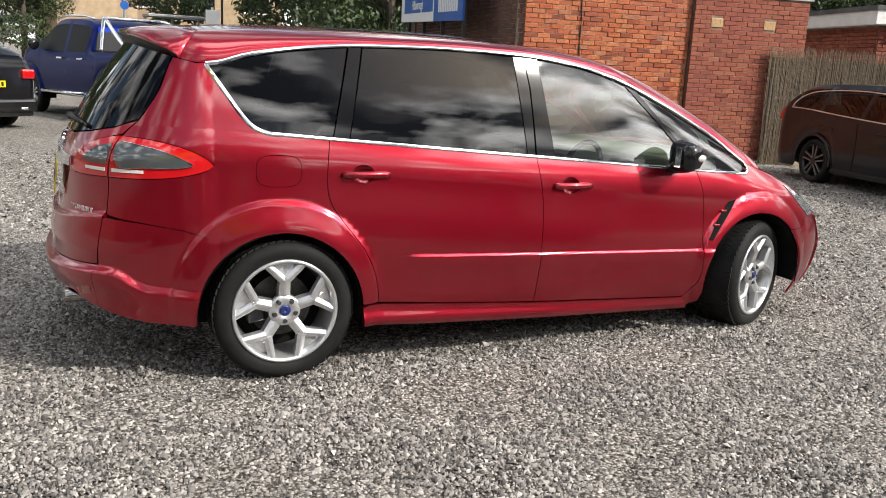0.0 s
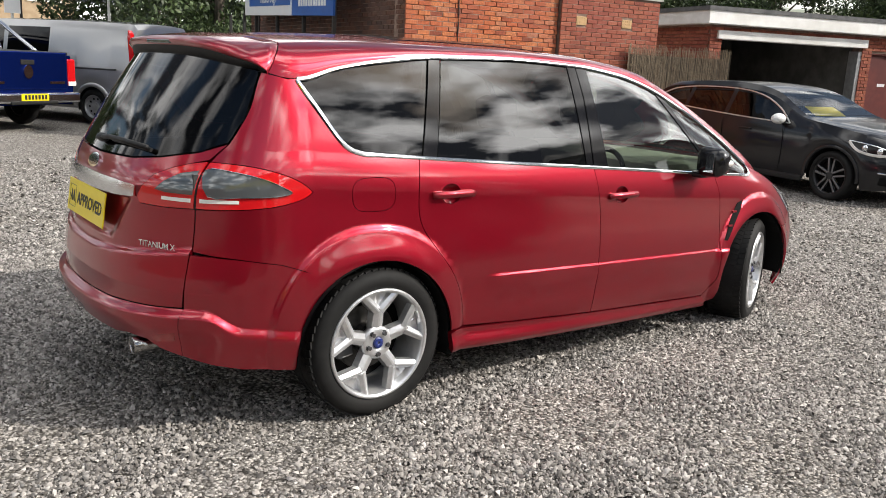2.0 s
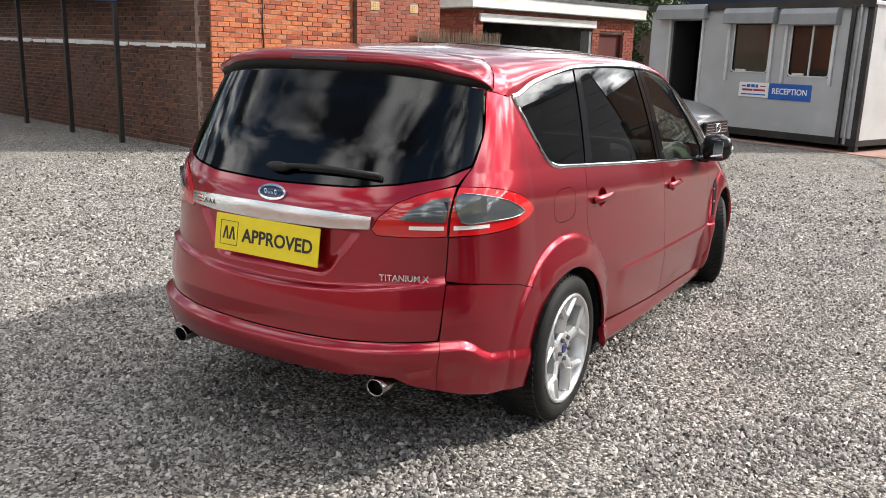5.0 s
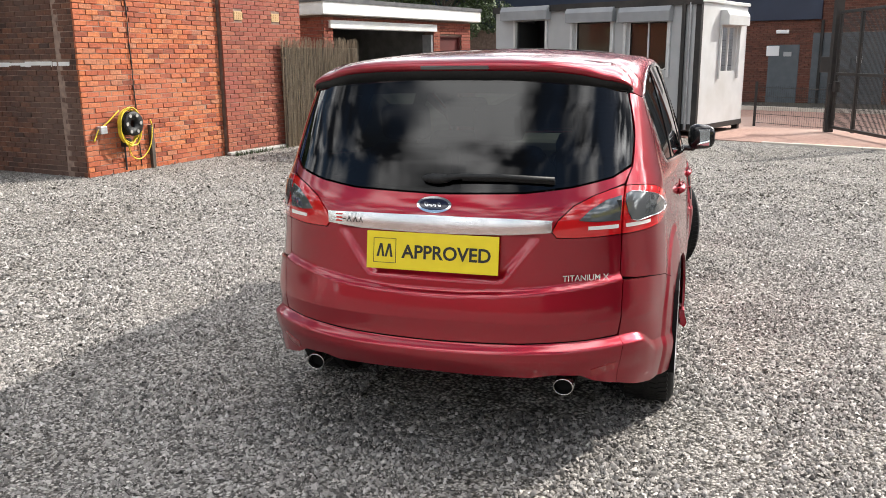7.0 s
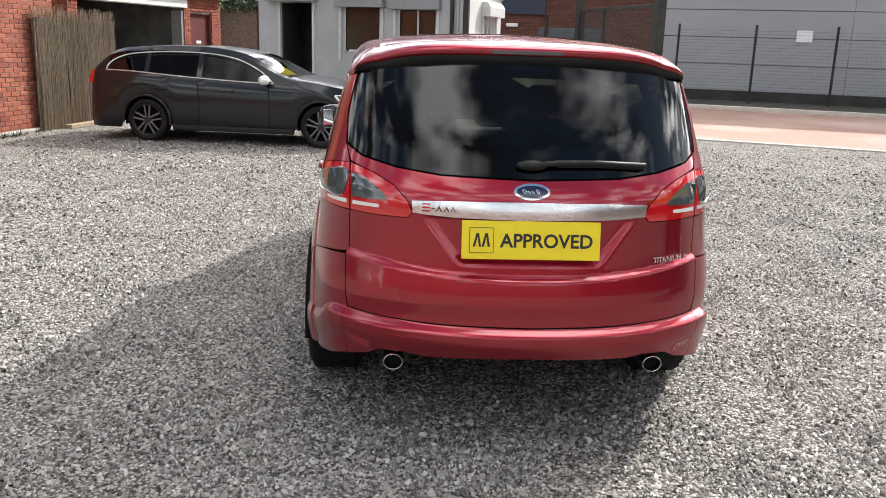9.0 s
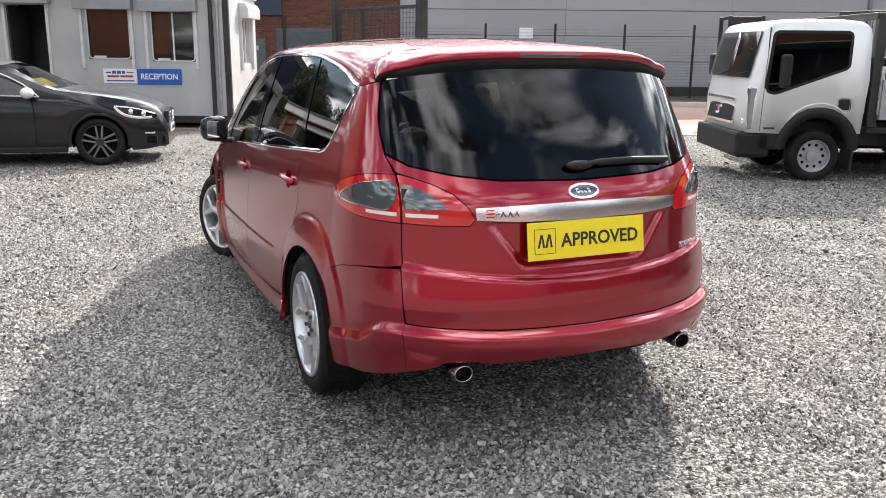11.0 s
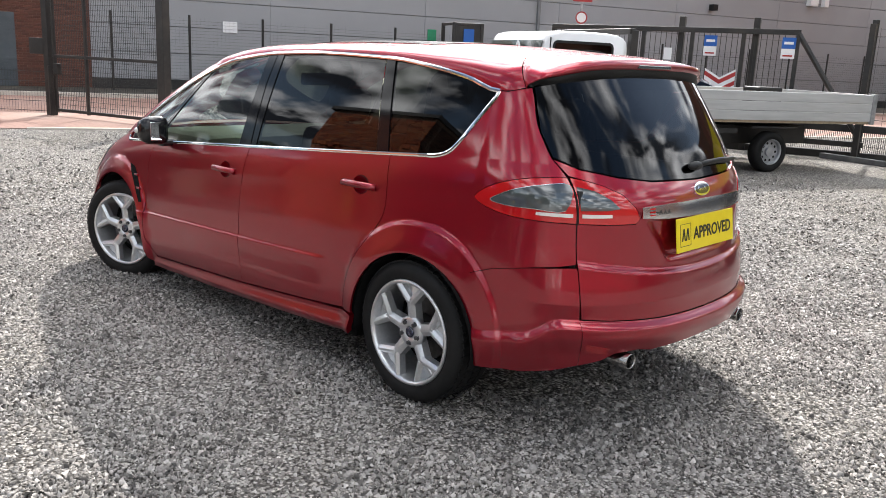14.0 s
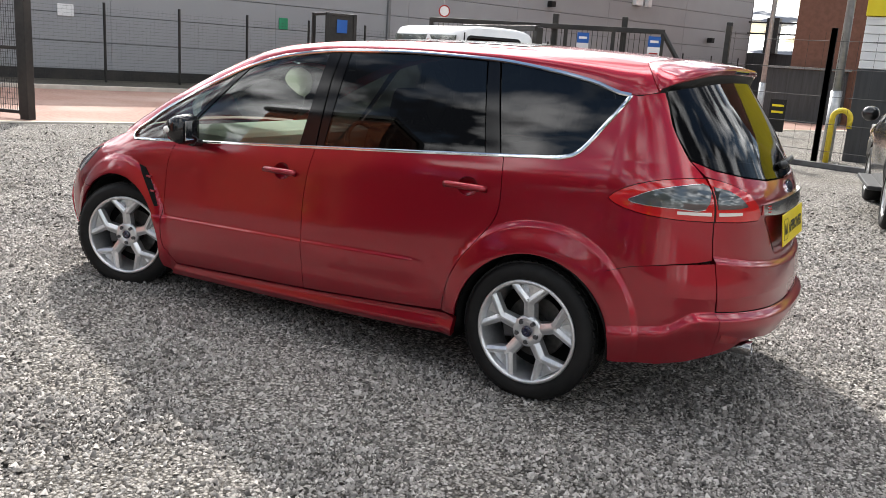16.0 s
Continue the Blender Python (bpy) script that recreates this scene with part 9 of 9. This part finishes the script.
def sign_pole(name, at, h, plates, label):
    p = thing(name, label, "sign", at=(at[0], at[1], 0))
    bm = bmesh.new()
    cyl(bm, (0, 0, 0), (0, 0, h), 0.035, n=12)
    part("pole", bm, M["galv"], p)
    for kind, z, w, hh, mt in plates:
        d = Vector((-0.75, 0.66, 0))
        if kind == "round":
            for r, mm, o in ((w, "sign_red", 0.045), (w * 0.78, "sign_white", 0.052)):
                c = bmesh.new()
                cyl(c, d * o + Vector((0, 0, z)), d * (o + 0.006) + Vector((0, 0, z)), r, n=28)
                part("disc", c, M[mm], p)
        else:
            bm = boxes((-w / 2, w / 2, -0.052, -0.045, z - hh / 2, z + hh / 2))
            bm.transform(pose(0, 0, 0, 0, 0, math.degrees(math.atan2(d.y, d.x)) + 90))
            part("plate", bm, M[mt], p)
            for k in (-1, 1):
                bm = boxes((-w * 0.36, w * 0.36, -0.056, -0.052, z + k * hh * 0.17 - 0.03, z + k * hh * 0.17 + 0.03))
                bm.transform(pose(0, 0, 0, 0, 0, math.degrees(math.atan2(d.y, d.x)) + 90))
                part("plate_mark", bm, M["sign_white"], p)


sign_pole("road_sign", (11.4, -16.7), 4.1, (("plate", 3.62, 0.55, 0.72, "sign_red"), ("round", 2.83, 0.17, 0, "")), "red plate and round road sign on a grey pole")


# things past the warehouse's far corner
def lamp_post(at, h, label, lean=0.0):
    p = thing("lamp_post", label, "lamp post", at=(at[0], at[1], 0))
    bm = bmesh.new()
    cyl(bm, (0, 0, 0), (0, 0, 1.4), 0.11, n=14)
    cyl(bm, (0, 0, 1.4), (lean, 0, h), 0.085, 0.06, n=14)
    part("column", bm, M["galv"], p, smooth=True)
    part("lantern", boxes((-0.15, 0.6, -0.12, 0.12, h - 0.05, h + 0.08), bevel=0.03), M["galv"], p)


lamp_post((4.2, -26.0), 9.0, "tall grey steel lamp post")
lamp_post((0.55, -14.25), 8.0, "slim grey lighting column")


def end_buildings():
    c = thing("brick_works", "tall dark brown brick works building", "building")
    bm = boxes((-9.0, 4.06, -42.0, -30.0, 0, 12))
    part("wall", bm, M["brick_far_plain"], c)
    y = thing("trade_unit", "trade unit with yellow fascia, white cladding and dark base", "building")
    f = lambda d, mt, nm: part(nm, boxes(d, bevel=0.01), M[mt], y)
    f((-12.0, 0.28, -15.6, -14.6, 0.0, 1.86), "shed_dark", "base_wall")
    for k in range(6):
        f((-12.0, 0.27, -15.55, -14.62, 1.87 + k * 0.17, 2.03 + k * 0.17), "sign_white", "cladding_board")
    f((-12.0, 0.29, -15.6, -14.56, 2.89, 4.6), "sign_yellow", "fascia")
    f((-0.40, -0.05, -14.56, -14.54, 3.02, 3.10), "ink", "fascia_mark")
    pl = thing("plant_frame", "dark industrial plant and low sheds beyond the road", "shed")
    for d, mt in (((4.2, 13.0, -48.0, -46.0, 0.0, 2.9), "shed_dark"), ((7.45, 8.1, -46.0, -45.2, 2.9, 4.8), "steel_black"), ((2.0, 4.9, -29.9, -29.6, 0.0, 1.95), "shed_dark"), ((1.9, 5.0, -29.9, -29.5, 1.97, 2.05), "galv_panel"), ((5.0, 11.0, -45.5, -45.4, 3.9, 3.98), "steel_black"), ((5.0, 11.0, -45.5, -45.4, 4.5, 4.58), "steel_black")):
        part("shed_wall", boxes(d), M[mt], pl)
    bo = thing("hoop_bollard", "yellow hooped steel bollard", "bollard", at=(0.34, -13.85, 0))
    pts = [(0.16, 0, 0)] + [(0.16, 0, 0.85)] + [(0.16 * math.cos(a), 0, 0.88 + 0.16 * math.sin(a)) for a in [math.pi * i / 10 for i in range(11)]] + [(-0.16, 0, 0.7)]
    part("hoop", tube(pts, 0.055, 12), M["hose_yellow"], bo, smooth=True)
    sg = thing("yard_sign", "black yard board with yellow lettering bars", "sign", at=(2.75, -21.0, 0))
    part("board", boxes((-0.22, 0.22, -0.02, 0.02, 0.1, 1.0)), M["trim_black"], sg)
    for z in (0.62, 0.80):
        part("board_mark", boxes((-0.16, 0.16, 0.02, 0.026, z, z + 0.06)), M["sign_yellow"], sg)


M["shed_dark"] = noisy("slate_grey_sheet", (0.035, 0.037, 0.040), (0.055, 0.057, 0.060), 3.0, 0.7, stretch=(4, 4, 0.3))
M["brick_far_plain"] = noisy("dark_brown_brick", (0.14, 0.065, 0.045), (0.18, 0.085, 0.06), 6.0, 0.9, bump=0.004, bump_scale=30)
M["galv_panel"] = noisy("ribbed_grey_sheet", (0.20, 0.20, 0.20), (0.27, 0.27, 0.26), 2.0, 0.5, 0.3, stretch=(8, 8, 0.2))
end_buildings()
mesh_fence("yard_fence", [(2.6, -13.35), (0.58, -12.75), (-6.0, -11.2)], 2.45, "black wire fence on tall posts at the yard edge", 2.4, 0.3, (0.3, 0.8, 1.3, 1.8, 2.3), 0.05)
# this edging takes a dark colour in place of the shade by the fence
ke = boxes((0, 9, -0.08, 0.08, 0, 0.10), bevel=0.01)
ke.transform(pose(3.2, -13.4, 0, 0, 0, 163))
tagged(part("kerb", ke, M["felt"]), "concrete edging under the yard fence, coloured dark for shade", "kerb", kind="structure")


# trees
def leaf_cloud(rng, centers, count, size):
    verts, faces = [], []
    for _ in range(count):
        c, r = rng.choice(centers)
        while True:
            d = Vector((rng.uniform(-1, 1), rng.uniform(-1, 1), rng.uniform(-1, 1)))
            if 0.35 < d.length < 1:
                break
        p = c + Vector((d.x * r, d.y * r, d.z * r * 0.8))
        n = Vector((rng.uniform(-1, 1), rng.uniform(-1, 1), rng.uniform(-0.3, 1))).normalized()
        u = n.orthogonal().normalized()
        u = Matrix.Rotation(rng.uniform(0, 6.28), 3, n) @ u
        w = n.cross(u)
        s = size * rng.uniform(0.6, 1.3)
        k = len(verts)
        verts += [tuple(p - u * s), tuple(p + w * s * 0.45), tuple(p + u * s), tuple(p - w * s * 0.45)]
        faces.append((k, k + 1, k + 2, k + 3))
    me = bpy.data.meshes.new("leaves")
    me.from_pydata(verts, [], faces)
    me.update()
    return me


def make_tree(seed, h, spread, leaves, size, label):
    rng = random.Random(seed)
    t = thing("tree", label, "tree", "trees beyond the yard")
    bm = bmesh.new()
    cyl(bm, (0, 0, -0.1), (0.1, 0.05, h * 0.45), h * 0.028, h * 0.018, 10)
    cyl(bm, (0.1, 0.05, h * 0.45), (0.0, 0.1, h * 0.9), h * 0.018, 0.03, 8)
    centers = []
    for k in range(15):
        a, z = rng.uniform(0, 6.28), rng.uniform(0.28, 0.95) * h
        reach = spread * (1 - 0.55 * abs(z / h - 0.55)) * rng.uniform(0.45, 1.0)
        e = Vector((math.cos(a) * reach, math.sin(a) * reach, z))
        cyl(bm, (0.08, 0.05, z * 0.72), tuple(e), h * 0.008, 0.012, 6)
        centers.append((e, spread * rng.uniform(0.28, 0.48)))
    centers.append((Vector((0, 0, h * 0.9)), spread * 0.4))
    part("trunk", bm, M["bark"], t)
    part("crown", leaf_cloud(rng, centers, leaves, size), M["leaf"], t)
    return t


tree_a = make_tree(11, 9.0, 3.6, 20000, 0.11, "broad leafy green tree behind the yard")
tree_b = make_tree(12, 11.0, 4.2, 20000, 0.125, "tall dense green tree along the street")
tree_a.matrix_world = pose(11.2, 27.0, 0, 0, 0, 20)
tree_b.matrix_world = pose(10.8, 33.0, 0, 0, 0, 0)
for i, (src, x, y, a, s) in enumerate(((tree_a, 14.0, 24.0, 100, 1.0), (tree_b, 11.0, 36.0, 80, 1.1), (tree_a, 4.6, 44.0, 200, 0.9), (tree_b, -2.2, 36.0, 30, 0.55), (tree_a, -5.5, 33.0, 280, 0.6), (tree_b, 9.6, 23.2, 60, 0.75), (tree_a, 9.3, 25.0, 190, 0.7), (tree_b, -5.5, 42.0, 150, 1.0), (tree_a, -13.0, 36.0, 60, 1.0), (tree_b, -19.0, 44.0, 10, 1.1), (tree_a, -2.0, 58.0, 10, 1.2), (tree_b, 24.0, 12.0, 50, 0.55), (tree_a, 21.5, 15.5, 140, 0.62), (tree_b, 30.0, 9.0, 220, 0.6), (tree_a, 24.5, 7.6, 300, 0.55), (tree_a, 19.5, 13.0, 20, 0.55))):
    cp = copy_thing(src, pose(x, y, 0, 0, 0, a))
    cp.scale = (s, s, s)


def hedge():
    rng = random.Random(20)
    cs = [(Vector((x, y, z)), 0.8) for x, y in ((9.4, 20.2), (8.9, 20.6), (9.4, 21.5), (8.8, 23.0), (9.8, 24.5), (8.6, 25.5), (9.2, 26.5), (-9.5, 31.5), (-12.0, 31.0), (-7.0, 32.0), (-15, 30.5), (-4.5, 32.5)) for z in (0.5, 1.3, 1.9)]
    tagged(part("shrubs", leaf_cloud(rng, cs, 30000, 0.065), M["leaf"]), "overgrown green shrubs along the street", "shrubs", kind="stuff")


hedge()


def street_scene():
    rl = thing("white_railing", "white painted railing and low wall along the street", "railing")
    a, b = Vector((-16, 25.0)), Vector((-4.2, 27.5))
    m, L = frame_of(tuple(a), tuple(b))
    for z in (0.55, 1.0, 1.45):
        bm = tube([(0, 0, z), (L, 0, z)], 0.035, 6)
        bm.transform(m)
        part("rail", bm, M["white_paint"], rl)
    for i in range(9):
        bm = boxes((i * L / 8 - 0.04, i * L / 8 + 0.04, -0.04, 0.04, 0, 1.5))
        bm.transform(m)
        part("post", bm, M["white_paint"], rl)
    w = boxes((0, L, 0.4, 0.6, 0, 0.9))
    w.transform(m)
    part("low_wall", w, M["concrete"], rl)
    for nm, at, turn, (w, d, h), mt, lab in (("stone_house", (1.6, 56), 10, (5, 8, 7), "sandstone", "sandstone terraced house across the street"), ("pale_tower", (11.0, 82), 5, (6, 6, 24), "pale_glass", "pale blue glazed tower block far off"), ("shop_row", (7.0, 62), -8, (16, 8, 6.5), "sandstone", "row of pale stone shops across the street"), ("stone_house", (-16.0, 50), 5, (9, 8, 7), "sandstone", "sandstone terraced house across the street")):
        hs = thing(nm, lab, "building", at=(at[0], at[1], 0), turn=turn)
        part("wall", boxes((-w / 2, w / 2, 0, d, 0, h)), M[mt], hs)
        roof = prism([(-w / 2 - 0.3, h), (w / 2 + 0.3, h), (w / 2 + 0.3, h + 0.1), (0, h + (2.4 if h < 10 else 0.3)), (-w / 2 - 0.3, h + 0.1)], -0.3, d + 0.3)
        part("roof", roof, M["felt"], hs)
        nx, nz = (4, 2) if h < 10 else (5, 9)
        for i in range(nx):
            for k in range(nz):
                x, z = -w / 2 + (i + 0.5) * w / nx, (k + 0.35) * h / nz
                wd = part("window", boxes((x - w / nx * 0.25, x + w / nx * 0.25, -0.04, 0.0, z, z + h / nz * 0.45)), M["gloss_black"], hs)
                part("window_sill", boxes((x - w / nx * 0.28, x + w / nx * 0.28, -0.09, 0.0, z - 0.12, z)), M["white_paint"], wd)
    st = boxes((-60, 60, 0, 9, -0.04, 0.02))
    st.transform(pose(0, 33, 0, 0, 0, 6))
    tagged(part("street", st, M["asphalt"]), "grey asphalt street beyond the yard", "street", kind="structure")
    sh = thing("bus_shelter", "grey bus shelter roof on posts", "bus shelter", at=(4.05, 36.5, 0), turn=4)
    part("roof", boxes((-1.3, 1.3, -0.8, 0.8, 2.82, 2.95), bevel=0.03), M["galv"], sh)
    for x in (-1.2, 0, 1.2):
        part("post", boxes((x - 0.05, x + 0.05, 0.6, 0.7, 0, 2.82)), M["galv"], sh)
    for x, y, h, lab, mt in ((1.33, 28.2, 3.1, "blue round road sign on a post", "sign_blue"), (5.4, 32.0, 4.6, "black street post with a small board", "steel_black"), (8.2, 30.5, 6.5, "white pole at the street edge", "white_paint"), (10.4, 33.0, 7.5, "pale grey street lighting column", "galv"), (4.6, 29.5, 3.1, "white street notice board on a post", "white_paint")):
        ps = thing("street_post", lab, "post", at=(x, y, 0))
        bm = bmesh.new()
        cyl(bm, (0, 0, 0), (0, 0, h), 0.05, n=10)
        part("pole", bm, M["galv" if mt == "sign_blue" else mt], ps)
        if mt == "sign_blue":
            c = bmesh.new()
            cyl(c, (0, -0.06, h - 0.2), (0, -0.05, h - 0.2), 0.15, n=24)
            part("disc", c, M["sign_blue"], ps)
        elif h < 5:
            part("board", boxes((-0.26, 0.26, -0.08, -0.05, h - 0.62, h - 0.1)), M["sign_white" if mt == "white_paint" else "steel_black"], ps)


M["sandstone"] = noisy("sandstone", (0.36, 0.26, 0.16), (0.46, 0.35, 0.23), 2.5, 0.9, bump=0.004, c3=(0.26, 0.20, 0.14), big=0.4)
M["pale_glass"] = noisy("pale_blue_cladding", (0.42, 0.58, 0.66), (0.50, 0.66, 0.74), 0.4, 0.3)
M["asphalt"] = noisy("asphalt", (0.045, 0.045, 0.047), (0.065, 0.064, 0.063), 30.0, 0.9, bump=0.002)
street_scene()

# unseen brick walls, added to close the horizon behind the walk and beside it
def closing():
    for nm, p, q, h, mt, lab in (("wall_west", (-26, 30), (-30, -12), 3.2, "brick_far_plain", "unseen brown brick wall added to close the west side"), ("wall_south", (-30, -12), (-14, -26), 5.0, "brick_far_plain", "unseen brown brick wall added to close the south side")):
        m, L = frame_of(p, q)
        bm = boxes((0, L, 0, 0.35, 0, h))
        bm.transform(m)
        tagged(part(nm, bm, M[mt]), lab, "wall", kind="structure")


closing()

# ---- single bricks, last of all ----
brickwork(bb, BM1 @ Matrix.Translation((-0.03, 0, 0)), BL1 + 0.03, 0.0, 4.55, M["brick_front"], 1, 300, skew=0.008)
brickwork(bb, BM2 @ Matrix.Translation((0.04, 0, 0)), BL2 - 0.04, 0.0, 2.78, M["brick_side"], 2, 300, holes=[(0.32, 0.54, 2.27, 2.44), (1.33, 1.55, 2.27, 2.44)])
brickwork(bb, BM3, BL3, 0.0, 4.5, M["brick_old"], 3, 300, single_from=BL3 - 1.6, holes=[(0.6, BL3 - 0.13, 1.55, 1.60)])
brickwork(gg, GM @ Matrix.Translation((0.5, 0.03, 0)), GL - 0.5, 0.0, 2.58, M["brick_side"], 4, 200, holes=[(0.30, 4.20, 0.0, 2.42), (4.48, 5.50, 0.0, 2.22)], skew=0.003)
gm_left = GM @ Matrix.Translation((0.5, 5.0, 0)) @ pose(0, 0, 0, 0, 0, -90)
brickwork(gg, gm_left, 4.97, 0.0, 2.58, M["brick_side"], 5, 0, skew=0.003)
brickwork(fb, FM @ Matrix.Translation((-3.0, 0.03, 0)), FL + 3.0, 0.0, 3.3, M["brick_far"], 6, 0, holes=[(FL + 3 - 5.45, FL + 3 - 4.5, 0.0, 1.95), (FL + 3 - 4.12, FL + 3 - 2.0, 0.0, 2.30)], skew=0.002)
